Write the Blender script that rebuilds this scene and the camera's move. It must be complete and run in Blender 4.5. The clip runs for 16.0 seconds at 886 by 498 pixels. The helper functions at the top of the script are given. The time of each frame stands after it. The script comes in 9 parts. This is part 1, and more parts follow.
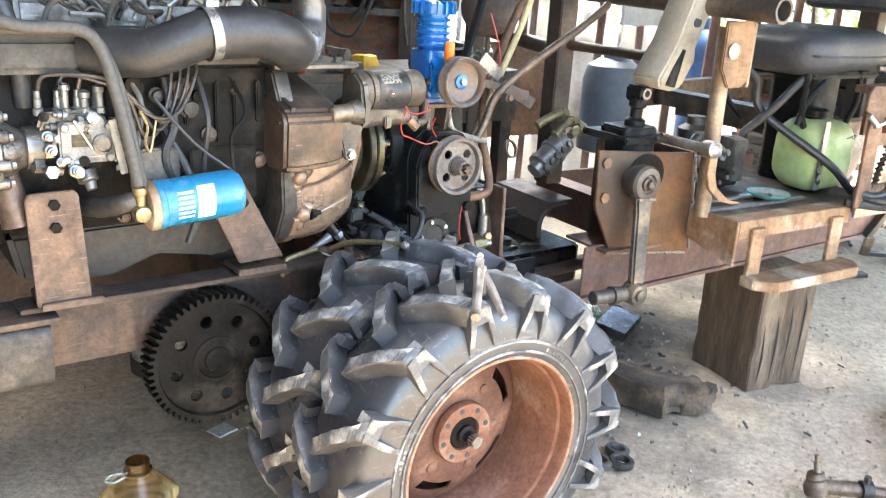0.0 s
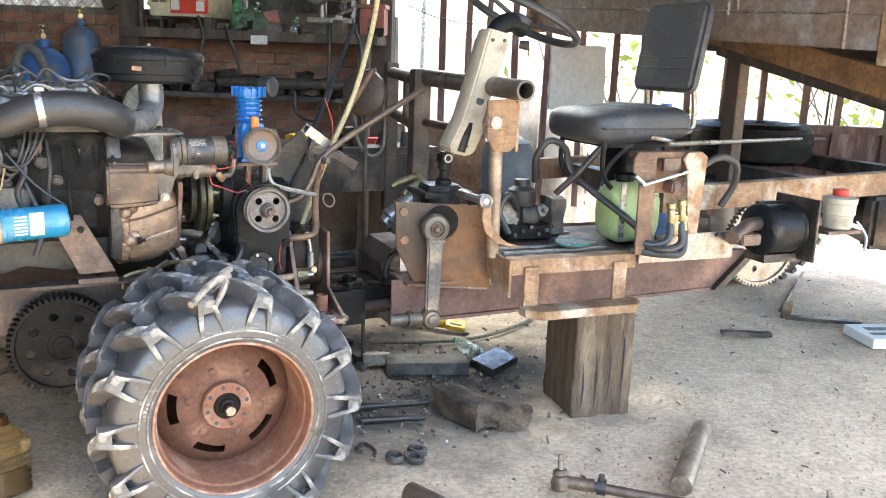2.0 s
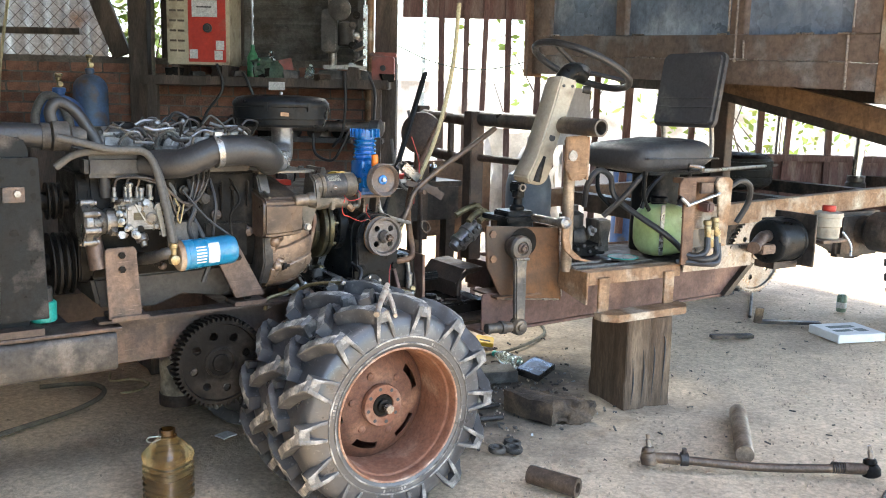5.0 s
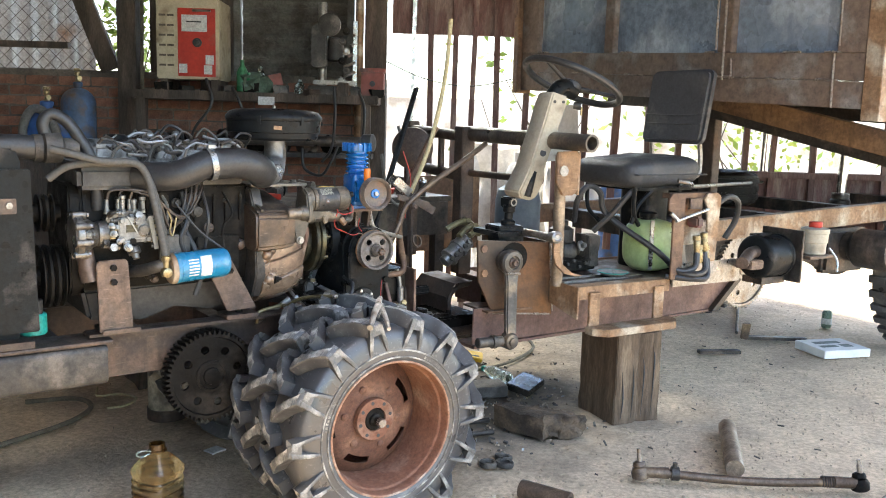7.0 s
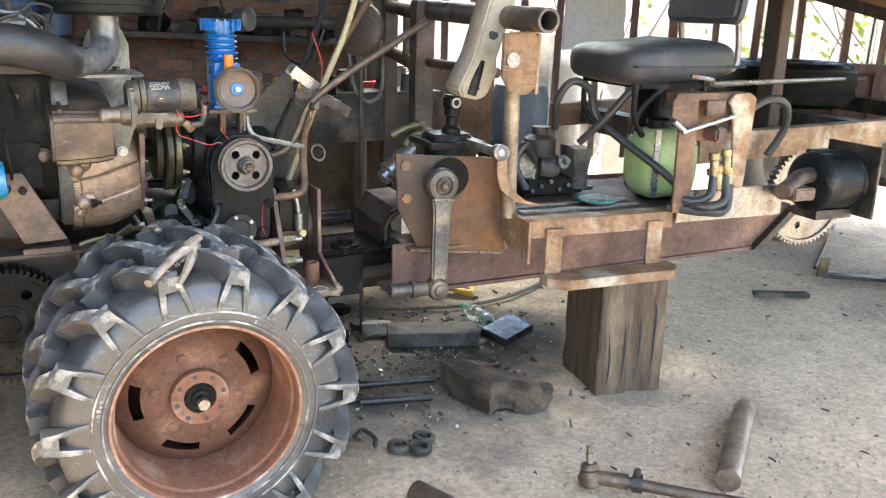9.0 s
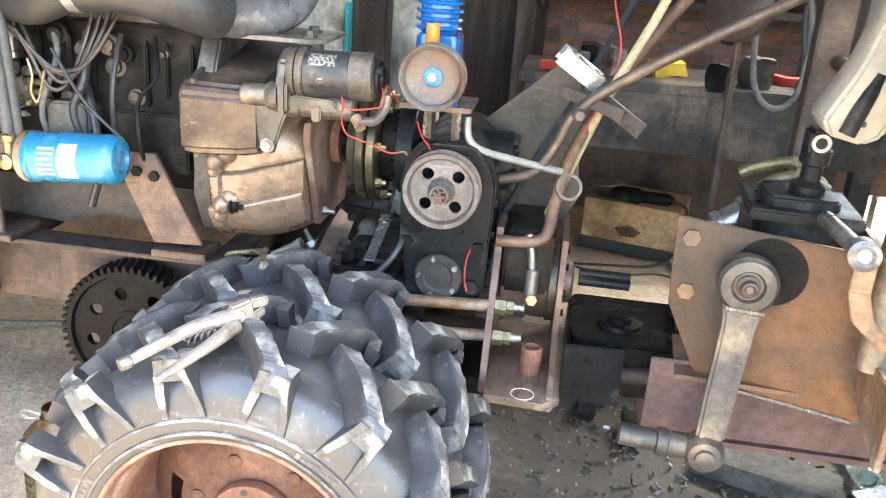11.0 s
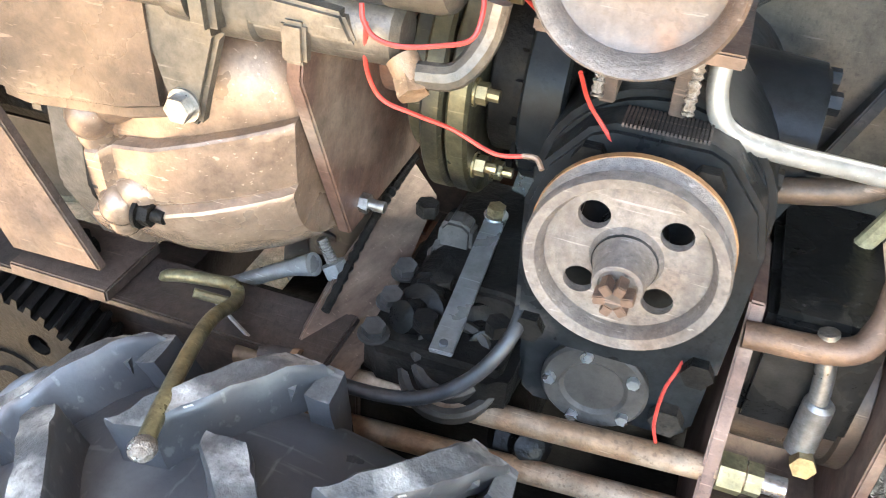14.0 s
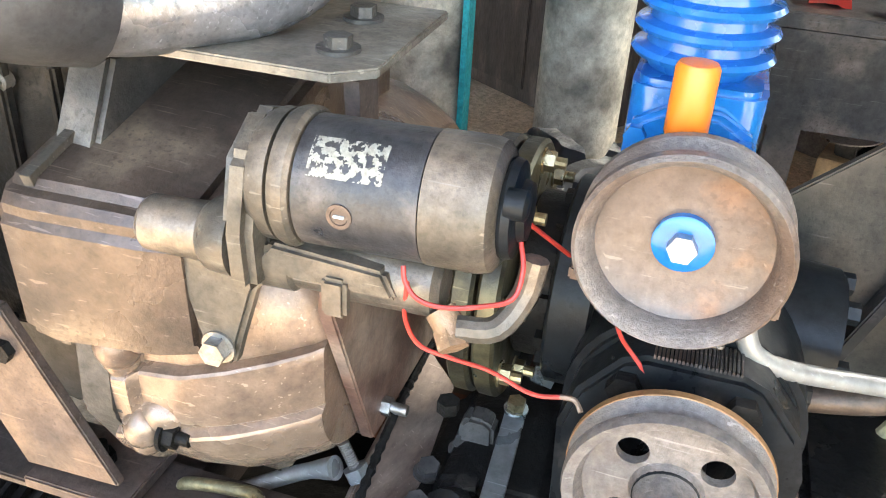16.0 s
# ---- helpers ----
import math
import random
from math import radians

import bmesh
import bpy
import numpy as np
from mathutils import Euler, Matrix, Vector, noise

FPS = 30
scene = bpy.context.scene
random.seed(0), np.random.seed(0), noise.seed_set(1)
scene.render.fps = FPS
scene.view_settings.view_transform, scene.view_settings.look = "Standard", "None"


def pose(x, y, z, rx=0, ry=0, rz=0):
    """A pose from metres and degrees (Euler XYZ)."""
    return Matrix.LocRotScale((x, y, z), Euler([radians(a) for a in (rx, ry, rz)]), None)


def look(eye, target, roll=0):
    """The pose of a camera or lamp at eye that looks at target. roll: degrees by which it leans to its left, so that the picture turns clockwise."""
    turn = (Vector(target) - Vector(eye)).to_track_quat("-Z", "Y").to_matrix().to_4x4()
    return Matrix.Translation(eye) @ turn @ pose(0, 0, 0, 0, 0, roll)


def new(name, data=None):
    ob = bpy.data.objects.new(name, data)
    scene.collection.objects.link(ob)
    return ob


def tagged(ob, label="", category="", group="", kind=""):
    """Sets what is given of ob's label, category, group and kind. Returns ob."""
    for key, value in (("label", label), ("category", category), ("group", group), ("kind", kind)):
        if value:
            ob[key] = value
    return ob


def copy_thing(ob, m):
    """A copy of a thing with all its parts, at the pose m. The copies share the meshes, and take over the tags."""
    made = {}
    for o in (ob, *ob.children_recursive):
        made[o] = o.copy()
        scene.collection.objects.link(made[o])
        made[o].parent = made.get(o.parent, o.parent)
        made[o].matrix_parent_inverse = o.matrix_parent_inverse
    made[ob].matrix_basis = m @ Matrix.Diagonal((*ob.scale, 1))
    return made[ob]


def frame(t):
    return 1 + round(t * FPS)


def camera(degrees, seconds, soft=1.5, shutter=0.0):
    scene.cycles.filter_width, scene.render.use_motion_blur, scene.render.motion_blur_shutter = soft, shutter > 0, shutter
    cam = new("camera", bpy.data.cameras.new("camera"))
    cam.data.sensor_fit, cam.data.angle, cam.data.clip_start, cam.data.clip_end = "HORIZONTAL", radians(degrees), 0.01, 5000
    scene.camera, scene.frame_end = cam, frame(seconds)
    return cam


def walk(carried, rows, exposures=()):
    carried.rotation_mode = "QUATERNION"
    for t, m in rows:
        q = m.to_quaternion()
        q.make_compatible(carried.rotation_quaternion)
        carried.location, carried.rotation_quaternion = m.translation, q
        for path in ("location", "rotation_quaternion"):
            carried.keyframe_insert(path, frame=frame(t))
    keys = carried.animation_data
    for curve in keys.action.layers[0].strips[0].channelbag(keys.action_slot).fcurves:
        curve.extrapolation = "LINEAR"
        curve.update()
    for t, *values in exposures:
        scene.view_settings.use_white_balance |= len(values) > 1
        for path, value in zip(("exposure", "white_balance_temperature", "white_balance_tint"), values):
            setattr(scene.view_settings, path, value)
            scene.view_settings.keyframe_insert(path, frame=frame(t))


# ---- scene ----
cam = camera(54.2, 16.0, soft=1.0, shutter=0.2)
PATH = [
    (0, (-1.068, -1.345, 1.309), (0.064, 0.186, 0.697), 3.39),
    (0.5, (-0.835, -1.654, 1.318), (0.070, 0.060, 0.825), 2.75),
    (1, (-0.653, -1.961, 1.352), (0.204, -0.229, 0.835), 2.50),
    (1.5, (-0.501, -2.152, 1.328), (0.380, -0.420, 0.856), 2.42),
    (2, (-0.540, -2.403, 1.340), (0.355, -0.666, 0.918), 2.16),
    (2.5, (-0.670, -2.491, 1.319), (0.241, -0.749, 0.950), 1.97),
    (3, (-0.864, -2.460, 1.322), (0.036, -0.700, 1.017), -0.24),
    (3.2, (-0.945, -2.447, 1.324), (-0.033, -0.695, 1.010), -0.09),
    (5.3, (-1.455, -2.391, 1.330), (-0.312, -0.782, 1.007), 1.40),
    (5.5, (-1.459, -2.393, 1.328), (-0.316, -0.783, 1.011), 1.36),
    (6, (-1.465, -2.392, 1.329), (-0.300, -0.794, 1.028), 1.50),
    (6.5, (-1.471, -2.390, 1.327), (-0.305, -0.790, 1.041), 1.52),
    (7, (-1.461, -2.381, 1.319), (-0.296, -0.781, 1.032), 1.71),
    (7.5, (-1.288, -2.357, 1.299), (-0.138, -0.774, 0.887), 1.02),
    (8, (-0.986, -2.307, 1.295), (0.138, -0.715, 0.848), 0.34),
    (8.2, (-0.878, -2.267, 1.282), (0.225, -0.671, 0.797), 0.08),
    (10.3, (0.288, -1.550, 1.295), (0.446, 0.351, 0.694), 4.79),
    (10.5, (0.327, -1.472, 1.289), (0.358, 0.432, 0.680), 3.91),
    (11, (0.434, -1.193, 1.290), (0.208, 0.676, 0.614), 4.30),
    (11.5, (0.476, -0.964, 1.293), (0.078, 0.832, 0.507), 5.22),
    (12, (0.428, -0.704, 1.270), (-0.050, 1.030, 0.395), 5.10),
    (12.5, (0.388, -0.504, 1.253), (-0.064, 1.124, 0.183), 5.24),
    (13, (0.412, -0.320, 1.257), (-0.061, 1.276, 0.149), 4.83),
    (13.5, (0.357, -0.218, 1.239), (-0.118, 1.348, 0.089), 5.22),
    (14, (0.254, -0.134, 1.208), (-0.217, 1.392, 0.004), 4.44),
    (14.5, (0.231, -0.106, 1.205), (-0.223, 1.412, -0.015), 3.69),
    (15, (0.221, -0.104, 1.248), (-0.226, 1.456, 0.079), 3.83),
    (15.5, (0.204, -0.098, 1.276), (-0.260, 1.534, 0.218), 3.56),
    (16, (0.197, -0.101, 1.289), (-0.286, 1.559, 0.283), 3.38),
]
walk(cam, [(t, look(eye, target, roll)) for t, eye, target, roll in PATH],
     [(0, 3.56, 7150, 8), (1.2, 3.54, 7100, 8), (2.2, 3.16, 7050, 8), (3.2, 3.0, 7050, 8), (5.5, 2.84, 7050, 8), (8, 2.80, 7250, 8), (10.5, 3.53, 7150, 8), (12.5, 4.05, 7250, 8), (13.5, 4.18, 7350, 8), (14.5, 4.12, 7350, 8), (16, 3.93, 7300, 8)])

# ---- light ----
W_ = bpy.data.worlds.new("sky")
scene.world = W_
W_.use_nodes = True
wn = W_.node_tree.nodes
sky = wn.new("ShaderNodeTexSky")
sky.sky_type, sky.sun_disc = "NISHITA", False
sky.sun_elevation, sky.sun_rotation = radians(74), radians(137)
wn["Background"].inputs["Strength"].default_value = 0.15
W_.node_tree.links.new(sky.outputs[0], wn["Background"].inputs[0])
sun = new("sun", bpy.data.lights.new("sun", "SUN"))
sun.data.energy, sun.data.angle, sun.data.color = 2.6, radians(8), (1, 0.95, 0.87)
sun.matrix_world = look((0, 0, 0), (-math.sin(radians(137)) * math.cos(radians(74)), -math.cos(radians(137)) * math.cos(radians(74)), -math.sin(radians(74))))

# added fill lamp before the header boards, standing in for daylight from the slats
opening = new("back_fill_lamp", bpy.data.lights.new("back_fill_lamp", "AREA"))
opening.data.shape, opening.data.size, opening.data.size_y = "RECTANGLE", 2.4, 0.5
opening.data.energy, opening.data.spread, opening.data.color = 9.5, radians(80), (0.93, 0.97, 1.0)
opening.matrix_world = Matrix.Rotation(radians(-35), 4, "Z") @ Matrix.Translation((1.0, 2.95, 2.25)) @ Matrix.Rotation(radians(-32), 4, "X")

# ---- materials ----
def material(name, base, rough=0.6, metal=0.0, alt=None, alt_amount=0.5, alt_scale=25.0, stain=None, stain_scale=5.0, stain_at=0.55,
             bump=0.15, bump_scale=120.0, rand=0.0, coat=0.0, trans=0.0, emit=0.0, stretch=None, stain_rough=None, grunge=0.4, speck=0.45, spec=0.5, scuff=0.0):
    m = bpy.data.materials.new(name)
    m.use_nodes = True
    nt = m.node_tree
    n, link = nt.nodes, nt.links.new
    b = n["Principled BSDF"]
    tc = n.new("ShaderNodeTexCoord")
    mp = n.new("ShaderNodeMapping")
    link(tc.outputs["Object"], mp.inputs[0])
    if stretch:
        mp.inputs["Scale"].default_value = stretch

    def noise_tex(scale, detail=4.0):
        t = n.new("ShaderNodeTexNoise")
        t.inputs["Scale"].default_value, t.inputs["Detail"].default_value = scale, detail
        link(mp.outputs[0], t.inputs["Vector"])
        return t

    def ramp(src, lo, hi):
        r = n.new("ShaderNodeMapRange")
        r.inputs[1].default_value, r.inputs[2].default_value = lo, hi
        link(src, r.inputs[0])
        return r.outputs[0]

    def mix(fac, a, c):
        x = n.new("ShaderNodeMix")
        x.data_type = "RGBA"
        link(fac, x.inputs[0])
        for val, sock in ((a, x.inputs[6]), (c, x.inputs[7])):
            if isinstance(val, tuple):
                sock.default_value = (*val, 1)
            else:
                link(val, sock)
        return x.outputs[2]

    alt = alt or tuple(v * 0.6 for v in base)
    n1 = noise_tex(alt_scale, 6)
    col = mix(ramp(n1.outputs[0], 0.5 - 0.25, 0.5 + 0.25 / max(alt_amount, 0.01) * 0.5), base, alt)
    rs = None
    if stain:
        n2 = noise_tex(stain_scale, 7)
        rs = ramp(n2.outputs[0], stain_at - 0.06, stain_at + 0.09)
        col = mix(rs, col, stain)
    if grunge:
        g1 = noise_tex(alt_scale * 3.3 + 20, 9)
        g1.inputs["Roughness"].default_value = 0.72
        g2 = n.new("ShaderNodeMapRange")
        g2.inputs[1].default_value, g2.inputs[2].default_value = 0.3, 0.7
        g2.inputs[3].default_value, g2.inputs[4].default_value = 1 - grunge, 1 + grunge
        link(g1.outputs[0], g2.inputs[0])
        gh = n.new("ShaderNodeHueSaturation")
        link(g2.outputs[0], gh.inputs["Value"])
        link(col, gh.inputs["Color"])
        col = gh.outputs[0]
    if speck:
        sp1 = noise_tex(230.0, 3)
        big = noise_tex(6.0, 3)
        sm = n.new("ShaderNodeMath")
        sm.operation = "MULTIPLY"
        link(ramp(sp1.outputs[0], 0.58, 0.66), sm.inputs[0])
        link(ramp(big.outputs[0], 0.35, 0.65), sm.inputs[1])
        sf = n.new("ShaderNodeMath")
        sf.operation = "MULTIPLY"
        sf.inputs[1].default_value = speck
        link(sm.outputs[0], sf.inputs[0])
        col = mix(sf.outputs[0], col, tuple(v * 0.25 for v in base))
    if metal >= 0.3 and grunge > 0.1:
        # dark runs and light scratches
        for scale, lo, hi, amount, tint in (((26, 26, 3.5), 0.57, 0.70, 0.45, tuple(v * 0.35 for v in base)), ((14, 420, 260), 0.64, 0.70, 0.40, tuple(min(v * 1.9 + 0.05, 0.85) for v in base))):
            m2 = n.new("ShaderNodeMapping")
            m2.inputs["Scale"].default_value = scale
            m2.inputs["Rotation"].default_value = (0.3, 0.5, 0.4) if scale[1] > 100 else (0, 0, 0)
            link(tc.outputs["Object"], m2.inputs[0])
            t2 = n.new("ShaderNodeTexNoise")
            t2.inputs["Scale"].default_value, t2.inputs["Detail"].default_value = 1.0, 4.0
            link(m2.outputs[0], t2.inputs["Vector"])
            k2 = n.new("ShaderNodeMath")
            k2.operation = "MULTIPLY"
            k2.inputs[1].default_value = amount
            link(ramp(t2.outputs[0], lo, hi), k2.inputs[0])
            col = mix(k2.outputs[0], col, tint)
    if scuff:
        # pale rubbed scratches at two sizes
        for scale, lo, hi, turn in (((7, 95, 60), 0.62, 0.70, (0.4, 0.7, 0.2)), ((120, 22, 70), 0.64, 0.71, (0.9, 0.1, 1.1))):
            m3 = n.new("ShaderNodeMapping")
            m3.inputs["Scale"].default_value, m3.inputs["Rotation"].default_value = scale, turn
            link(tc.outputs["Object"], m3.inputs[0])
            t3 = n.new("ShaderNodeTexNoise")
            t3.inputs["Scale"].default_value, t3.inputs["Detail"].default_value = 1.0, 5.0
            link(m3.outputs[0], t3.inputs["Vector"])
            k3 = n.new("ShaderNodeMath")
            k3.operation = "MULTIPLY"
            k3.inputs[1].default_value = scuff
            link(ramp(t3.outputs[0], lo, hi), k3.inputs[0])
            col = mix(k3.outputs[0], col, (0.34, 0.33, 0.31))
    if rand:
        oi = n.new("ShaderNodeObjectInfo")
        hs = n.new("ShaderNodeHueSaturation")
        mr = n.new("ShaderNodeMapRange")
        mr.inputs[3].default_value, mr.inputs[4].default_value = 1 - rand, 1 + rand
        link(oi.outputs["Random"], mr.inputs[0])
        link(mr.outputs[0], hs.inputs["Value"])
        link(col, hs.inputs["Color"])
        col = hs.outputs[0]
    link(col, b.inputs["Base Color"])
    b.inputs["Metallic"].default_value = metal
    rr = n.new("ShaderNodeMapRange")
    rr.inputs[1].default_value, rr.inputs[2].default_value = 0.3, 0.7
    rr.inputs[3].default_value, rr.inputs[4].default_value = max(rough - (0.2 if metal >= 0.3 else 0.12), 0.05), min(rough + 0.18, 1)
    link(n1.outputs[0], rr.inputs[0])
    ro = rr.outputs[0]
    if rs is not None and stain_rough is not None:
        mf = n.new("ShaderNodeMix")
        link(rs, mf.inputs[0])
        link(ro, mf.inputs[2])
        mf.inputs[3].default_value = stain_rough
        ro = mf.outputs[0]
    link(ro, b.inputs["Roughness"])
    if bump:
        bt = noise_tex(bump_scale, 5)
        bp = n.new("ShaderNodeBump")
        bp.inputs["Strength"].default_value, bp.inputs["Distance"].default_value = bump, 0.01
        bt.inputs["Roughness"].default_value = 0.65
        link(bt.outputs[0], bp.inputs["Height"])
        link(bp.outputs[0], b.inputs["Normal"])
    b.inputs["Coat Weight"].default_value = coat
    b.inputs["Specular IOR Level"].default_value = spec
    b.inputs["Transmission Weight"].default_value = trans
    if emit:
        link(col, b.inputs["Emission Color"])
        b.inputs["Emission Strength"].default_value = emit
    return m


M = {}
M["dirt"] = material("dirt_floor", (0.63, 0.485, 0.335), 0.95, alt=(0.50, 0.385, 0.265), alt_scale=9, alt_amount=0.6, stain=(0.40, 0.31, 0.22), stain_scale=1.5, stain_at=0.56, bump=0.95, bump_scale=46, speck=0.4, grunge=0.42)
# old oil soaked into the dirt under the joint
nt_ = M["dirt"].node_tree
bs_ = nt_.nodes["Principled BSDF"]
was = bs_.inputs["Base Color"].links[0].from_socket
geo_ = nt_.nodes.new("ShaderNodeNewGeometry")
map_ = nt_.nodes.new("ShaderNodeMapping")
map_.vector_type = "POINT"
map_.inputs["Location"].default_value = (-0.90 / 1.0, -0.88 / 0.85, 0)
map_.inputs["Scale"].default_value = (1 / 1.0, 1 / 0.85, 0)
len_ = nt_.nodes.new("ShaderNodeVectorMath")
len_.operation = "LENGTH"
noi_ = nt_.nodes.new("ShaderNodeTexNoise")
noi_.inputs["Scale"].default_value, noi_.inputs["Detail"].default_value = 6.0, 8.0
add_ = nt_.nodes.new("ShaderNodeMath")
rng_ = nt_.nodes.new("ShaderNodeMapRange")
rng_.inputs[1].default_value, rng_.inputs[2].default_value, rng_.inputs[3].default_value, rng_.inputs[4].default_value = 1.05, 1.75, 0.92, 0.0
mx_ = nt_.nodes.new("ShaderNodeMix")
mx_.data_type = "RGBA"
mx_.inputs[7].default_value = (0.075, 0.063, 0.052, 1)
nt_.links.new(geo_.outputs["Position"], map_.inputs[0])
nt_.links.new(geo_.outputs["Position"], noi_.inputs["Vector"])
nt_.links.new(map_.outputs[0], len_.inputs[0])
nt_.links.new(len_.outputs["Value"], add_.inputs[0])
nt_.links.new(noi_.outputs[0], add_.inputs[1])
nt_.links.new(add_.outputs[0], rng_.inputs[0])
nt_.links.new(rng_.outputs[0], mx_.inputs[0])
nt_.links.new(was, mx_.inputs[6])
nt_.links.new(mx_.outputs[2], bs_.inputs["Base Color"])
M["outside"] = material("outside_ground", (0.42, 0.36, 0.27), 0.95, alt=(0.3, 0.26, 0.18), alt_scale=3, bump=0.4, bump_scale=20)
M["rubber"] = material("rubber", scuff=0.22, base=(0.032, 0.032, 0.035), rough=0.36, spec=0.8, alt=(0.060, 0.060, 0.062), alt_scale=9, stain=(0.14, 0.136, 0.128), stain_scale=9, stain_at=0.65, bump=0.06, bump_scale=70, stain_rough=0.6, grunge=0.16, speck=0.15)
M["lug"] = material("lug_rubber", (0.036, 0.036, 0.039), 0.42, spec=0.75, alt=(0.11, 0.108, 0.103), alt_scale=20, stain=(0.25, 0.235, 0.21), stain_scale=22, stain_at=0.62, bump=0.25, bump_scale=80, stain_rough=0.85)
M["rim"] = material("rusty_rim", (0.20, 0.09, 0.052), 0.75, alt=(0.16, 0.065, 0.037), alt_scale=18, stain=(0.30, 0.19, 0.135), stain_scale=7, stain_at=0.58, bump=0.2)
M["rim_lip"] = material("scuffed_rim_lip", (0.34, 0.19, 0.125), 0.6, 0.2, alt=(0.22, 0.105, 0.062), alt_scale=22, stain=(0.44, 0.33, 0.26), stain_scale=14, stain_at=0.58, bump=0.2)
M["rust"] = material("rusty_steel", (0.165, 0.095, 0.06), 0.6, 0.3, alt=(0.10, 0.06, 0.041), alt_scale=9, stain=(0.23, 0.13, 0.072), stain_scale=6, stain_at=0.56, bump=0.2)
M["rust_bright"] = material("orange_rust_steel", (0.29, 0.185, 0.11), 0.6, 0.35, alt=(0.20, 0.11, 0.058), alt_scale=12, stain=(0.42, 0.36, 0.28), stain_scale=7, stain_at=0.55, bump=0.2)
M["beam"] = material("primed_beam", (0.125, 0.072, 0.062), 0.55, 0.25, alt=(0.085, 0.048, 0.041), alt_scale=10, stain=(0.22, 0.13, 0.10), stain_scale=5, bump=0.12)
M["brown_dark"] = material("dark_brown_steel", (0.06, 0.043, 0.034), 0.55, 0.3, alt=(0.06, 0.045, 0.038), alt_scale=15, stain=(0.10, 0.065, 0.047), stain_scale=7, bump=0.2)
M["copper"] = material("heat_tinted_housing", (0.36, 0.255, 0.18), 0.31, 0.4, alt=(0.16, 0.10, 0.068), alt_scale=7, stain=(0.085, 0.05, 0.035), stain_scale=6, stain_at=0.545, bump=0.12, bump_scale=180)
M["bracket"] = material("scorched_bracket", (0.14, 0.094, 0.072), 0.5, 0.4, alt=(0.10, 0.07, 0.055), alt_scale=16, stain=(0.06, 0.05, 0.045), stain_scale=9, stain_at=0.55, bump=0.15)
M["grease"] = material("greasy_iron", (0.006, 0.0057, 0.0053), 0.40, 0.0, spec=0.08, alt=(0.017, 0.015, 0.013), alt_scale=18, stain=(0.04, 0.034, 0.028), stain_scale=9, stain_at=0.6, bump=0.3, bump_scale=90, stain_rough=0.8)
M["iron_grey"] = material("dusty_cast_iron", (0.05, 0.046, 0.042), 0.5, 0.2, alt=(0.028, 0.026, 0.024), alt_scale=20, stain=(0.11, 0.095, 0.08), stain_scale=9, bump=0.25, bump_scale=90)
M["black_paint"] = material("black_paint", (0.009, 0.0092, 0.010), 0.34, 0.0, spec=0.13, alt=(0.014, 0.0162, 0.017), alt_scale=22, stain=(0.08, 0.07, 0.062), stain_scale=12, stain_at=0.64, bump=0.08, stain_rough=0.8)
M["hose_black"] = material("black_hose", (0.022, 0.022, 0.024), 0.42, alt=(0.036, 0.036, 0.036), alt_scale=30, bump=0.06)
M["hose_grey"] = material("grey_hose", (0.17, 0.165, 0.15), 0.6, alt=(0.11, 0.105, 0.10), alt_scale=25, bump=0.08)
M["alu"] = material("cast_aluminium", (0.21, 0.20, 0.185), 0.38, 0.7, alt=(0.19, 0.175, 0.155), alt_scale=34, stain=(0.07, 0.06, 0.05), stain_scale=22, stain_at=0.55, bump=0.2)
M["steel"] = material("bare_steel", (0.26, 0.245, 0.225), 0.42, 0.8, alt=(0.32, 0.30, 0.28), alt_scale=25, stain=(0.20, 0.15, 0.11), stain_scale=11, stain_at=0.6, bump=0.08)
M["zinc"] = material("zinc_plate", (0.58, 0.60, 0.60), 0.3, 0.85, speck=0.12, grunge=0.18, alt=(0.46, 0.48, 0.48), alt_scale=20, bump=0.06)
M["chrome"] = material("chrome", (0.75, 0.75, 0.74), 0.12, 1.0, alt=(0.6, 0.6, 0.59), alt_scale=12, bump=0.02, grunge=0.06, speck=0)
M["brass"] = material("brass", (0.37, 0.295, 0.165), 0.4, 0.8, alt=(0.26, 0.20, 0.11), alt_scale=30, bump=0.08)
M["pulley"] = material("worn_pulley", (0.205, 0.175, 0.152), 0.55, 0.3, speck=0.35, grunge=0.35, alt=(0.15, 0.122, 0.104), alt_scale=40, stain=(0.13, 0.085, 0.06), stain_scale=9, stain_at=0.6, bump=0.3, bump_scale=260)
M["filter_blue"] = material("blue_filter_paint", (0.012, 0.20, 0.36), 0.25, 0.0, speck=0.12, grunge=0.18, alt=(0.01, 0.14, 0.27), alt_scale=15, stain=(0.10, 0.25, 0.38), stain_scale=14, stain_at=0.62, bump=0.04, coat=0.3)
M["comp_blue"] = material("compressor_blue", (0.003, 0.15, 0.42), 0.22, 0.1, speck=0.12, grunge=0.18, alt=(0.003, 0.075, 0.26), alt_scale=18, stain=(0.01, 0.12, 0.42), stain_scale=12, bump=0.06, coat=0.4)
M["bottle_blue"] = material("gas_bottle_blue", (0.05, 0.15, 0.42), 0.5, 0.1, speck=0.12, grunge=0.18, alt=(0.035, 0.08, 0.18), alt_scale=10, stain=(0.12, 0.12, 0.12), stain_scale=8, stain_at=0.6, bump=0.06)
M["bottle_dull"] = material("gas_bottle_grey", (0.09, 0.17, 0.33), 0.55, 0.1, speck=0.12, grunge=0.18, alt=(0.08, 0.09, 0.09), alt_scale=10, stain=(0.16, 0.11, 0.08), stain_scale=8, bump=0.06)
M["orange"] = material("orange_plastic", (0.85, 0.20, 0.02), 0.4, alt=(0.75, 0.16, 0.015), alt_scale=12, bump=0.03, grunge=0.06, speck=0)
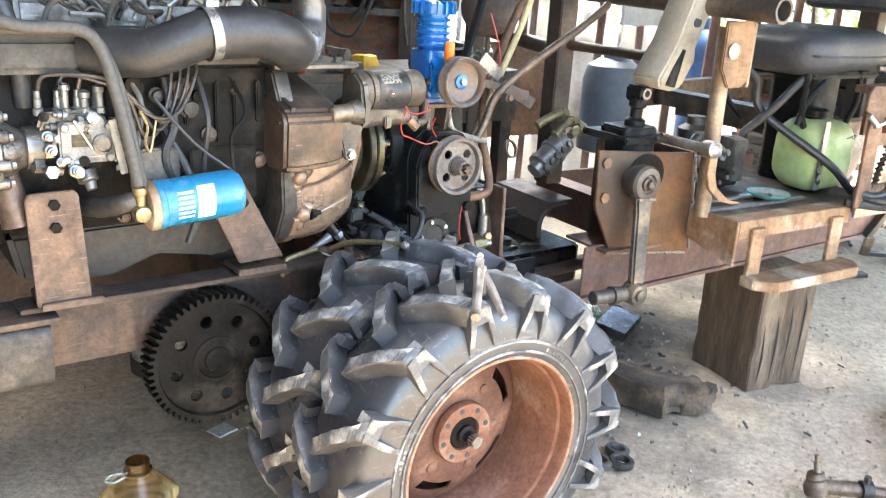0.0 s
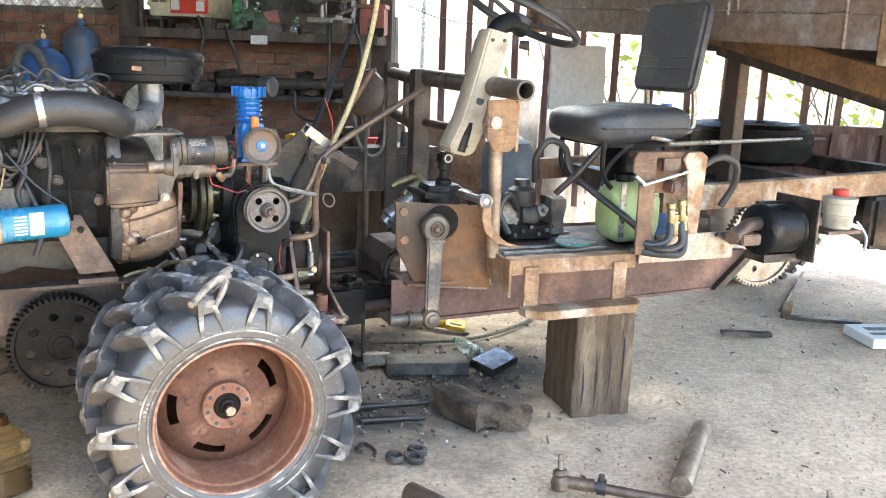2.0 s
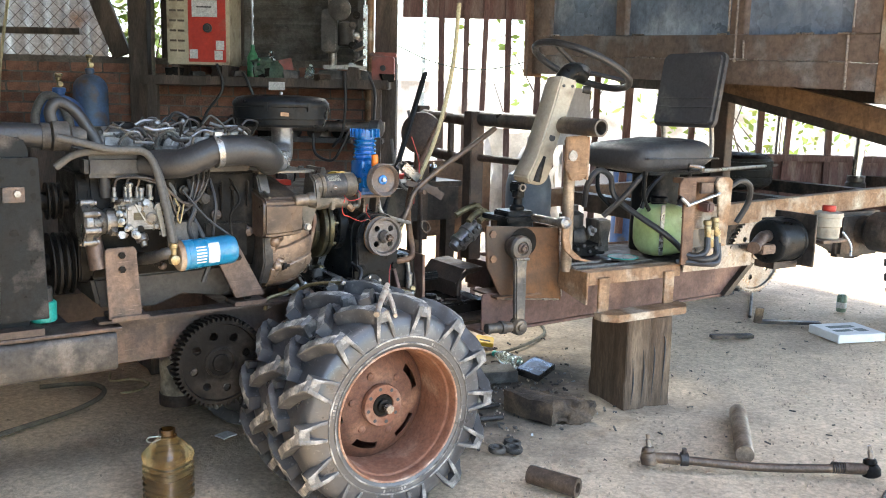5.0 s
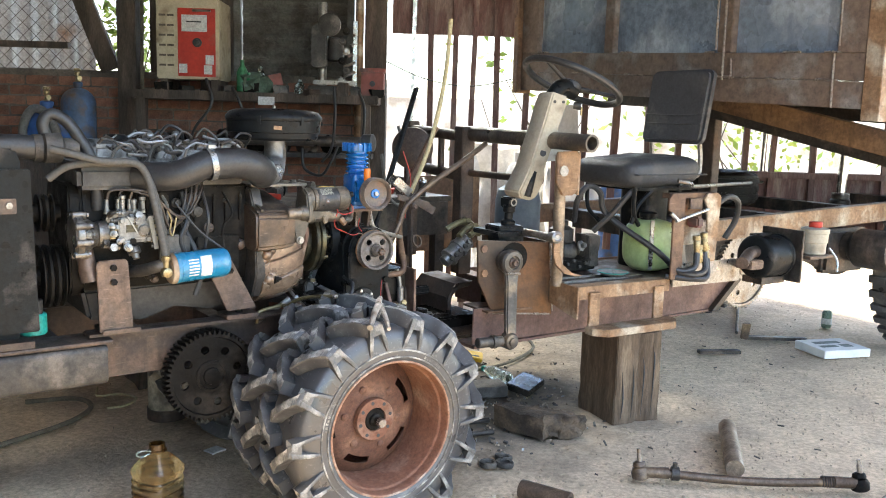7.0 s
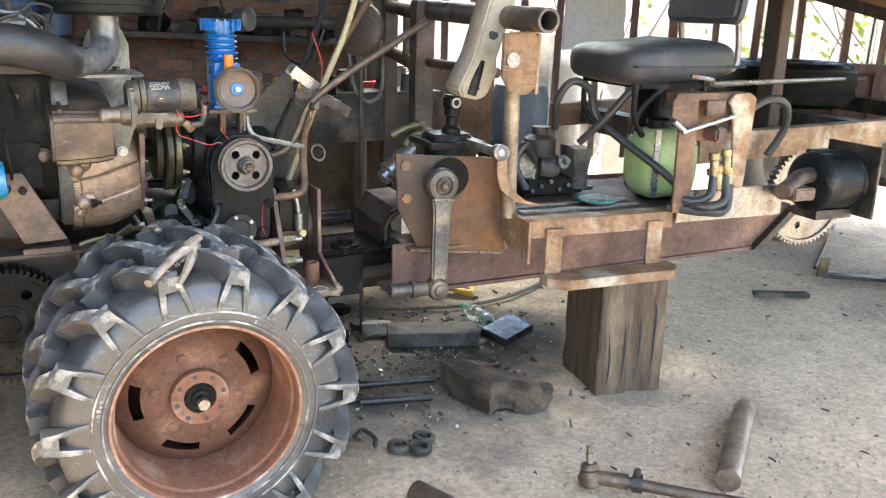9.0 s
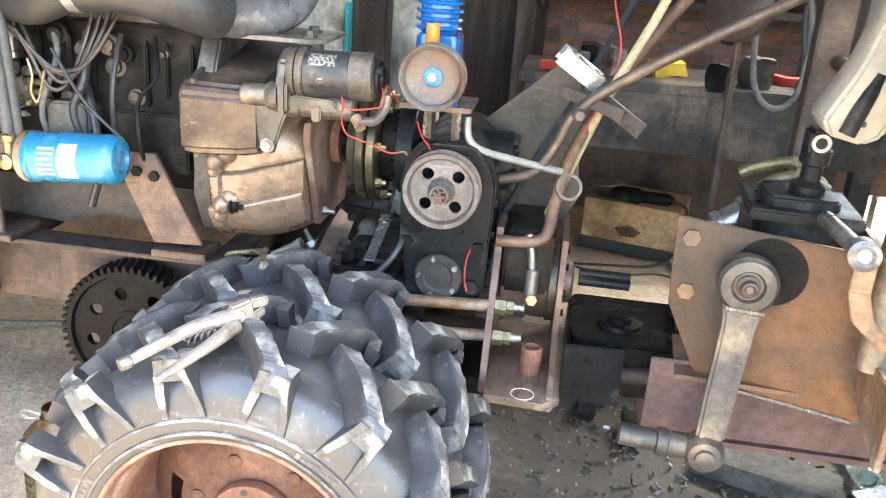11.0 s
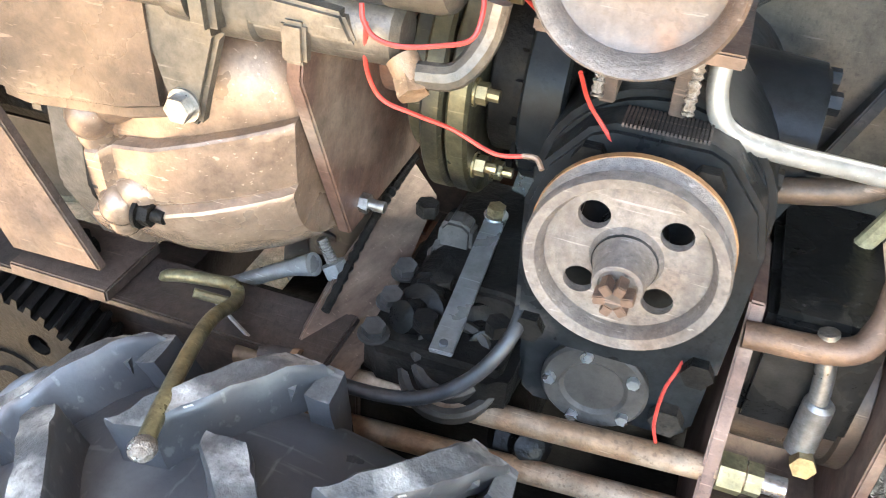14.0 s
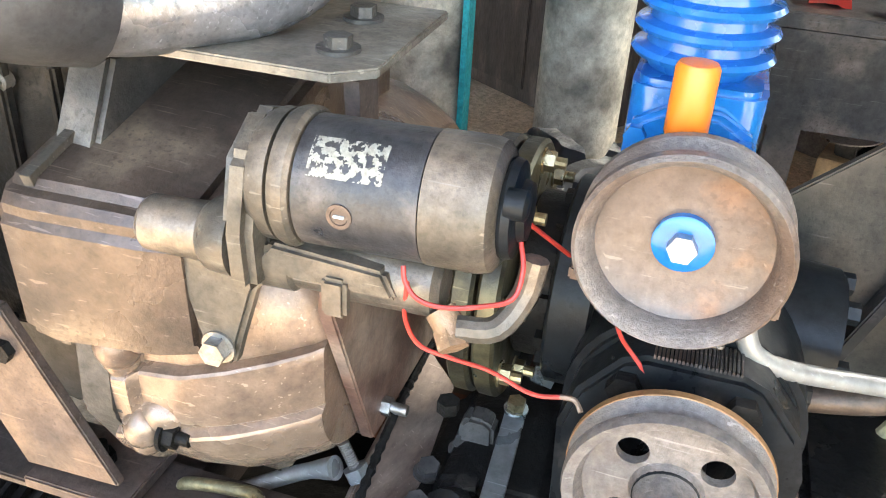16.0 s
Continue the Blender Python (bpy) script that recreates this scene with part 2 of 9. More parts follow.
M["red"] = material("red_paint", (0.50, 0.045, 0.03), 0.4, speck=0.12, grunge=0.18, alt=(0.38, 0.03, 0.02), alt_scale=12, stain=(0.30, 0.10, 0.07), stain_scale=9, stain_at=0.64, bump=0.04)
M["red_wire"] = material("red_wire", (0.42, 0.04, 0.028), 0.45, alt=(0.45, 0.04, 0.03), bump=0.02)
M["cream"] = material("cream_paint", (0.50, 0.45, 0.33), 0.5, speck=0.12, grunge=0.18, alt=(0.40, 0.35, 0.25), alt_scale=10, stain=(0.22, 0.17, 0.12), stain_scale=8, stain_at=0.62, bump=0.05)
M["beige"] = material("beige_plastic", (0.36, 0.325, 0.255), 0.5, speck=0.12, grunge=0.18, alt=(0.36, 0.32, 0.25), alt_scale=14, stain=(0.2, 0.17, 0.13), stain_scale=9, stain_at=0.64, bump=0.05)
M["vinyl"] = material("black_vinyl", (0.036, 0.037, 0.041), 0.42, alt=(0.058, 0.059, 0.063), alt_scale=14, stain=(0.10, 0.098, 0.092), stain_scale=7, stain_at=0.6, bump=0.3, bump_scale=350)
M["wood"] = material("weathered_wood", (0.17, 0.12, 0.08), 0.85, alt=(0.10, 0.07, 0.048), alt_scale=8, stain=(0.24, 0.185, 0.135), stain_scale=5, stain_at=0.58, bump=0.5, bump_scale=30, stretch=(3, 3, 0.5))
M["wood_dark"] = material("old_dark_timber", (0.075, 0.059, 0.048), 0.85, alt=(0.055, 0.044, 0.037), alt_scale=8, stain=(0.13, 0.10, 0.08), stain_scale=4, bump=0.4, bump_scale=35, stretch=(3, 3, 0.6), rand=0.2)
M["slat"] = material("red_brown_slat", (0.16, 0.085, 0.075), 0.75, alt=(0.11, 0.06, 0.055), alt_scale=9, stain=(0.22, 0.16, 0.14), stain_scale=5, bump=0.2, stretch=(3, 3, 0.6), rand=0.25)
M["bed_rust"] = material("dusty_welded_rail", (0.20, 0.148, 0.115), 0.5, 0.25, alt=(0.125, 0.09, 0.072), alt_scale=6, stain=(0.24, 0.225, 0.21), stain_scale=6, stain_at=0.57, bump=0.15)
M["brick"] = material("brick", (0.31, 0.15, 0.10), 0.9, alt=(0.21, 0.10, 0.07), alt_scale=20, stain=(0.15, 0.11, 0.09), stain_scale=6, stain_at=0.55, bump=0.5, bump_scale=60, rand=0.3)
M["mortar"] = material("mortar", (0.20, 0.17, 0.145), 0.95, alt=(0.14, 0.12, 0.10), alt_scale=25, stain=(0.08, 0.07, 0.06), stain_scale=4, bump=0.5, bump_scale=80)
M["sheet"] = material("corrugated_sheet", (0.34, 0.34, 0.33), 0.5, 0.6, alt=(0.26, 0.25, 0.24), alt_scale=6, stain=(0.20, 0.13, 0.09), stain_scale=3, stain_at=0.62, bump=0.05)
M["roof"] = material("roof_sheet", (0.20, 0.19, 0.18), 0.6, 0.4, alt=(0.14, 0.13, 0.12), alt_scale=5, stain=(0.18, 0.10, 0.06), stain_scale=3, bump=0.05)
M["shutter"] = material("dull_shutter", (0.15, 0.15, 0.14), 0.6, 0.4, alt=(0.11, 0.11, 0.10), alt_scale=8, stain=(0.08, 0.07, 0.06), stain_scale=4, bump=0.05)
M["mill"] = material("blue_mill_scale", (0.25, 0.31, 0.39), 0.32, 0.3, alt=(0.105, 0.135, 0.175), alt_scale=3, stain=(0.38, 0.43, 0.48), stain_scale=2.6, stain_at=0.57, bump=0.06)
M["weld"] = material("weld_bead", (0.42, 0.38, 0.34), 0.4, 0.8, alt=(0.2, 0.15, 0.11), alt_scale=80, bump=0.6, bump_scale=200)
M["tank_green"] = material("green_plastic_tank", (0.42, 0.50, 0.26), 0.45, speck=0.12, grunge=0.18, alt=(0.33, 0.45, 0.17), alt_scale=8, stain=(0.20, 0.26, 0.10), stain_scale=7, stain_at=0.6, bump=0.04)
M["teal"] = material("teal_plastic", (0.01, 0.30, 0.24), 0.4, alt=(0.01, 0.22, 0.18), bump=0.03)
M["white"] = material("white_card", (0.74, 0.74, 0.72), 0.7, alt=(0.66, 0.66, 0.64), alt_scale=12, bump=0.05, grunge=0.08, speck=0.1)
M["label"] = material("worn_white_label", (0.62, 0.62, 0.60), 0.6, speck=0.2, alt=(0.45, 0.47, 0.48), alt_scale=30, bump=0.03)
# also colours the hole discs, where its black stands for shade
M["ink"] = material("dark_ink_and_holes", (0.03, 0.03, 0.035), 0.7, alt=(0.06, 0.06, 0.06), bump=0, grunge=0.06, speck=0)
M["clear"] = material("clear_plastic", (0.75, 0.85, 0.80), 0.15, alt=(0.7, 0.8, 0.75), bump=0.03, trans=0.85, grunge=0.06, speck=0)
M["amber"] = material("oil_in_plastic", (0.62, 0.43, 0.20), 0.10, alt=(0.50, 0.33, 0.13), alt_scale=8, bump=0.05, trans=0.9, grunge=0.1, speck=0)
M["yellow"] = material("yellow_paint", (0.62, 0.38, 0.03), 0.5, speck=0.12, grunge=0.18, alt=(0.45, 0.27, 0.03), bump=0.04)
M["card"] = material("cardboard", (0.60, 0.43, 0.25), 0.85, alt=(0.52, 0.36, 0.21), alt_scale=7, stain=(0.26, 0.17, 0.10), stain_scale=5, bump=0.1)
M["stone"] = material("rotten_wood", (0.055, 0.037, 0.025), 0.9, alt=(0.022, 0.016, 0.012), alt_scale=18, stain=(0.12, 0.082, 0.052), stain_scale=9, bump=0.8, bump_scale=40)
M["rope"] = material("dirty_cable", (0.16, 0.14, 0.10), 0.8, alt=(0.10, 0.09, 0.07), bump=0.1)
M["rope_yellow"] = material("pale_rope", (0.44, 0.38, 0.22), 0.8, alt=(0.34, 0.29, 0.17), bump=0.1)
M["pink"] = material("pink_plastic", (0.55, 0.05, 0.30), 0.5, bump=0)
M["leaf"] = material("leaf", (0.13, 0.22, 0.03), 0.6, alt=(0.22, 0.30, 0.05), alt_scale=6, bump=0, rand=0.3, grunge=0.06, speck=0)
M["plaster"] = material("pale_plaster", (0.74, 0.73, 0.70), 0.9, speck=0.12, grunge=0.18, alt=(0.64, 0.63, 0.60), alt_scale=4, stain=(0.34, 0.31, 0.27), stain_scale=2, bump=0.2)
M["rust_tan"] = material("tan_rust_beam", (0.23, 0.135, 0.072), 0.65, 0.3, alt=(0.20, 0.115, 0.06), alt_scale=10, stain=(0.14, 0.085, 0.055), stain_scale=5, bump=0.12)
M["baulk"] = material("split_baulk", (0.145, 0.095, 0.058), 0.85, alt=(0.085, 0.057, 0.037), alt_scale=11, stain=(0.22, 0.155, 0.10), stain_scale=7, stain_at=0.58, bump=0.45, bump_scale=30, stretch=(2.2, 2.2, 0.35))
M["comp_dark"] = material("dark_shank", (0.03, 0.03, 0.05), 0.4, 0.5, bump=0.02)
M["oil"] = material("used_oil", (0.035, 0.016, 0.004), 0.12, alt=(0.05, 0.022, 0.005), bump=0)
M["brown_bar"] = material("brown_steel_bar", (0.13, 0.092, 0.067), 0.5, 0.5, alt=(0.09, 0.066, 0.05), alt_scale=16, stain=(0.28, 0.20, 0.13), stain_scale=9, stain_at=0.6, bump=0.12)
M["turned_bar"] = material("turned_steel_bar", (0.30, 0.235, 0.17), 0.5, 0.4, alt=(0.21, 0.155, 0.11), alt_scale=12, stain=(0.13, 0.085, 0.055), stain_scale=8, stain_at=0.6, bump=0.08)
M["print_grey"] = material("grey_print", (0.13, 0.17, 0.15), 0.6, bump=0)
M["print_brown"] = material("brown_print", (0.16, 0.075, 0.04), 0.8, bump=0)
M["can_green"] = material("pale_green_can", (0.20, 0.30, 0.23), 0.4, 0.3, bump=0)
M["twisted"] = material("wire_rope", (0.22, 0.19, 0.16), 0.5, 0.6, alt=(0.08, 0.07, 0.06), alt_scale=90, bump=0.5, bump_scale=150)
M["shade_cream"] = material("shaded_louvre", (0.12, 0.10, 0.075), 0.6, bump=0)
M["red_dull"] = material("faded_red_paint", (0.26, 0.07, 0.055), 0.6, speck=0.12, grunge=0.18, alt=(0.17, 0.05, 0.04), alt_scale=14, stain=(0.10, 0.06, 0.05), stain_scale=9, bump=0.06)
M["bottle_green"] = material("bottle_green", (0.03, 0.14, 0.06), 0.25, alt=(0.05, 0.20, 0.10), alt_scale=9, bump=0.02)
M["leafy_rag"] = material("green_rag", (0.05, 0.09, 0.06), 0.9, alt=(0.10, 0.14, 0.11), alt_scale=18, bump=0.3)
M["sheet_white"] = material("pale_plastic_sheet", (0.50, 0.51, 0.53), 0.6, speck=0.12, grunge=0.18, alt=(0.42, 0.43, 0.46), alt_scale=6, bump=0.1)
M["drum_blue"] = material("drum_blue", (0.13, 0.16, 0.195), 0.5, speck=0.12, grunge=0.18, alt=(0.09, 0.11, 0.135), alt_scale=7, stain=(0.16, 0.18, 0.20), stain_scale=5, bump=0.04)
M["gusset"] = material("dull_olive_plate", (0.075, 0.065, 0.052), 0.55, 0.4, alt=(0.05, 0.044, 0.036), alt_scale=7, stain=(0.12, 0.10, 0.08), stain_scale=5, stain_at=0.58, bump=0.12)
M["pale_board"] = material("dusty_grey_board", (0.30, 0.28, 0.25), 0.9, alt=(0.22, 0.20, 0.18), alt_scale=12, stain=(0.38, 0.35, 0.30), stain_scale=6, bump=0.15)
M["plier"] = material("worn_plier_steel", (0.50, 0.44, 0.38), 0.5, 0.5, speck=0.12, grunge=0.18, alt=(0.36, 0.30, 0.25), alt_scale=30, stain=(0.22, 0.15, 0.11), stain_scale=18, stain_at=0.6, bump=0.15)
M["rim_dark"] = material("dark_rusty_disc", (0.125, 0.055, 0.032), 0.75, 0.0, alt=(0.10, 0.043, 0.027), alt_scale=16, stain=(0.22, 0.115, 0.07), stain_scale=8, stain_at=0.58, bump=0.2)
M["lug_top"] = material("dusty_tread", scuff=0.35, base=(0.125, 0.122, 0.117), rough=0.42, alt=(0.065, 0.065, 0.064), alt_scale=28, stain=(0.40, 0.38, 0.345), stain_scale=19, stain_at=0.525, stain_rough=0.8, bump=0.3, bump_scale=120)
M["olive_iron"] = material("oily_olive_casting", (0.125, 0.108, 0.086), 0.45, 0.45, alt=(0.07, 0.06, 0.047), alt_scale=16, stain=(0.22, 0.17, 0.125), stain_scale=10, stain_at=0.58, bump=0.14, bump_scale=150)
M["starter_black"] = material("flaked_black_paint", (0.028, 0.029, 0.034), 0.38, 0.3, alt=(0.06, 0.056, 0.053), alt_scale=20, stain=(0.13, 0.11, 0.095), stain_scale=24, stain_at=0.585, bump=0.15, bump_scale=120, stain_rough=0.6)
M["pulley_web"] = material("rusty_pulley_web", (0.115, 0.092, 0.078), 0.5, 0.35, speck=0.2, grunge=0.25, alt=(0.15, 0.11, 0.088), alt_scale=22, stain=(0.22, 0.12, 0.07), stain_scale=18, stain_at=0.62, bump=0.12, bump_scale=220)
M["bell_brown"] = material("scorched_casting", (0.115, 0.080, 0.058), 0.38, 0.35, alt=(0.048, 0.035, 0.027), alt_scale=8, stain=(0.22, 0.16, 0.11), stain_scale=6, stain_at=0.59, bump=0.12, bump_scale=180)
M["fitting"] = material("dull_yellow_fitting", (0.27, 0.225, 0.12), 0.45, 0.6, alt=(0.15, 0.125, 0.07), alt_scale=30, bump=0.1)
M["cover_alloy"] = material("oily_alloy_cover", (0.27, 0.265, 0.25), 0.5, 0.45, alt=(0.20, 0.195, 0.185), alt_scale=22, stain=(0.05, 0.045, 0.04), stain_scale=14, stain_at=0.56, bump=0.15)
M["old_paper"] = material("yellowed_paper", (0.30, 0.285, 0.225), 0.75, alt=(0.28, 0.26, 0.21), alt_scale=60, bump=0.1)
M["pale_rod"] = material("pale_steel_rod", (0.35, 0.335, 0.305), 0.45, 0.5, speck=0.12, grunge=0.18, alt=(0.30, 0.28, 0.25), alt_scale=20, bump=0.08)
M["pipe_grey"] = material("grey_steel_pipe", (0.10, 0.088, 0.08), 0.45, 0.5, alt=(0.065, 0.056, 0.05), alt_scale=12, stain=(0.17, 0.135, 0.105), stain_scale=7, stain_at=0.6, bump=0.1)
M["pan_dark"] = material("oily_pan", (0.05, 0.046, 0.042), 0.5, 0.1, alt=(0.03, 0.027, 0.024), alt_scale=9, stain=(0.10, 0.09, 0.08), stain_scale=6, stain_at=0.58, bump=0.15, spec=0.35)
M["plate_brown"] = material("scorched_plate", (0.19, 0.105, 0.075), 0.5, 0.3, alt=(0.10, 0.06, 0.046), alt_scale=10, stain=(0.27, 0.20, 0.15), stain_scale=7, stain_at=0.6, bump=0.12)
M["zinc_dull"] = material("dull_zinc", (0.34, 0.34, 0.33), 0.4, 0.7, speck=0.12, grunge=0.18, alt=(0.2, 0.2, 0.19), alt_scale=24, bump=0.08)
M["olive"] = material("olive_zinc", (0.12, 0.105, 0.06), 0.45, 0.6, alt=(0.07, 0.06, 0.035), alt_scale=18, stain=(0.03, 0.027, 0.022), stain_scale=12, stain_at=0.55, bump=0.1)
M["cyan"] = material("cyan_tape", (0.02, 0.45, 0.48), 0.5, bump=0)
M["pale_post"] = material("weathered_grey_post", (0.62, 0.55, 0.42), 0.75, alt=(0.46, 0.40, 0.31), alt_scale=9, stain=(0.13, 0.115, 0.09), stain_scale=5, bump=0.2)
M["tin_blue"] = material("dull_tin", (0.20, 0.215, 0.235), 0.3, 0.7, alt=(0.12, 0.13, 0.145), alt_scale=14, stain=(0.06, 0.058, 0.055), stain_scale=10, stain_at=0.58, bump=0.08)
M["radiator_blue"] = material("blue_black_enamel", (0.018, 0.024, 0.034), 0.3, 0.0, spec=0.6, alt=(0.03, 0.037, 0.05), alt_scale=9, stain=(0.075, 0.072, 0.068), stain_scale=8, stain_at=0.62, bump=0.06, stain_rough=0.7)
M["slab_grey"] = material("dusty_slab", (0.13, 0.12, 0.105), 0.8, 0.1, alt=(0.08, 0.072, 0.064), alt_scale=12, stain=(0.05, 0.044, 0.04), stain_scale=6, stain_at=0.56, bump=0.25)
M["chip"] = material("wood_chip", (0.55, 0.44, 0.32), 0.9, alt=(0.30, 0.235, 0.17), alt_scale=5, bump=0, rand=0.3)
M["plate_dark"] = material("dark_steel_plate", (0.045, 0.041, 0.038), 0.5, 0.5, alt=(0.05, 0.045, 0.042), alt_scale=10, stain=(0.14, 0.11, 0.09), stain_scale=6, bump=0.1)


# ---- mesh helpers ----
def axes(d):
    d = Vector(d).normalized()
    a = Vector((0, 0, 1)) if abs(d.z) < 0.9 else Vector((1, 0, 0))
    x = d.cross(a).normalized()
    return x, x.cross(d).normalized(), d


def grid(bm, rings, closed=True, cap=True):
    vs = [[bm.verts.new(p) for p in r] for r in rings]
    n = len(vs[0])
    for a, b in zip(vs, vs[1:]):
        for i in range(n if closed else n - 1):
            j = (i + 1) % n
            bm.faces.new((a[i], a[j], b[j], b[i]))
    if cap and closed:
        bm.faces.new(vs[0][::-1])
        bm.faces.new(vs[-1])
    return bm


def circle(c, x, y, r, seg, phase=0.0):
    return [Vector(c) + (x * math.cos(a) + y * math.sin(a)) * r for a in (phase + 2 * math.pi * i / seg for i in range(seg))]


def cyl(bm, p0, p1, r0, r1=None, seg=20, phase=0.0):
    p0, p1 = Vector(p0), Vector(p1)
    x, y, d = axes(p1 - p0)
    return grid(bm, [circle(p0, x, y, r0, seg, phase), circle(p1, x, y, r0 if r1 is None else r1, seg, phase)])


def lathe(bm, origin, axis, prof, seg=32, cap=True):
    """prof: (radius, distance along the axis)."""
    o = Vector(origin)
    x, y, d = axes(axis)
    return grid(bm, [circle(o + d * h, x, y, max(r, 1e-4), seg) for r, h in prof], cap=cap)


def ring(bm, origin, axis, prof, seg=40):
    """A closed profile turned about an axis."""
    o = Vector(origin)
    x, y, d = axes(axis)
    return grid(bm, [circle(o + d * h, x, y, r, seg) for r, h in list(prof) + [prof[0]]], cap=False)


def smooth_path(pts, n=6):
    pts = [Vector(p) for p in pts]
    if len(pts) < 3:
        return pts
    ext = [pts[0] * 2 - pts[1]] + pts + [pts[-1] * 2 - pts[-2]]
    out = []
    for i in range(1, len(ext) - 2):
        a, b, c, d = ext[i - 1:i + 3]
        for k in range(n):
            t = k / n
            out.append(0.5 * ((2 * b) + (c - a) * t + (2 * a - 5 * b + 4 * c - d) * t * t + (3 * b - a - 3 * c + d) * t ** 3))
    return out + [pts[-1]]


def tube(bm, pts, r, seg=10, n=6, smooth=True):
    path = smooth_path(pts, n) if smooth else [Vector(p) for p in pts]
    rings, x = [], None
    for i, p in enumerate(path):
        d = (path[min(i + 1, len(path) - 1)] - path[max(i - 1, 0)]).normalized()
        if x is None:
            x = axes(d)[0]
        x = (x - d * x.dot(d)).normalized()
        y = d.cross(x)
        rr = r(i / (len(path) - 1)) if callable(r) else r
        rings.append(circle(p, x, y, rr, seg))
    return grid(bm, rings)


def box(bm, lo, hi, m=None):
    vs = [Vector((x, y, z)) for x in (lo[0], hi[0]) for y in (lo[1], hi[1]) for z in (lo[2], hi[2])]
    if m:
        vs = [m @ v for v in vs]
    v = [bm.verts.new(p) for p in vs]
    for f in ((0, 1, 3, 2), (4, 6, 7, 5), (0, 4, 5, 1), (2, 3, 7, 6), (0, 2, 6, 4), (1, 5, 7, 3)):
        bm.faces.new([v[i] for i in f])
    return bm


def prism(bm, poly, a, b, plane="xz", m=None):
    """A polygon of the plane drawn out from a to b along the third axis."""
    def at(p, h):
        q = {"xz": (p[0], h, p[1]), "xy": (p[0], p[1], h), "yz": (h, p[0], p[1])}[plane]
        return (m @ Vector(q)) if m else Vector(q)
    return grid(bm, [[at(p, a) for p in poly], [at(p, b) for p in poly]])


def bar(bm, p0, p1, w, h, up=(0, 0, 1)):
    """A flat bar from p0 to p1: w across, h along up."""
    p0, p1 = Vector(p0), Vector(p1)
    d = (p1 - p0).normalized()
    x = d.cross(Vector(up)).normalized()
    u = x.cross(d)
    def sec(p):
        return [p + x * sx * w / 2 + u * su * h / 2 for sx, su in ((-1, -1), (1, -1), (1, 1), (-1, 1))]
    return grid(bm, [sec(p0), sec(p1)])


def hexa(bm, p, axis, r, h):
    p = Vector(p)
    return cyl(bm, p, p + Vector(axis).normalized() * h, r, r, 6)


def ball(bm, c, r, scale=(1, 1, 1), seg=16):
    m = Matrix.Translation(c) @ Matrix.Diagonal((*[r * s for s in scale], 1))
    bmesh.ops.create_uvsphere(bm, u_segments=seg, v_segments=seg // 2 + 2, radius=1, matrix=m)
    return bm


def rounded(w, h, r, n=4, cx=0.0, cy=0.0):
    """The corners of a rounded rectangle."""
    out = []
    for sx, sy, a0 in ((1, -1, -90), (1, 1, 0), (-1, 1, 90), (-1, -1, 180)):
        for i in range(n + 1):
            a = radians(a0 + 90 * i / n)
            out.append((cx + sx * (w / 2 - r) + math.cos(a) * r, cy + sy * (h / 2 - r) + math.sin(a) * r))
    return out


def finish(name, bm, mat, bevel=0.0, angle=35):
    bmesh.ops.recalc_face_normals(bm, faces=bm.faces)
    if bevel:
        es = [e for e in bm.edges if len(e.link_faces) == 2 and e.calc_face_angle(0) > radians(30)]
        bmesh.ops.bevel(bm, geom=es, offset=bevel, segments=2, affect="EDGES", clamp_overlap=True)
    me = bpy.data.meshes.new(name)
    bm.to_mesh(me)
    bm.free()
    for p in me.polygons:
        p.use_smooth = True
    me.set_sharp_from_angle(angle=radians(angle))
    me.materials.append(mat)
    return me


FRAME = Matrix()


def part(name, bm, mat, parent, label="", bevel=0.0):
    ob = new(name, finish(name, bm, M[mat], bevel))
    ob.parent = parent
    ob.matrix_parent_inverse = world_of(parent).inverted()
    ob.matrix_basis = FRAME
    return tagged(ob, label)


def world_of(ob):
    m = ob.matrix_basis.copy()
    if ob.parent:
        m = world_of(ob.parent) @ ob.matrix_parent_inverse @ m
    return m


def thing(name, label, category, at=(0, 0, 0), group="", kind=""):
    ob = new(name)
    ob.empty_display_size = 0.05
    ob.matrix_basis = FRAME @ Matrix.Translation(at)
    return tagged(ob, label, category, group, kind)


def solo(name, bm, mat, label, category, group="", kind="", bevel=0.0):
    ob = new(name, finish(name, bm, M[mat], bevel))
    ob.matrix_basis = FRAME
    return tagged(ob, label, category, group, kind)


def rough_block(bm, lo, hi, amp, cuts=5, m=None):
    """A block with uneven faces."""
    bmesh.ops.create_cube(bm, size=1.0)
    bmesh.ops.subdivide_edges(bm, edges=bm.edges[:], cuts=cuts, use_grid_fill=True)
    for v in bm.verts:
        p = Vector([lo[i] + (v.co[i] + 0.5) * (hi[i] - lo[i]) for i in range(3)])
        p += Vector([amp * noise.noise(p * 14 + Vector((i * 7.1, 0, 0))) for i in range(3)])
        v.co = (m @ p) if m else p
    return bm


def B():
    return bmesh.new()


def rz(deg, at=(0, 0, 0)):
    return Matrix.Translation(at) @ Matrix.Rotation(radians(deg), 4, "Z") @ Matrix.Translation(-Vector(at))


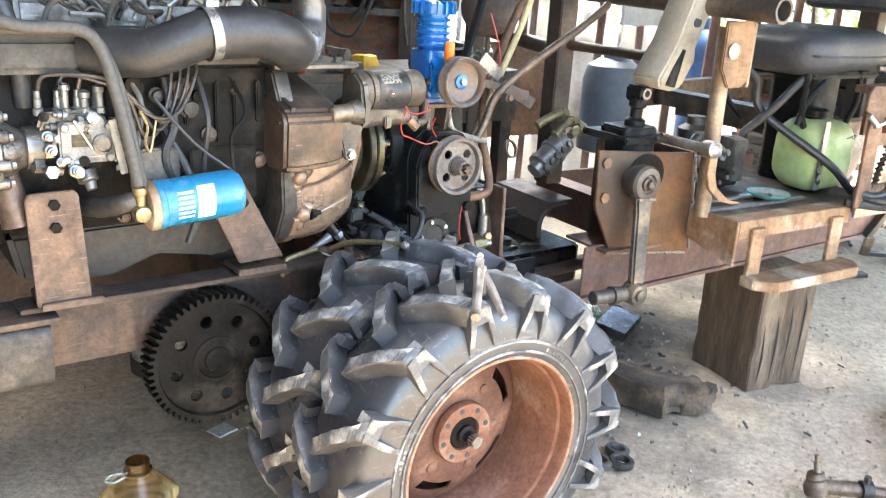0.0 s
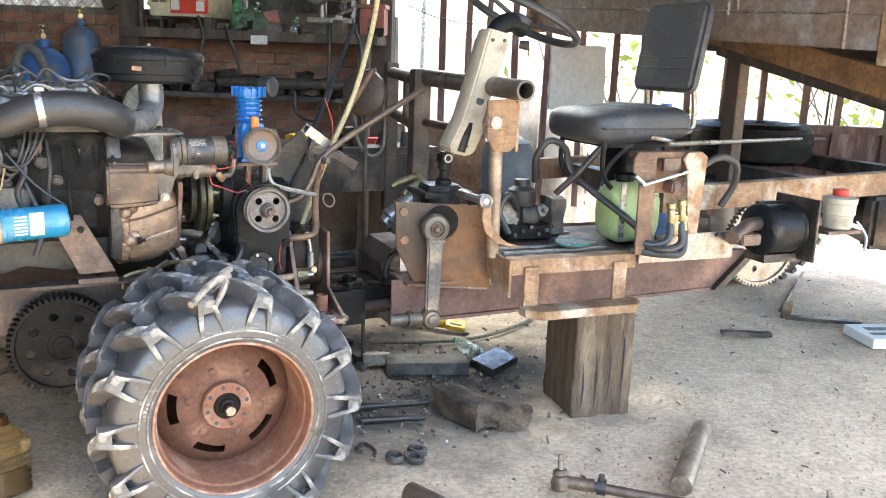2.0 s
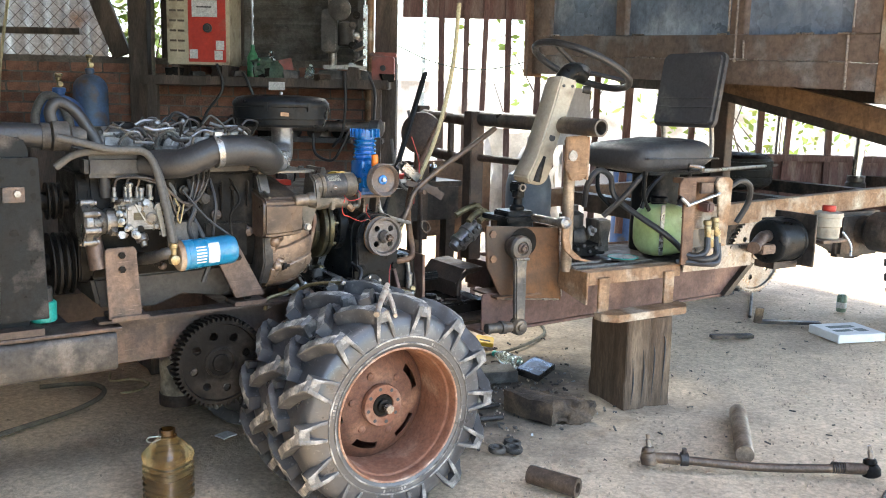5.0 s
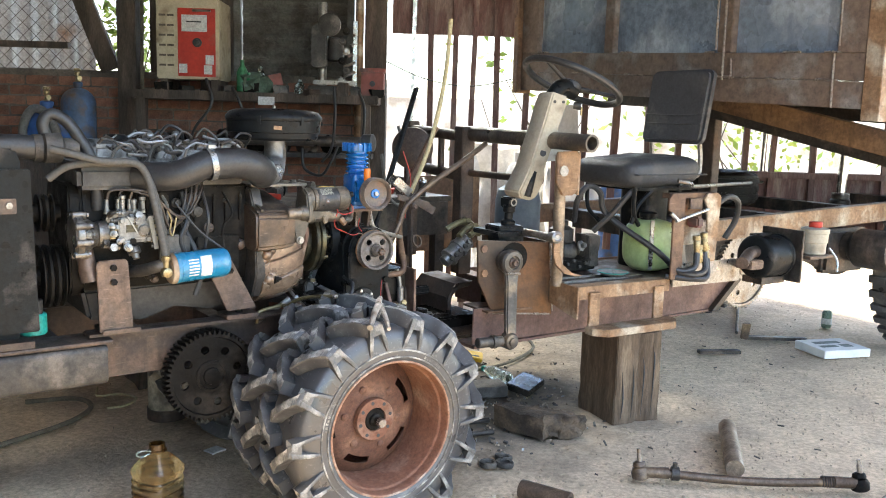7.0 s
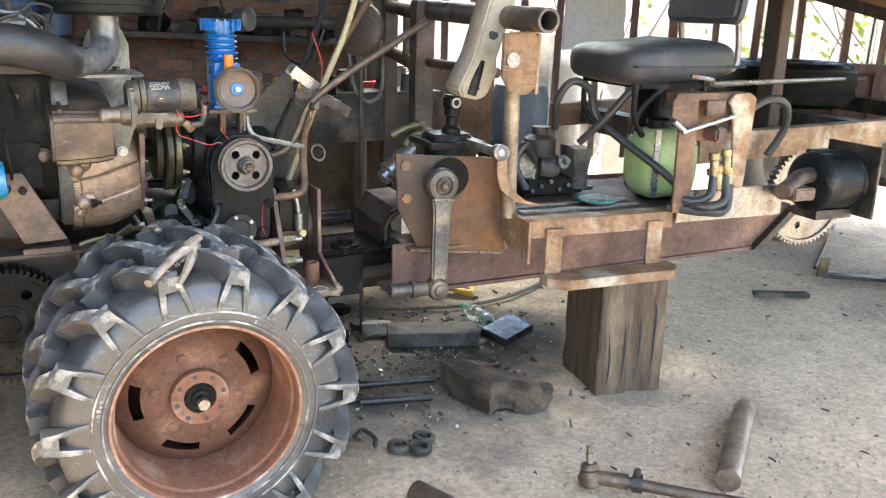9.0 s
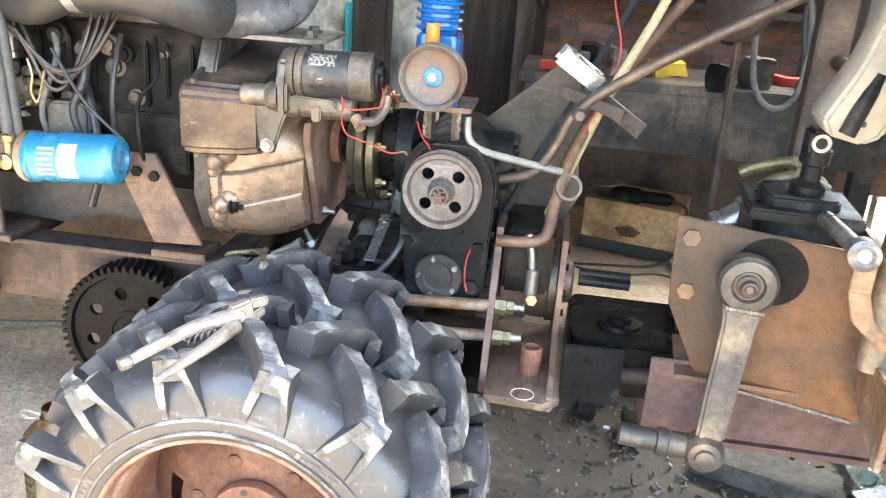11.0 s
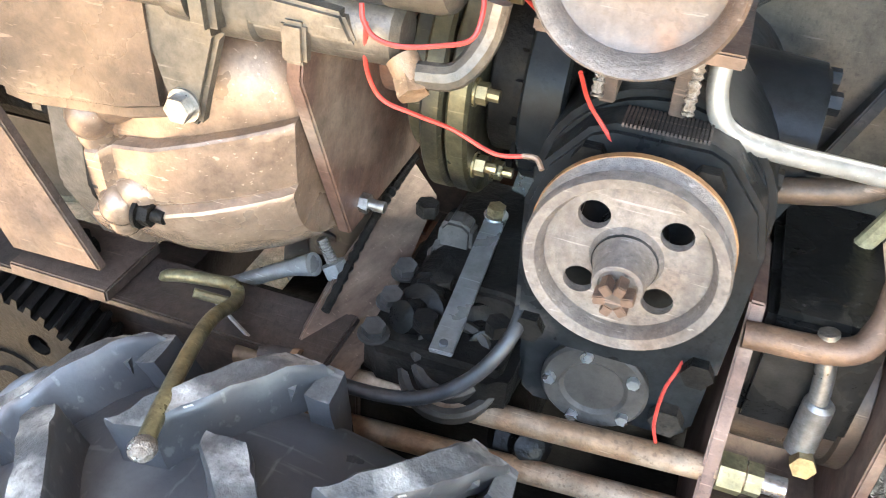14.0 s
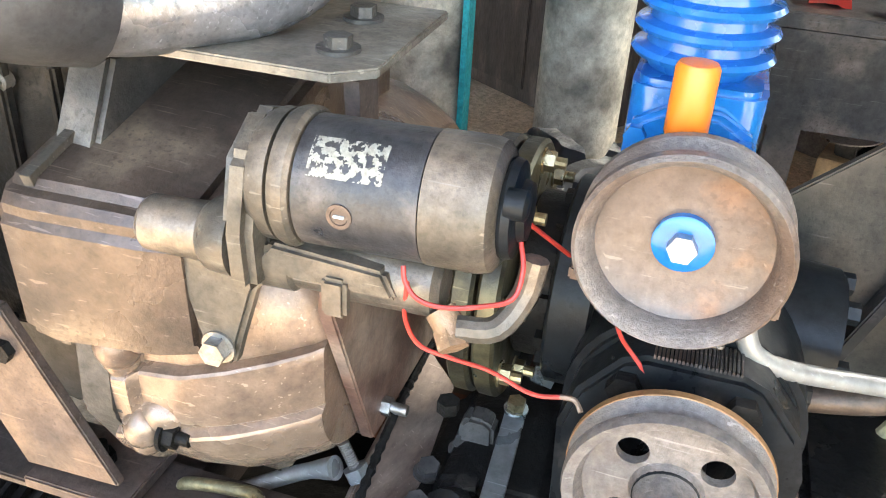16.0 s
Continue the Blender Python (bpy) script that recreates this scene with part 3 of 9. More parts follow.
HALL = Matrix.Rotation(radians(-35), 4, "Z")       # the hall's own axes: u along the back wall, v into the depth
REAR = rz(-4, (0.75, 0.2, 0))                      # the rear half of the vehicle bends a little at its joint
BOX = Matrix.Translation((0.0263, 0.043, -0.016)) @ Matrix.Scale(1.018, 4) @ REAR    # steering box and footboard
HOME = Matrix()
M["scorch_plate"] = material("scorched_end_plate", (0.25, 0.17, 0.125), 0.42, 0.4, alt=(0.12, 0.08, 0.06), alt_scale=7, stain=(0.36, 0.29, 0.22), stain_scale=5, stain_at=0.58, bump=0.12, stretch=(1, 0.5, 2.2))
M["rust_orange"] = material("orange_belt_rust", (0.36, 0.19, 0.08), 0.55, 0.4, alt=(0.25, 0.12, 0.05), alt_scale=18, bump=0.1)
M["dusty_plate"] = material("dusty_olive_plate", (0.25, 0.215, 0.165), 0.5, 0.3, alt=(0.16, 0.13, 0.10), alt_scale=14, stain=(0.10, 0.08, 0.065), stain_scale=9, stain_at=0.58, bump=0.15)
M["worn_pipe"] = material("worn_blued_pipe", (0.27, 0.27, 0.285), 0.34, 0.5, alt=(0.12, 0.12, 0.125), alt_scale=8, stain=(0.30, 0.25, 0.20), stain_scale=12, stain_at=0.62, bump=0.1)
M["rust_deep"] = material("deep_orange_rust", (0.175, 0.077, 0.027), 0.5, 0.2, alt=(0.085, 0.038, 0.016), alt_scale=6, stain=(0.045, 0.030, 0.021), stain_scale=5, stain_at=0.53, bump=0.12)
M["forged"] = material("worn_forged_steel", (0.115, 0.103, 0.09), 0.42, 0.4, alt=(0.055, 0.048, 0.042), alt_scale=11, stain=(0.21, 0.16, 0.11), stain_scale=10, stain_at=0.6, bump=0.15)
M["wet_black"] = material("oil_wet_black", (0.006, 0.006, 0.0055), 0.2, spec=0.14, alt=(0.012, 0.011, 0.010), alt_scale=12, stain=(0.04, 0.034, 0.028), stain_scale=7, stain_at=0.66, bump=0.22, bump_scale=55, stain_rough=0.6)
M["hose_dusty"] = material("dusty_black_hose", (0.055, 0.052, 0.047), 0.6, alt=(0.085, 0.08, 0.072), alt_scale=25, bump=0.1)


# ---- the hall ----
FRAME = HALL


def dip(u, v):
    """The hollow in which the tractor wheel stands."""
    return 0.045 * math.exp(-((u + 0.06) ** 2 + (v - 0.10) ** 2) / 0.16)


bm = B()
N_ = 210
vs = [[bm.verts.new((-4.3 + 16.8 * i / N_, -5.2 + 16.8 * j / N_, 0.012 * noise.noise(Vector((i * 0.35, j * 0.35, 0))) + 0.006 * noise.noise(Vector((i * 1.3, j * 1.3, 3))) - 0.008 - dip(-4.3 + 16.8 * i / N_, -5.2 + 16.8 * j / N_))) for j in range(N_ + 1)] for i in range(N_ + 1)]
for i in range(N_):
    for j in range(N_):
        bm.faces.new((vs[i][j], vs[i + 1][j], vs[i + 1][j + 1], vs[i][j + 1]))
solo("floor", bm, "dirt", "dusty grey-brown earth floor with oil stains and chips", "floor", kind="structure")
solo("ground", box(B(), (-300, -300, -0.4), (300, 300, -0.06)), "outside", "pale bare ground outside the shed", "ground", kind="structure")

# unseen roof on purlins, its front edge behind the walk cut to shape skylight
bm = B()
rows_ = []
for i in range(121):
    u = -4.4 + 8.0 * i / 120
    z = 3.05 + 0.02 * math.sin(i * 1.6)
    edge = -0.54 - 3.11 * min(max((-0.2 - u) / 0.6, 0), 1)
    rows_.append([(u, edge, z - 0.25), (u, 3.6, z), (u, 3.6, z + 0.012), (u, edge, z - 0.238)])
grid(bm, rows_)
solo("ceiling", bm, "roof", "unseen rust-stained corrugated metal roof that shades the hall", "roof", kind="structure")
for k, v in enumerate((-0.4, 0.9, 2.2, 3.4)):
    solo("beam", box(B(), (-4.3, v, 2.72), (3.55, v + 0.07, 2.78 + 0.03 * k)), "wood_dark", "dark timber roof purlin", "beam", group="roof purlins", kind="structure")


# back wall: low brick wall with dark posts
def brick_wall(name, u0, u1, v, z1, label):
    wall = thing(name, label, "wall", ((u0 + u1) / 2, v, 0), kind="structure")
    part("mortar_bed", box(B(), (u0, v + 0.006, -0.02), (u1, v + 0.10, z1 - 0.002)), "mortar", wall)
    meshes = []
    for k in range(3):
        b = B()
        box(b, (0, 0, 0), (0.205, 0.104, 0.058))
        for q in b.verts:
            q.co += Vector((random.uniform(-.003, .003), random.uniform(-.004, .003), random.uniform(-.002, .002)))
        meshes.append(finish("brick", b, M["brick"], 0.004))
    z, r = 0.0, 0
    while z + 0.058 <= z1 + 0.003:
        u = u0 + (0.0 if r % 2 else -0.107)
        while u < u1:
            if u >= u0 - 0.001 and u + 0.205 <= u1 + 0.004 and z > 0.65:
                ob = new("brick", meshes[random.randrange(3)])
                ob.parent = wall
                ob.matrix_parent_inverse = world_of(wall).inverted()
                ob.matrix_basis = FRAME @ Matrix.Translation((u, v + random.uniform(-.003, .002), z))
            u += 0.215
        z, r = z + 0.068, r + 1
    return wall


brick_wall("wall_north", -3.9, -0.13, 3.05, 1.60, "soot-darkened red brick half wall with pale joints")
for u, w in ((-1.80, 0.12), (-0.20, 0.14)):
    solo("post", box(B(), (u - w / 2, 2.93, 0), (u + w / 2, 3.045, 3.0)), "wood_dark", "dark timber post against the brick wall", "post", kind="structure", bevel=0.006)
solo("post", cyl(B(), (-0.30, 2.90, 1.2), (-0.30, 2.90, 3.0), 0.028, 0.026, 14), "rust_bright", "brown bamboo pole standing beside the bench", "pole", kind="structure")
# wall above the bench: shutter and dark boards
bm = B()
rows_ = [[(-1.09, 3.11 + 0.010 * math.sin(i * 1.1), 1.55 + 1.5 * i / 110), (-0.38, 3.11 + 0.010 * math.sin(i * 1.1), 1.55 + 1.5 * i / 110)] for i in range(111)]
g = [[bm.verts.new(p) for p in r] for r in rows_]
for a, b_ in zip(g, g[1:]):
    bm.faces.new((a[0], a[1], b_[1], b_[0]))
shutter = thing("shutter_door", "grey-green ribbed roller shutter behind the bench", "shutter", (-0.73, 3.11, 1.5), kind="structure")
part("curtain", bm, "shutter", shutter)
for u in (-1.115, -0.37):
    part("guide_rail", box(B(), (u - 0.025, 3.06, 1.55), (u + 0.02, 3.14, 3.0)), "shutter", shutter)
solo("wall_board", box(B(), (-1.70, 3.10, 1.6), (-1.15, 3.13, 3.0)), "wood_dark", "dark boards behind the welding set", "wall", kind="structure")
# wire mesh in the left opening
mesh_ob = thing("wire_mesh", "rusty chain-link mesh over the wall opening", "fence", (-2.9, 3.1, 1.6), kind="stuff")
bm = B()
for k in range(-24, 26):
    for s_ in (1, -1):
        u0 = -3.0 + k * 0.085
        p, q = Vector((u0, 3.10 + 0.004 * s_, 1.6)), Vector((u0 + s_ * 1.2, 3.10 + 0.004 * s_, 2.8))
        lo, hi = -3.9, -1.88
        t0, t1 = sorted(((lo - p.x) / (q.x - p.x), (hi - p.x) / (q.x - p.x)))
        t0, t1 = max(t0, 0), min(t1, 1)
        if t1 - t0 > 0.02:
            cyl(bm, p.lerp(q, t0), p.lerp(q, t1), 0.0022, seg=5)
part("wire", bm, "brown_dark", mesh_ob)
bm = B()
bar(bm, (-2.28, 3.02, 2.5), (-1.93, 3.02, 1.60), 0.05, 0.12, (1, 0, 0.4))
solo("brace", bm, "wood_dark", "leaning dark timber brace in the opening", "beam", kind="structure", bevel=0.006)
bm = B()
box(bm, (-3.9, 3.0, 1.73), (-2.2, 3.05, 1.77))
solo("rail", bm, "wood_dark", "thin timber rail across the mesh", "rail", kind="structure")
# sheets and plants outside the left opening
bm = B()
rows_ = [[(-6 + 3.45 * i / 90, 4.4 + 0.012 * math.sin(i * 1.5), z) for z in (-0.1, 3.6)] for i in range(91)]
g = [[bm.verts.new(p) for p in r] for r in rows_]
for a, b_ in zip(g, g[1:]):
    bm.faces.new((a[0], b_[0], b_[1], a[1]))
solo("fence_sheet", bm, "sheet", "pale corrugated sheet fence outside the wall", "fence", kind="structure")


def bush(u, v, z0, w, h, n, seed, label):
    rnd = random.Random(seed)
    ob = thing("bush", label, "bush", (u, v, 0), kind="stuff")
    b = B()
    for k in range(5):
        tube(b, [(u + rnd.uniform(-.1, .1), v, 0), (u + rnd.uniform(-.3, .3) * w, v + rnd.uniform(-.2, .2), z0 * 0.6), (u + rnd.uniform(-.5, .5) * w, v + rnd.uniform(-.3, .3), z0 + h * rnd.uniform(.3, .9))], lambda t: 0.02 * (1 - 0.8 * t), 6, 3)
    part("stem", b, "wood_dark", ob)
    b = B()
    for k in range(n):
        c = Vector((u + rnd.gauss(0, .35) * w, v + rnd.gauss(0, .2), z0 + h * rnd.random()))
        m = Matrix.Translation(c) @ Euler((rnd.uniform(0, 6), rnd.uniform(0, 6), rnd.uniform(0, 6))).to_matrix().to_4x4()
        s = rnd.uniform(.03, .07)
        q = [b.verts.new(m @ Vector(p)) for p in ((0, -s, 0), (s * .45, 0, s * .12), (0, s, 0), (-s * .45, 0, s * .12))]
        b.faces.new(q)
    part("foliage", b, "leaf", ob)


bush(-2.25, 4.9, 1.0, 1.0, 1.9, 1500, 1, "sunlit yellow-green leaves outside the mesh")
bush(1.25, 5.6, 0.6, 1.3, 2.0, 240, 2, "pale green shrub outside the slatted wall")
bush(3.6, 6.4, 0.4, 2.0, 2.0, 600, 3, "pale green shrub beyond the yard")

# slatted wall on the right of the bench
slats = thing("slat_wall", "slatted wall of red-brown upright battens with open gaps", "wall", (1.8, 3.1, 0), kind="structure")
for k, (u, w) in enumerate(((0.04, .026), (0.16, .04), (0.32, .036), (0.44, .034), (0.60, .04), (0.80, .04), (1.0, .036), (1.2, .04), (1.42, .05), (1.62, .036), (1.85, .04), (2.05, .036), (2.3, .04), (2.5, .036), (2.75, .04), (3.0, .036), (3.25, .04), (3.5, .04), (3.8, .04), (4.1, .05))):
    tilt = (0.02, -0.012, 0.004, 0.03, -0.02)[k % 5]
    bm = B()
    bar(bm, (u - tilt, 3.06, 0.0 if u < 0.9 else 0.5), (u + tilt, 3.06, 3.0), w, 0.022, (0, 1, 0))
    part("slat", bm, "slat" if k else "zinc", slats)
part("header", box(B(), (-0.1, 3.09, 1.90), (1.5, 3.115, 3.0)), "slat", slats, "dark red upper boarding")
part("low_panel", box(B(), (1.5, 3.09, 0.62), (4.3, 3.12, 1.02)), "slat", slats, "weathered pinkish low boarding")
part("top_rail", box(B(), (1.5, 3.0, 1.02), (4.3, 3.13, 1.06)), "slat", slats)
# bright yard behind
solo("yard_wall", box(B(), (-1.5, 7.2, 0), (9, 7.3, 1.6)), "plaster", "pale sunlit wall across the yard", "wall", kind="structure")
# left end wall of the shed
solo("wall_west", box(B(), (-4.35, -3.4, 0), (-4.25, 3.2, 3.0)), "wood_dark", "dark boarded end wall", "wall", kind="structure")

# unseen wall added left of the open bay to cut the sky light there
solo("wall_south", box(B(), (-4.25, -3.75, 0), (-0.75, -3.66, 3.0)), "wood_dark", "unseen dark wall added to shade the left of the open bay", "wall", kind="structure")

# bench along the back wall
bench = thing("workbench", "dark greasy timber workbench along the brick wall", "workbench", (-1.0, 2.9, 0))
part("bench_top", box(B(), (-1.70, 2.66, 1.42), (-0.16, 3.03, 1.475)), "wood_dark", bench, bevel=0.006)
for u in (-1.64, -0.24):
    part("leg", box(B(), (u - 0.03, 2.70, 0), (u + 0.03, 2.76, 1.42)), "wood_dark", bench, bevel=0.004)
part("lower_shelf", box(B(), (-1.64, 2.72, 1.08), (-0.2, 3.0, 1.11)), "iron_grey", bench, "grey lower shelf board")


# ---- front half of the vehicle ----
FRAME = HOME
HUB = Vector((0.0, 0.0, 0.338))
YC = -0.024                                         # middle of the tyre


def spin(y, r, a):
    """A point on the wheel: y along the axle, r from it, a turned from straight up towards the front."""
    return Vector((HUB.x - r * math.sin(a), y, HUB.z + r * math.cos(a)))


def lug_mesh(side):
    """A tall bent tread bar that runs from the middle of the tread over the shoulder and ends in a hollow fork on the sidewall."""
    b = B()
    #        across  radius  turn  half width
    rows = ((0.118, 0.350, -0.4, 0.0215), (0.116, 0.362, 0.0, 0.0210), (0.106, 0.374, 1.2, 0.0190), (0.092, 0.381, 3.0, 0.0178), (0.070, 0.386, 5.3, 0.0172),
            (0.046, 0.388, 8.0, 0.0172), (0.024, 0.388, 10.8, 0.0178), (0.008, 0.387, 12.8, 0.0190), (-0.006, 0.385, 14.2, 0.0200))
    secs = []
    for k, (dy, r, a, hw) in enumerate(rows):
        a, da = radians(a), hw / r
        lo = min(0.332, r - 0.02)
        wob = 0.0012 * math.sin(k * 2.7 + side)
        secs.append([Vector((-(q * math.sin(a + s * da)), side * dy, q * math.cos(a + s * da))) for q, s in ((lo, -1.22), (r - 0.012, -1.06), (r - 0.003 + wob, -0.98), (r + wob, -0.86), (r, 0.0), (r - wob, 0.86), (r - 0.003 - wob, 0.98), (r - 0.012, 1.06), (lo, 1.22))])
    grid(b, secs)
    for s_ in (-1, 1):
        secs = []
        for r, a, w, low, out in ((0.268, 0.112, 0.0055, 0.104, 0.1135), (0.285, 0.100, 0.0065, 0.100, 0.1165), (0.310, 0.080, 0.0070, 0.092, 0.1190), (0.335, 0.060, 0.0075, 0.082, 0.1195), (0.364, 0.042, 0.0085, 0.080, 0.1180)):
            da = w / r
            secs.append([Vector((-(r * math.sin(s_ * a + q * da)), side * e, r * math.cos(s_ * a + q * da))) for q, e in ((-1.35, low), (-0.95, out - 0.001), (-0.7, out), (0.7, out), (0.95, out - 0.001), (1.35, low))])
        grid(b, secs)
    bmesh.ops.subdivide_edges(b, edges=b.edges[:], cuts=1, use_grid_fill=True)
    for v in b.verts:
        r = math.hypot(v.co.x, v.co.z)
        torn = 0.0045 if r > 0.365 else 0.0015
        v.co += torn * Vector((noise.noise(v.co * 55), noise.noise(v.co * 55 + Vector((3, 0, 0))), noise.noise(v.co * 55 + Vector((0, 9, 0)))))
    me = finish("lug", b, M["rubber"], 0.0)
    me.materials.append(M["lug_top"])
    for p in me.polygons:
        c = p.center
        r = math.hypot(c.x, c.z)
        out_ = (p.normal.x * c.x + p.normal.z * c.z) / r
        if (r > 0.352 and out_ > 0.72) or (r < 0.375 and abs(c.y) > 0.112 and abs(p.normal.y) > 0.8):
            p.material_index = 1
    return me


def tyre_wheel():
    w = thing("tractor_wheel", "worn tractor tyre with tall angled lugs on a rusty rim", "wheel", (HUB.x, YC, 0), group="front wheels")
    half = [(0.221, .090), (0.225, .104), (0.233, .1095), (0.248, .1120), (0.268, .1105), (0.295, .1070), (0.318, .1000), (0.332, .0860), (0.339, .060), (0.3415, .03)]
    prof = [(r, -h) for r, h in half] + [(0.342, 0)] + [(r, h) for r, h in reversed(half)]
    b = B()
    ring(b, (HUB.x, YC, HUB.z), (0, 1, 0), prof, 84)
    tyre = part("tyre", b, "rubber", w)
    b = B()
    for r, y in ((0.262, -.1110), (0.240, -.1112)):
        ring(b, (HUB.x, YC, HUB.z), (0, 1, 0), [(r - .0035, y + .004), (r - .002, y - .0032), (r + .002, y - .0032), (r + .0035, y + .004)], 84)
    part("bead_ring", b, "lug_top", tyre, "dirt-whitened ring beside the rim")
    # raised worn lettering on the sidewall, as plain bars
    b = B()
    for a0, n in ((1.05, 9), (-0.75, 7), (2.9, 8)):
        for k in range(n):
            a = a0 + 0.045 * k
            m_ = Matrix.Translation((HUB.x, YC, HUB.z)) @ Matrix.Rotation(-a, 4, "Y")
            box(b, (-0.0035 - 0.001 * (k % 2), -0.1128, 0.246), (0.0035, -0.1095, 0.2555 - 0.002 * (k % 3)), m_)
    tagged(part("raised_marks", b, "lug_top", tyre), kind="stuff")
    for side in (-1, 1):
        me = lug_mesh(side)
        for k in range(14):
            ob = new("lug", me)
            ob.parent = tyre
            ob.matrix_parent_inverse = world_of(tyre).inverted()
            a = 2 * math.pi * k / 14 + radians(12.7 - (14.5 if side > 0 else 0))
            ob.matrix_basis = Matrix.Translation((HUB.x, YC, HUB.z)) @ Matrix.Rotation(-a, 4, "Y")
    # rim: rolled lip, deep barrel, dished disc with four slots
    b = B()
    ring(b, (HUB.x, 0, HUB.z), (0, 1, 0), [(0.2195, -.1300), (0.2245, -.1310), (0.2280, -.1270), (0.2285, -.118), (0.224, -.110), (0.217, -.100), (0.213, -.08), (0.209, 0), (0.209, .06), (0.228, .072), (0.228, .078), (0.205, .07), (0.203, 0), (0.206, -.076), (0.2095, -.092), (0.2150, -.097), (0.2165, -.104), (0.2150, -.118)], 72)
    part("rim_barrel", b, "rim", w)
    b = B()
    ring(b, (HUB.x, 0, HUB.z), (0, 1, 0), [(0.2195, -.1302), (0.2220, -.1325), (0.2260, -.1315), (0.2282, -.1272), (0.2245, -.1295)], 72)
    part("lip_edge", b, "rim_lip", w, "scuffed pale edge of the rim lip")
    rim = part("rim_disc", disc_with_holes(), "rim_dark", w)
    b = B()
    ring(b, (HUB.x, 0, HUB.z), (0, 1, 0), [(0.040, -.022), (0.070, -.022), (0.072, -.018), (0.072, -.004), (0.038, -.004)], 40)
    hub_ring = part("hub_flange", b, "rim", w, "rusty bolt flange of the hub")
    # bolt holes are dark discs, their inner shade put into the colour
    for k in range(8):
        a = 2 * math.pi * k / 8 + 0.2
        b = B()
        p = spin(-0.0235, 0.058, a)
        cyl(b, p, p + Vector((0, 0.004, 0)), 0.0062, seg=12)
        part("bolt_hole", b, "ink", hub_ring)
    for k in range(6):
        b = B()
        p = spin(0.004, 0.104, 2 * math.pi * k / 6 + 0.35)
        lathe(b, p, (0, -1, 0), [(0.013, -0.004), (0.013, 0.003), (0.008, 0.006), (0.002, 0.0065)], 14)
        part("rivet", b, "rim_dark", rim)
    b = B()
    lathe(b, (HUB.x, 0, HUB.z), (0, -1, 0), [(0.038, -0.02), (0.038, 0.016), (0.034, 0.020), (0.024, 0.020), (0.022, 0.022), (0.022, 0.030), (0.018, 0.032), (0.014, 0.034), (0.013, 0.062), (0.011, 0.065)], 28)
    part("hub", b, "grease", w)
    b = B()
    pts = []
    for k in range(24):
        r = 0.0155 if k % 2 else 0.0125
        pts.append((r * math.cos(k * math.pi / 12), r * math.sin(k * math.pi / 12)))
    prism(b, [(HUB.x + p, HUB.z + q) for p, q in pts], -0.068, -0.05, "xz")
    part("splined_shaft", b, "steel", w)
    return w


def disc_with_holes():
    """The dished disc, left open at four narrow slots."""
    b = B()
    rr = [(0.060, 0.0), (0.085, 0.001), (0.108, 0.004), (0.138, 0.014), (0.164, 0.026), (0.182, 0.038), (0.196, 0.050), (0.205, 0.058)]
    n = 72
    g = [[[bm_v(b, spin(y + off, r, 2 * math.pi * k / n)) for k in range(n)] for r, y in rr] for off in (0, 0.006)]
    def hole(i, k):
        return i == 3 and any(abs((k - c + 36) % 72 - 36) <= 3 for c in (59, 45, 32, 18))
    for s in (0, 1):
        for i in range(len(rr) - 1):
            for k in range(n):
                if not hole(i, k):
                    j = (k + 1) % n
                    b.faces.new((g[s][i][k], g[s][i][j], g[s][i + 1][j], g[s][i + 1][k]))
    for i in range(len(rr) - 1):
        for k in range(n):
            if hole(i, k):
                j = (k + 1) % n
                for (i0, k0, i1, k1, ni, nk) in ((i, k, i, j, i - 1, k), (i + 1, k, i + 1, j, i + 1, k), (i, k, i + 1, k, i, k - 1), (i, j, i + 1, j, i, k + 1)):
                    if not hole(ni, nk):
                        b.faces.new((g[0][i0][k0], g[0][i1][k1], g[1][i1][k1], g[1][i0][k0]))
    return b


def bm_v(b, p):
    return b.verts.new(p)


wheel = tyre_wheel()
SPIN = Matrix.Translation(HUB) @ Matrix.Rotation(0.012, 4, "Y") @ Matrix.Translation(-HUB)
inner_wheel = copy_thing(wheel, Matrix.Translation((0, 0.228, 0)) @ SPIN @ wheel.matrix_basis)
for y in (0.98, 1.208):
    copy_thing(wheel, Matrix.Translation((0.02, y + 0.025, 0)) @ Matrix.Rotation(math.pi, 4, "Z") @ Matrix.Translation((0, 0.0, 0)))

# chassis of the front half
ch = thing("front_chassis", "dark rusty steel chassis rails of the front half", "chassis", (-0.5, 0.6, 0.3))
b = B()
prism(b, [(0.452, 0.47), (0.464, 0.47), (0.464, 0.622), (0.455, 0.634), (0.380, 0.634), (0.380, 0.624), (0.452, 0.622)], -0.80, -0.01, "yz")
part("near_rail", b, "brown_dark", ch, "brown channel rail with a bright flange edge", bevel=0.002)
part("far_rail", box(B(), (-1.6, 0.86, 0.47), (0.02, 0.87, 0.63)), "brown_dark", ch)
b = B()
prism(b, rounded(0.135, 0.125, 0.018, 4, 0.42, 0.540), -1.75, -0.752, "yz")
part("front_horn", b, "iron_grey", ch, "rounded grey box beam at the front", bevel=0.004)
b = B()
prism(b, rounded(0.135, 0.014, 0.004, 2, 0.425, 0.611), -1.75, -0.735, "yz")
part("horn_cover", b, "brown_dark", ch, "rusty cover plate on the box beam")
for x in (-1.25, -0.9, -0.3):
    part("cross_member", box(B(), (x, 0.46, 0.50), (x + 0.06, 0.86, 0.58)), "brown_dark", ch)
b = B()
top_ = [(-0.048, 0.384, 0.628), (-0.042, 0.485, 0.668), (-0.036, 0.668, 0.690)]
low_ = [(0.000, 0.348, 0.590), (0.008, 0.443, 0.600), (0.008, 0.630, 0.676)]
off_ = Vector((-0.008, 0.002, -0.010))
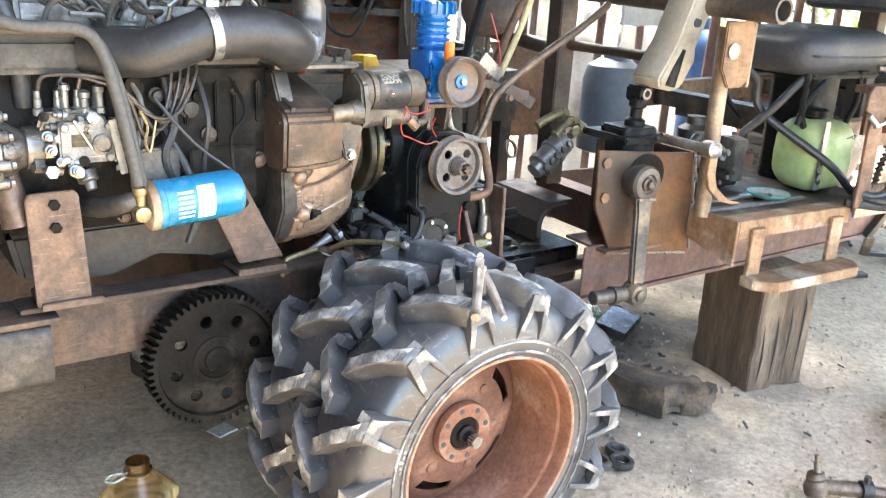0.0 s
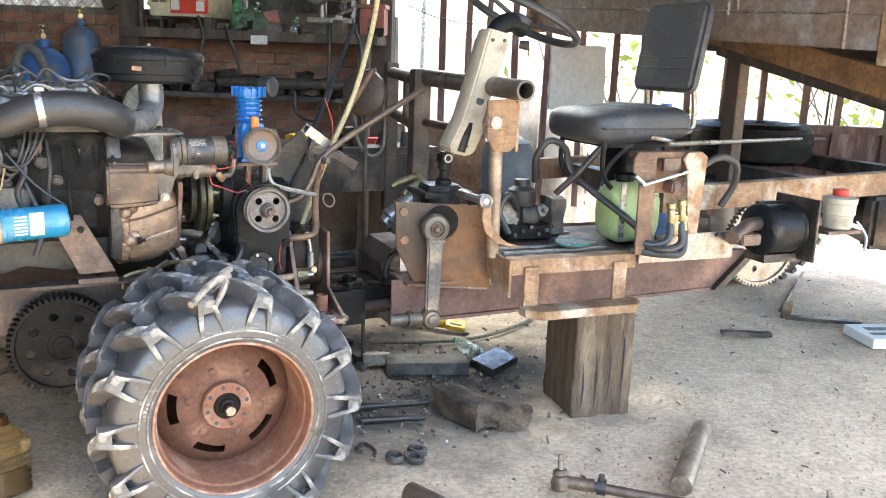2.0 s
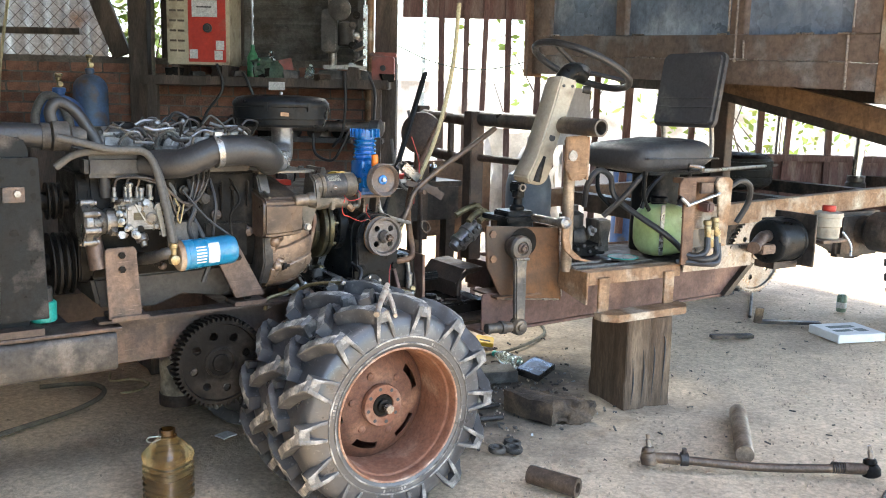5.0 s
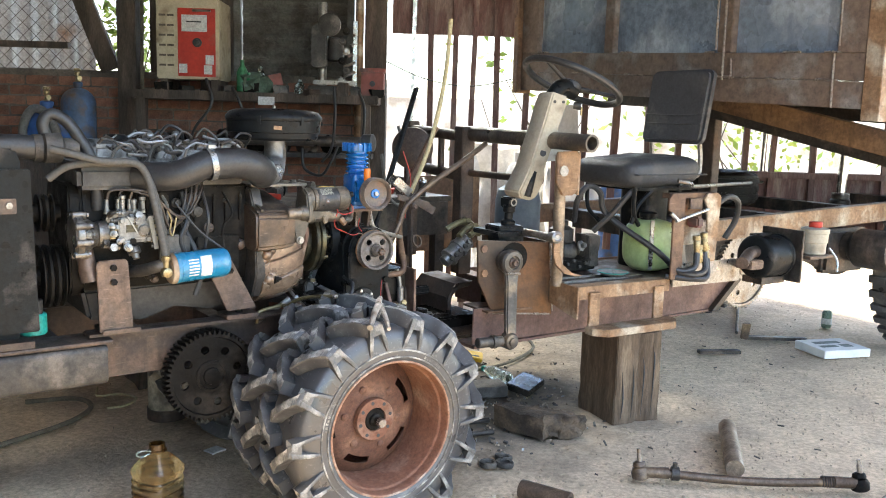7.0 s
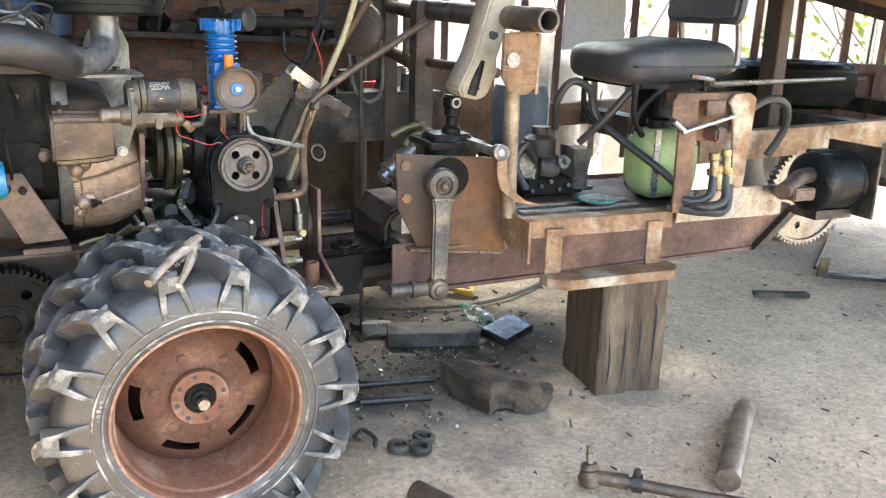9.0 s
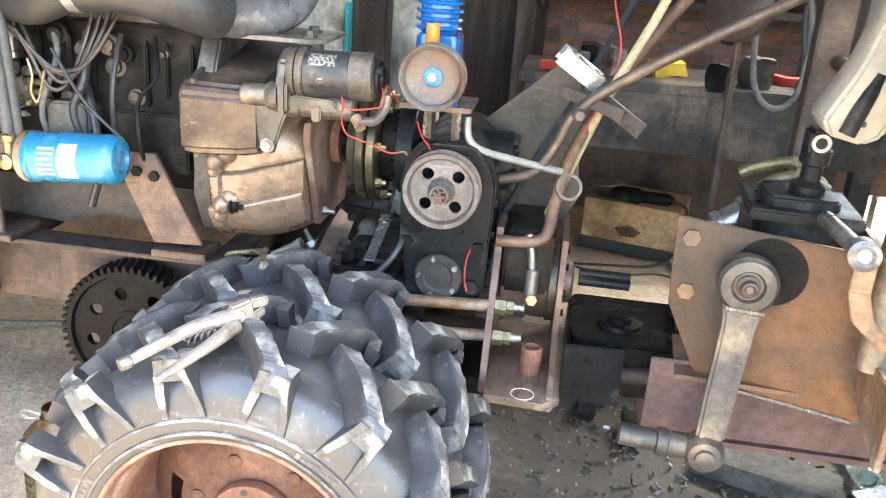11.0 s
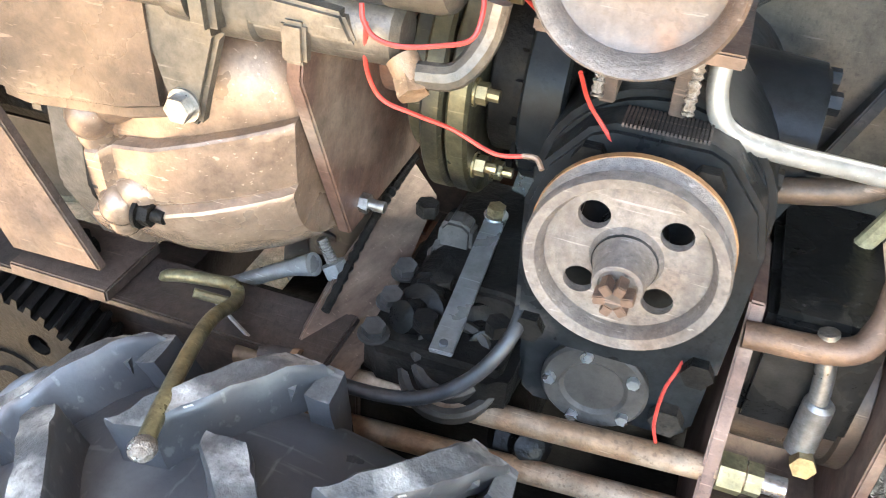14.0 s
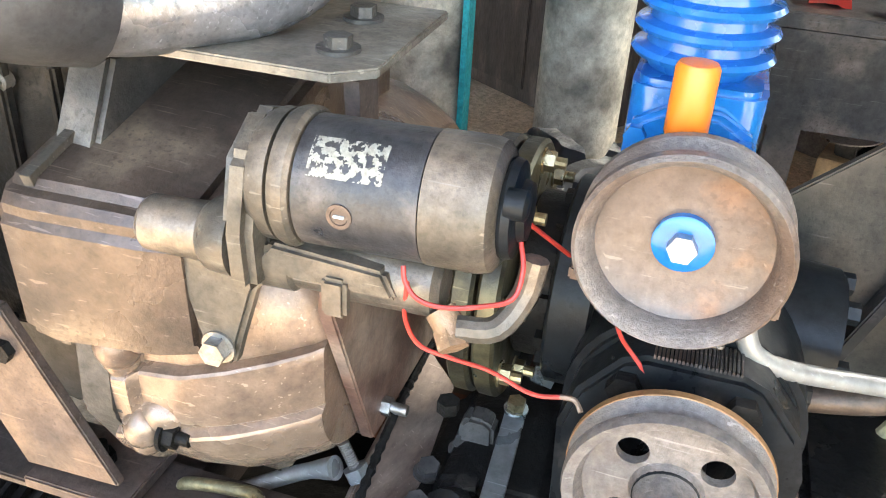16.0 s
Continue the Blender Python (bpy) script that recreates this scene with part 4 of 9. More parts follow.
grid(b, [[Vector(p), Vector(q), Vector(q) + off_, Vector(p) + off_] for p, q in zip(top_, low_)])
part("end_plate", b, "scorch_plate", ch, "scorched brown sloping end plate", bevel=0.0015)
b = B()
prism(b, [(0.488, 0.705), (0.70, 0.703), (0.74, 0.93), (0.62, 0.97), (0.405, 0.935), (0.400, 0.905)], -0.047, -0.033, "yz")
part("bell_plate", b, "plate_brown", ch, "brown upright plate behind the bell housing", bevel=0.002)
b = B()
tube(b, [(-0.033, 0.43, 0.653), (-0.035, 0.55, 0.683), (-0.034, 0.665, 0.697)], lambda t: 0.0048 + 0.0012 * math.sin(t * 120), 8, 18)
part("weld_bead", b, "grease", ch, "black oily weld along the plate")
b = B()
cyl(b, (-0.033, 0.60, 0.865), (-0.015, 0.60, 0.865), 0.05, seg=28)
part("bearing_boss", b, "rim", ch)
b = B()
hexa(b, (-0.033, 0.513, 0.728), (1, 0, 0), 0.010, 0.009)
cyl(b, (-0.03, 0.513, 0.728), (-0.008, 0.513, 0.728), 0.006, seg=12)
part("bolt", b, "steel", ch)
part("axle_case", lathe(B(), (0, 0.20, HUB.z), (0, 1, 0), [(0.05, 0), (0.06, 0.02), (0.06, 0.1), (0.10, 0.16), (0.11, 0.30), (0.10, 0.5), (0.06, 0.56), (0.06, 0.76)], 24), "grease", ch)
part("axle_box", prism(B(), rounded(0.22, 0.16, 0.03, 3, -0.18, 0.40), 0.30, 0.62, "xz"), "grease", ch)

def holed_plate(outer, holes, y0, y1):
    """A plate in the x-z plane with round holes through it: outer (x, z, r) and holes of the same form."""
    b = B()
    loops = []
    for y in (y0, y1):
        edges, mine = [], []
        for x, z, r in [outer] + holes:
            n = 48 if r > 0.03 else 20
            vs = [b.verts.new((x + r * math.cos(2 * math.pi * k / n), y, z + r * math.sin(2 * math.pi * k / n))) for k in range(n)]
            edges += [b.edges.new((vs[k], vs[(k + 1) % n])) for k in range(n)]
            mine.append(vs)
        bmesh.ops.triangle_fill(b, use_beauty=True, use_dissolve=False, edges=edges)
        loops.append(mine)
    for a, c in zip(*loops):
        n = len(a)
        for k in range(n):
            b.faces.new((a[k], a[(k + 1) % n], c[(k + 1) % n], c[k]))
    return b


# large toothed wheel on the near side of the rail
def gear_wheel(name, label, c, r, y0, y1, teeth, mat, skew=0.0, holes=8):
    g = thing(name, label, "gear", (c[0], (y0 + y1) / 2, c[1] - r))
    def outline(turn):
        out = []
        for k in range(teeth):
            for f, rr in ((0.0, r - 0.012), (0.18, r - 0.012), (0.30, r), (0.62, r), (0.76, r - 0.012)):
                a = 2 * math.pi * (k + f) / teeth + turn
                out.append((c[0] + rr * math.cos(a), c[1] + rr * math.sin(a)))
        return out
    b = B()
    inner = r - 0.026
    rings = []
    for y, turn, rad in ((y0 + 0.03, 0, inner), (y0, 0, inner + 0.004), (y0, 0, None), (y1, skew, None), (y1, skew, inner), (y0 + 0.03, 0, inner)):
        rings.append([Vector((p[0], y, p[1])) for p in outline(turn)] if rad is None else [Vector((c[0] + rad * math.cos(2 * math.pi * i / (5 * teeth)), y, c[1] + rad * math.sin(2 * math.pi * i / (5 * teeth)))) for i in range(5 * teeth)])
    grid(b, rings, cap=False)
    rim_ = part("toothed_rim", b, mat, g)
    b = B()
    lathe(b, (c[0], y0 + 0.014, c[1]), (0, -1, 0), [(0.055, 0), (0.055, 0.008), (0.046, 0.010), (0.044, 0.006), (0.030, 0.006), (0.028, 0.012), (0.018, 0.013)], 32)
    part("hub", b, mat, g)
    part("web", holed_plate((c[0], c[1], inner + 0.001), [(c[0] + r * 0.60 * math.cos(2 * math.pi * (k + .3) / holes), c[1] + r * 0.60 * math.sin(2 * math.pi * (k + .3) / holes), 0.0145) for k in range(holes)], y0 + 0.010, y0 + 0.022), mat, g)
    return g


gear_wheel("gear_wheel", "black greasy helical gear wheel with eight round holes", (-0.408, 0.445), 0.158, 0.372, 0.432, 56, "grease", 0.06)
part("gear_shaft", cyl(B(), (-0.408, 0.43, 0.445), (-0.408, 0.47, 0.445), 0.04), "grease", ch)


# ---- engine ----
en = thing("diesel_engine", "greasy black four-cylinder diesel engine on the chassis rails", "engine", (-0.55, 0.6, 0.62))
part("cylinder_block", prism(B(), [(0.46, 0.76), (0.80, 0.76), (0.80, 1.09), (0.46, 1.09), (0.435, 1.0), (0.435, 0.86)], -0.80, -0.24, "yz"), "grease", en, bevel=0.008)
for k in range(9):
    x = -0.70 + k * 0.052 + 0.008 * math.sin(k * 2.3)
    part("rib", box(B(), (x, 0.424, 0.93 + 0.02 * (k % 3)), (x + 0.010, 0.437, 1.06)), "grease", en, bevel=0.003)
part("block_rear_flange", prism(B(), [(0.40, 0.70), (0.86, 0.70), (0.86, 1.06), (0.42, 1.08), (0.375, 1.0), (0.36, 0.78)], -0.255, -0.216, "yz"), "iron_grey", en, bevel=0.005)
part("oil_pan", prism(B(), [(-0.80, 0.76), (-0.78, 0.66), (-0.60, 0.645), (-0.50, 0.68), (-0.36, 0.655), (-0.25, 0.70), (-0.25, 0.77)], 0.47, 0.78, "xz"), "pan_dark", en, "dusty grey pressed-steel oil pan", bevel=0.012)
part("cylinder_head", box(B(), (-0.80, 0.46, 1.09), (-0.26, 0.76, 1.165)), "iron_grey", en, bevel=0.006)
b = B()
prism(b, [(0.50, 1.165), (0.70, 1.165), (0.69, 1.215), (0.66, 1.235), (0.54, 1.235), (0.51, 1.215)], -0.74, -0.26, "yz")
part("rocker_cover", b, "cover_alloy", en, "ribbed grey alloy rocker cover", bevel=0.010)
b = B()
lathe(b, (-0.66, 0.56, 1.235), (0, 0, 1), [(0.034, 0), (0.036, 0.006), (0.036, 0.014), (0.030, 0.018), (0.008, 0.019)], 24)
part("oil_cap", b, "black_paint", en)
part("intake_box", box(B(), (-0.82, 0.38, 1.085), (-0.60, 0.47, 1.155)), "iron_grey", en, bevel=0.014)
b = B()
tube(b, [(-0.64, 0.41, 1.125), (-0.54, 0.335, 1.13), (-0.455, 0.305, 1.165), (-0.41, 0.30, 1.178)], 0.046, 18, 6)
part("intake_elbow", b, "hose_black", en)
b = B()
tube(b, [(-0.445, 0.302, 1.166), (-0.35, 0.305, 1.172), (-0.285, 0.318, 1.160), (-0.240, 0.352, 1.142), (-0.215, 0.40, 1.128)], 0.050, 20, 6)
part("intake_hose", b, "hose_black", en, "thick black rubber intake hose", bevel=0)
b = B()
ring(b, (-0.437, 0.302, 1.169), Vector((0.98, 0.0, 0.14)), [(0.0505, -0.010), (0.053, -0.010), (0.053, 0.010), (0.0505, 0.010)], 32)
clamp = part("hose_clamp", b, "zinc_dull", en, "dull steel hose clamp")
part("clamp_screw", box(B(), (-0.448, 0.285, 1.219), (-0.424, 0.30, 1.23)), "zinc_dull", clamp)
b = B()
tube(b, [(-0.235, 0.375, 1.132), (-0.19, 0.43, 1.120), (-0.13, 0.50, 1.128), (-0.10, 0.545, 1.17), (-0.10, 0.55, 1.25)], 0.039, 18, 6)
part("intake_pipe", b, "worn_pipe", en, "worn steel pipe below the air cleaner")
ac = part("air_cleaner", lathe(B(), (-0.102, 0.55, 1.238), (0, 0, 1), [(0.06, 0), (0.150, 0.004), (0.158, 0.012), (0.160, 0.03), (0.166, 0.032), (0.168, 0.072), (0.171, 0.074), (0.173, 0.082), (0.171, 0.090), (0.160, 0.104), (0.135, 0.112), (0.06, 0.116), (0.012, 0.116)], 56), "black_paint", en, "round black oil-bath air cleaner")
part("wing_nut", lathe(B(), (-0.102, 0.55, 1.354), (0, 0, 1), [(0.007, 0), (0.007, 0.008), (0.003, 0.012)], 12), "steel", ac)
for k in range(3):
    a = -2.3 + k * 0.9
    b = B()
    p = Vector((-0.102 + 0.172 * math.cos(a), 0.55 + 0.172 * math.sin(a), 1.312))
    t_ = Vector((-math.sin(a), math.cos(a), 0))
    bar(b, p - t_ * 0.006, p + t_ * 0.006, 0.004, 0.03)
    part("clip", b, "black_paint", ac)
b = B()
bar(b, (-0.175, 0.3925, 1.288), (-0.148, 0.3855, 1.286), 0.002, 0.013)
part("tape_mark", b, "rust_bright", ac, "brown paper mark")
# support plate of the air cleaner pipe
b = B()
prism(b, [(-0.245, 0.425), (-0.045, 0.425), (-0.018, 0.450), (-0.02, 0.62), (-0.245, 0.62)], 1.082, 1.090, "xy")
sp = part("support_plate", b, "dusty_plate", en, "brown steel support plate", bevel=0.0015)
for p in ((-0.060, 0.475), (-0.075, 0.56)):
    b = B()
    cyl(b, (*p, 1.090), (*p, 1.093), 0.017)
    hexa(b, (*p, 1.093), (0, 0, 1), 0.011, 0.009)
    part("bolt", b, "forged", sp)
for x in (-0.225, -0.036):
    b = B()
    bar(b, (x, 0.46, 1.082), (x, 0.47, 0.98), 0.012, 0.035, (0, 1, 0))
    part("support_leg", b, "bracket", sp)

# bell housing in heat-tinted iron
def belly(x, ry, rzz, drop):
    """One section of the lower casting, swelling outwards below two slanting parting lines."""
    out = []
    z1, z2 = 0.843 + drop - 0.83, 0.783 + drop - 0.83
    def span(a_, b_, m_):
        return [a_ + (b_ - a_) * i / (m_ - 1) for i in range(m_)]
    zs = span(-rzz, z2 - 0.004, 18) + [z2 - 0.0015, z2 + 0.0015] + span(z2 + 0.004, z1 - 0.004, 8) + [z1 - 0.0015, z1 + 0.0015] + span(z1 + 0.004, rzz, 18)
    step = [0.020] * 18 + [0.018, 0.009] + [0.011] * 8 + [0.009, -0.002] + [0.0] * 18
    wid = [ry * max(1 - abs(z / rzz) ** 3.0, 0.0) ** 0.36 for z in zs]
    loop = [(Vector((x, 0.62 - w, 0.830 + z)), k) for z, w, k in zip(zs, wid, step)] + [(Vector((x, 0.62 + w + 0.0005, 0.830 + z)), k) for z, w, k in zip(reversed(zs), reversed(wid), reversed(step))]
    for p, k in loop:
        d = Vector((0, p.y - 0.62, p.z - 0.83)).normalized()
        out.append(p + d * k)
    return out


b = B()
grid(b, [belly(*q) for q in ((-0.226, 0.246, 0.158, -0.022), (-0.206, 0.246, 0.158, -0.020), (-0.200, 0.236, 0.154, -0.018), (-0.16, 0.237, 0.155, -0.012), (-0.12, 0.231, 0.150, 0.0), (-0.085, 0.216, 0.138, 0.008), (-0.058, 0.200, 0.124, 0.014), (-0.050, 0.192, 0.118, 0.016))])
bell = part("bell_housing", b, "copper", en, "heat-tinted tan bell housing with casting lines", bevel=0)
for p, r in (((-0.210, 0.366, 0.852), 0.021), ((-0.200, 0.370, 0.764), 0.020)):
    b = B()
    ball(b, (p[0] - 0.002, p[1] + 0.004, p[2]), r, (0.95, 1.0, 1.05), 16)
    ball(b, (p[0] + 0.012, p[1] + 0.016, p[2] + 0.012), r * 1.1, (1.1, 1.0, 0.9), 16)
    ball(b, (p[0] - 0.008, p[1] + 0.014, p[2] - 0.020), r * 0.9, (0.9, 1.0, 1.2), 14)
    part("bolt_ear", b, "copper", bell)
b = B()
p = (-0.182, 0.372, 0.762)
cyl(b, p, (p[0] + 0.004, p[1], p[2]), 0.015)
hexa(b, (p[0] + 0.004, p[1], p[2]), (1, 0, 0), 0.0115, 0.010)
cyl(b, (p[0] + 0.01, p[1], p[2]), (p[0] + 0.026, p[1], p[2]), 0.006, seg=12)
part("bolt", b, "grease", bell)
b = B()
front_ = [(0.352, 0.868), (0.334, 0.880), (0.330, 0.985), (0.345, 1.005), (0.40, 1.020), (0.60, 1.066), (0.74, 1.05), (0.74, 0.868)]
grid(b, [[Vector((x, 0.54 + (y - 0.54) * k, 0.95 + (z - 0.95) * q)) for y, z in front_] for x, k, q in ((-0.266, 1.02, 1.0), (-0.236, 1.04, 1.02), (-0.150, 1.0, 0.97), (-0.112, 0.95, 0.90))])
part("bell_top", b, "bell_brown", bell, "scorched brown upper casting", bevel=0.008)
b = B()
prism(b, [(0.345, 0.88), (0.345, 0.99), (0.338, 1.012), (0.40, 1.030), (0.60, 1.078), (0.60, 1.060), (0.41, 1.012), (0.35, 0.995), (0.345, 0.86)], -0.2455, -0.236, "yz")
part("joint_edge", b, "olive_iron", bell, bevel=0.003)
# starter motor
AX = Vector((0.996, 0.012, 0.03)).normalized()
S0 = Vector((-0.030, 0.373, 1.036))
def on_axis(prof):
    return lathe(B(), S0, AX, [(r * 0.92, h) for r, h in prof], 48)
st = part("starter_motor", on_axis([(0.03, 0), (0.0475, 0.0005), (0.0475, 0.083), (0.03, 0.0835)]), "starter_black", en, "worn black starter motor with a flaked label")
part("end_tube", on_axis([(0.03, 0.0835), (0.0482, 0.084), (0.0482, 0.117), (0.046, 0.125), (0.040, 0.129), (0.034, 0.1295)]), "olive_iron", st, "dull olive end shell")
part("end_cap", on_axis([(0.034, 0.128), (0.036, 0.132), (0.034, 0.137), (0.022, 0.139), (0.020, 0.144), (0.006, 0.145)]), "black_paint", st)
part("end_post", lathe(B(), (0.103, 0.352, 1.055), (1, 0, 0), [(0.010, 0), (0.010, 0.012), (0.007, 0.014)], 14), "black_paint", st)
part("front_ring", on_axis([(0.035, -0.016), (0.050, -0.015), (0.052, -0.010), (0.052, -0.004), (0.049, -0.001), (0.035, 0.0)]), "olive_iron", st)
part("front_ring", on_axis([(0.030, -0.034), (0.046, -0.033), (0.049, -0.026), (0.049, -0.018), (0.035, -0.017)]), "olive_iron", st)
b = B()
prism(b, [(0.325, 0.965), (0.40, 0.955), (0.425, 1.01), (0.415, 1.065), (0.37, 1.082), (0.335, 1.06), (0.322, 1.01)], -0.078, -0.056, "yz")
nose = part("nose_casting", b, "olive_iron", st, "dull alloy nose casting", bevel=0.006)
part("pinion_case", lathe(B(), (-0.150, 0.346, 0.992), (1, 0.02, 0.03), [(0.010, 0), (0.017, 0.002), (0.020, 0.006), (0.021, 0.05), (0.026, 0.056), (0.028, 0.075)], 28), "olive_iron", nose)
b = B()
prism(b, [(-0.134, 0.995), (-0.124, 0.940), (-0.110, 0.888), (-0.088, 0.882), (-0.080, 0.910), (-0.066, 0.955), (-0.050, 0.972), (-0.050, 1.0)], 0.342, 0.358, "xz")
fl = part("mount_flange", b, "olive_iron", st, bevel=0.004)
b = B()
cyl(b, (-0.098, 0.342, 0.900), (-0.098, 0.340, 0.900), 0.0135, seg=20)
hexa(b, (-0.098, 0.340, 0.900), (0, -1, 0), 0.0105, 0.010)
part("bolt", b, "steel", fl)
b = B()
lathe(b, (-0.090, 0.362, 0.976), (0.996, 0.02, 0.02), [(0.014, 0), (0.023, 0.003), (0.023, 0.050), (0.020, 0.053), (0.020, 0.085), (0.0225, 0.088), (0.0225, 0.150), (0.016, 0.155)], 28)
sol = part("solenoid", b, "olive_iron", st, "dull olive solenoid below the motor")
part("solenoid_web", prism(B(), [(-0.07, 0.975), (0.04, 0.975), (0.03, 0.995), (-0.05, 1.0)], 0.338, 0.36, "xz"), "olive_iron", sol, bevel=0.003)
part("clamp_lug", box(B(), (-0.012, 0.333, 0.955), (0.006, 0.345, 0.985)), "olive_iron", sol, bevel=0.003)
b = B()
cyl(b, (0.066, 0.352, 0.968), (0.078, 0.345, 0.956), 0.011, seg=16)
hexa(b, (0.074, 0.346, 0.958), (0.5, -0.6, -0.6), 0.011, 0.013)
part("terminal", b, "rust_bright", sol)
part("cable_shoe", tube(B(), [(0.080, 0.345, 0.962), (0.105, 0.35, 0.965), (0.118, 0.365, 0.985), (0.122, 0.37, 1.01)], 0.009, 10, 4), "olive_iron", sol)
# flaked paper label and its screw
perp = Vector((0, -1, 0))
up2 = AX.cross(perp).normalized() * -1
def on_starter(s, a, r=0.0479):
    r *= 0.92
    return S0 + AX * s + (perp * math.cos(a) + up2 * math.sin(a)) * r
b = B()
nx_, ny_ = 84, 44
gv = {}
for i in range(nx_):
    for j in range(ny_):
        q = noise.noise(Vector((i * 0.13, j * 0.13, 2.0))) + 0.45 * noise.noise(Vector((i * 0.35, j * 0.35, 5.0))) + 0.25 * noise.noise(Vector((i * 0.8, j * 0.8, 9.0)))
        edge = min(i, nx_ - 1 - i, j, ny_ - 1 - j)
        if q + 0.10 - 0.25 * max(0, 3 - edge) / 3 * noise.noise(Vector((i * .2, j * .2, 11))) > 0.0:
            c = []
            for di, dj in ((0, 0), (1, 0), (1, 1), (0, 1)):
                k = (i + di, j + dj)
                if k not in gv:
                    gv[k] = b.verts.new(on_starter(0.010 + 0.050 * k[0] / nx_, radians(28 + 36 * k[1] / ny_), 0.04785))
                c.append(gv[k])
            b.faces.new(c)
part("flaked_label", b, "old_paper", st, "flaked remains of a pale paper label")
b = B()
p = on_starter(0.034, radians(-2), 0.0474)
lathe(b, p, perp, [(0.0085, 0), (0.0085, 0.001), (0.006, 0.0012), (0.0055, 0.0004), (0.001, 0.0004)], 20)
part("screw", b, "bracket", st)
part("screw_slot", box(B(), (p.x - 0.0035, p.y - 0.0016, p.z - 0.0008), (p.x + 0.0035, p.y - 0.0002, p.z + 0.0008)), "label", st)

# coupling flanges between bell housing and gearbox
cp = thing("shaft_coupling", "bolted olive-brown flange coupling on the drive shaft", "coupling", (0.05, 0.60, 0.75))
part("shaft", cyl(B(), (-0.03, 0.60, 0.865), (0.17, 0.60, 0.865), 0.028), "grease", cp)
for x0, x1, r, mt in ((0.012, 0.034, 0.092, "olive"), (0.036, 0.056, 0.124, "olive"), (0.059, 0.079, 0.124, "olive"), (0.081, 0.114, 0.078, "grease"), (0.114, 0.152, 0.098, "black_paint")):
    part("flange", lathe(B(), (x0, 0.595, 0.865), (1, 0, 0), [(r - .004, 0), (r, 0.003), (r, x1 - x0 - 0.003), (r - .004, x1 - x0)], 56), mt, cp)
for k in range(8):
    a = 2 * math.pi * k / 8 + radians(35)
    p = Vector((0.079, 0.595 + 0.106 * math.cos(a), 0.865 + 0.106 * math.sin(a)))
    b = B()
    cyl(b, p, p + Vector((0.002, 0, 0)), 0.0125, seg=16)
    hexa(b, p + Vector((0.002, 0, 0)), (1, 0, 0), 0.0098, 0.009)
    cyl(b, p + Vector((0.009, 0, 0)), p + Vector((0.021, 0, 0)), 0.0055, seg=10)
    part("nut", b, "brass", cp)
for k in range(14):
    a = 2 * math.pi * k / 14
    b = B()
    m_ = Matrix.Translation((0.0, 0.595, 0.865)) @ Matrix.Rotation(a, 4, "X")
    box(b, (0.106, -0.006, 0.072), (0.126, 0.006, 0.088), m_)
    part("dog_tooth", b, "grease", cp)

# injection pump
ip = part("injection_pump", lathe(B(), (-0.765, 0.405, 0.948), (1, 0, 0), [(0.02, 0), (0.040, 0.002), (0.042, 0.03), (0.034, 0.036), (0.034, 0.075), (0.044, 0.080), (0.044, 0.120), (0.036, 0.126), (0.036, 0.15), (0.022, 0.156), (0.018, 0.17), (0.006, 0.172)], 28), "alu", en, "oily cast-aluminium injection pump", bevel=0)
part("drive_flange", lathe(B(), (-0.840, 0.415, 0.945), (1, 0, 0), [(0.03, 0), (0.062, 0.004), (0.068, 0.012), (0.068, 0.030), (0.055, 0.036), (0.050, 0.052), (0.040, 0.066), (0.036, 0.078)], 36), "alu", ip, bevel=0)
for k in range(8):
    a = 2 * math.pi * k / 8 + 0.25
    p = Vector((-0.838, 0.415 + 0.066 * math.cos(a), 0.945 + 0.066 * math.sin(a)))
    part("flange_ear", lathe(B(), p, (1, 0, 0), [(0.009, 0), (0.012, 0.003), (0.012, 0.040), (0.009, 0.043)], 14), "alu", ip)
    part("bolt", hexa(B(), p + Vector((0.043, 0, 0)), (1, 0, 0), 0.007, 0.007), "steel", ip)
part("governor_case", prism(B(), [(-0.745, 0.985), (-0.62, 0.985), (-0.625, 1.012), (-0.65, 1.020), (-0.735, 1.018)], 0.372, 0.435, "xz"), "alu", ip, bevel=0.006)
part("side_cover", prism(B(), rounded(0.100, 0.078, 0.012, 3, -0.662, 0.962), 0.350, 0.374, "xz"), "cover_alloy", ip, "pale alloy side cover", bevel=0.004)
for x, z in ((-0.702, 0.992), (-0.622, 0.992), (-0.702, 0.932), (-0.622, 0.932)):
    part("cover_screw", lathe(B(), (x, 0.350, z), (0, -1, 0), [(0.008, 0), (0.008, 0.005), (0.006, 0.007), (0.002, 0.007)], 12), "zinc_dull", ip)
part("maker_plate", box(B(), (-0.690, 0.3475, 0.955), (-0.655, 0.3495, 0.978)), "olive", ip, "small olive rating plate")
part("round_plug", lathe(B(), (-0.634, 0.350, 0.958), (0, -1, 0), [(0.020, 0), (0.020, 0.006), (0.014, 0.008), (0.013, 0.004), (0.003, 0.004)], 20), "alu", ip)
for x, h in ((-0.690, 0.055), (-0.655, 0.040), (-0.628, 0.050)):
    part("fuel_union", lathe(B(), (x, 0.385, 1.012), (0, 0, 1), [(0.011, 0), (0.011, 0.010), (0.008, 0.012), (0.008, h - 0.012), (0.011, h - 0.010), (0.011, h), (0.004, h + 0.004)], 12), "zinc_dull", ip)
for z in (0.925, 0.945, 0.965, 0.985):
    part("delivery_valve", lathe(B(), (-0.612, 0.395, z), (1, -0.12, 0.05), [(0.010, 0), (0.010, 0.014), (0.007, 0.016), (0.007, 0.040), (0.009, 0.042), (0.009, 0.052)], 12), "fitting", ip)
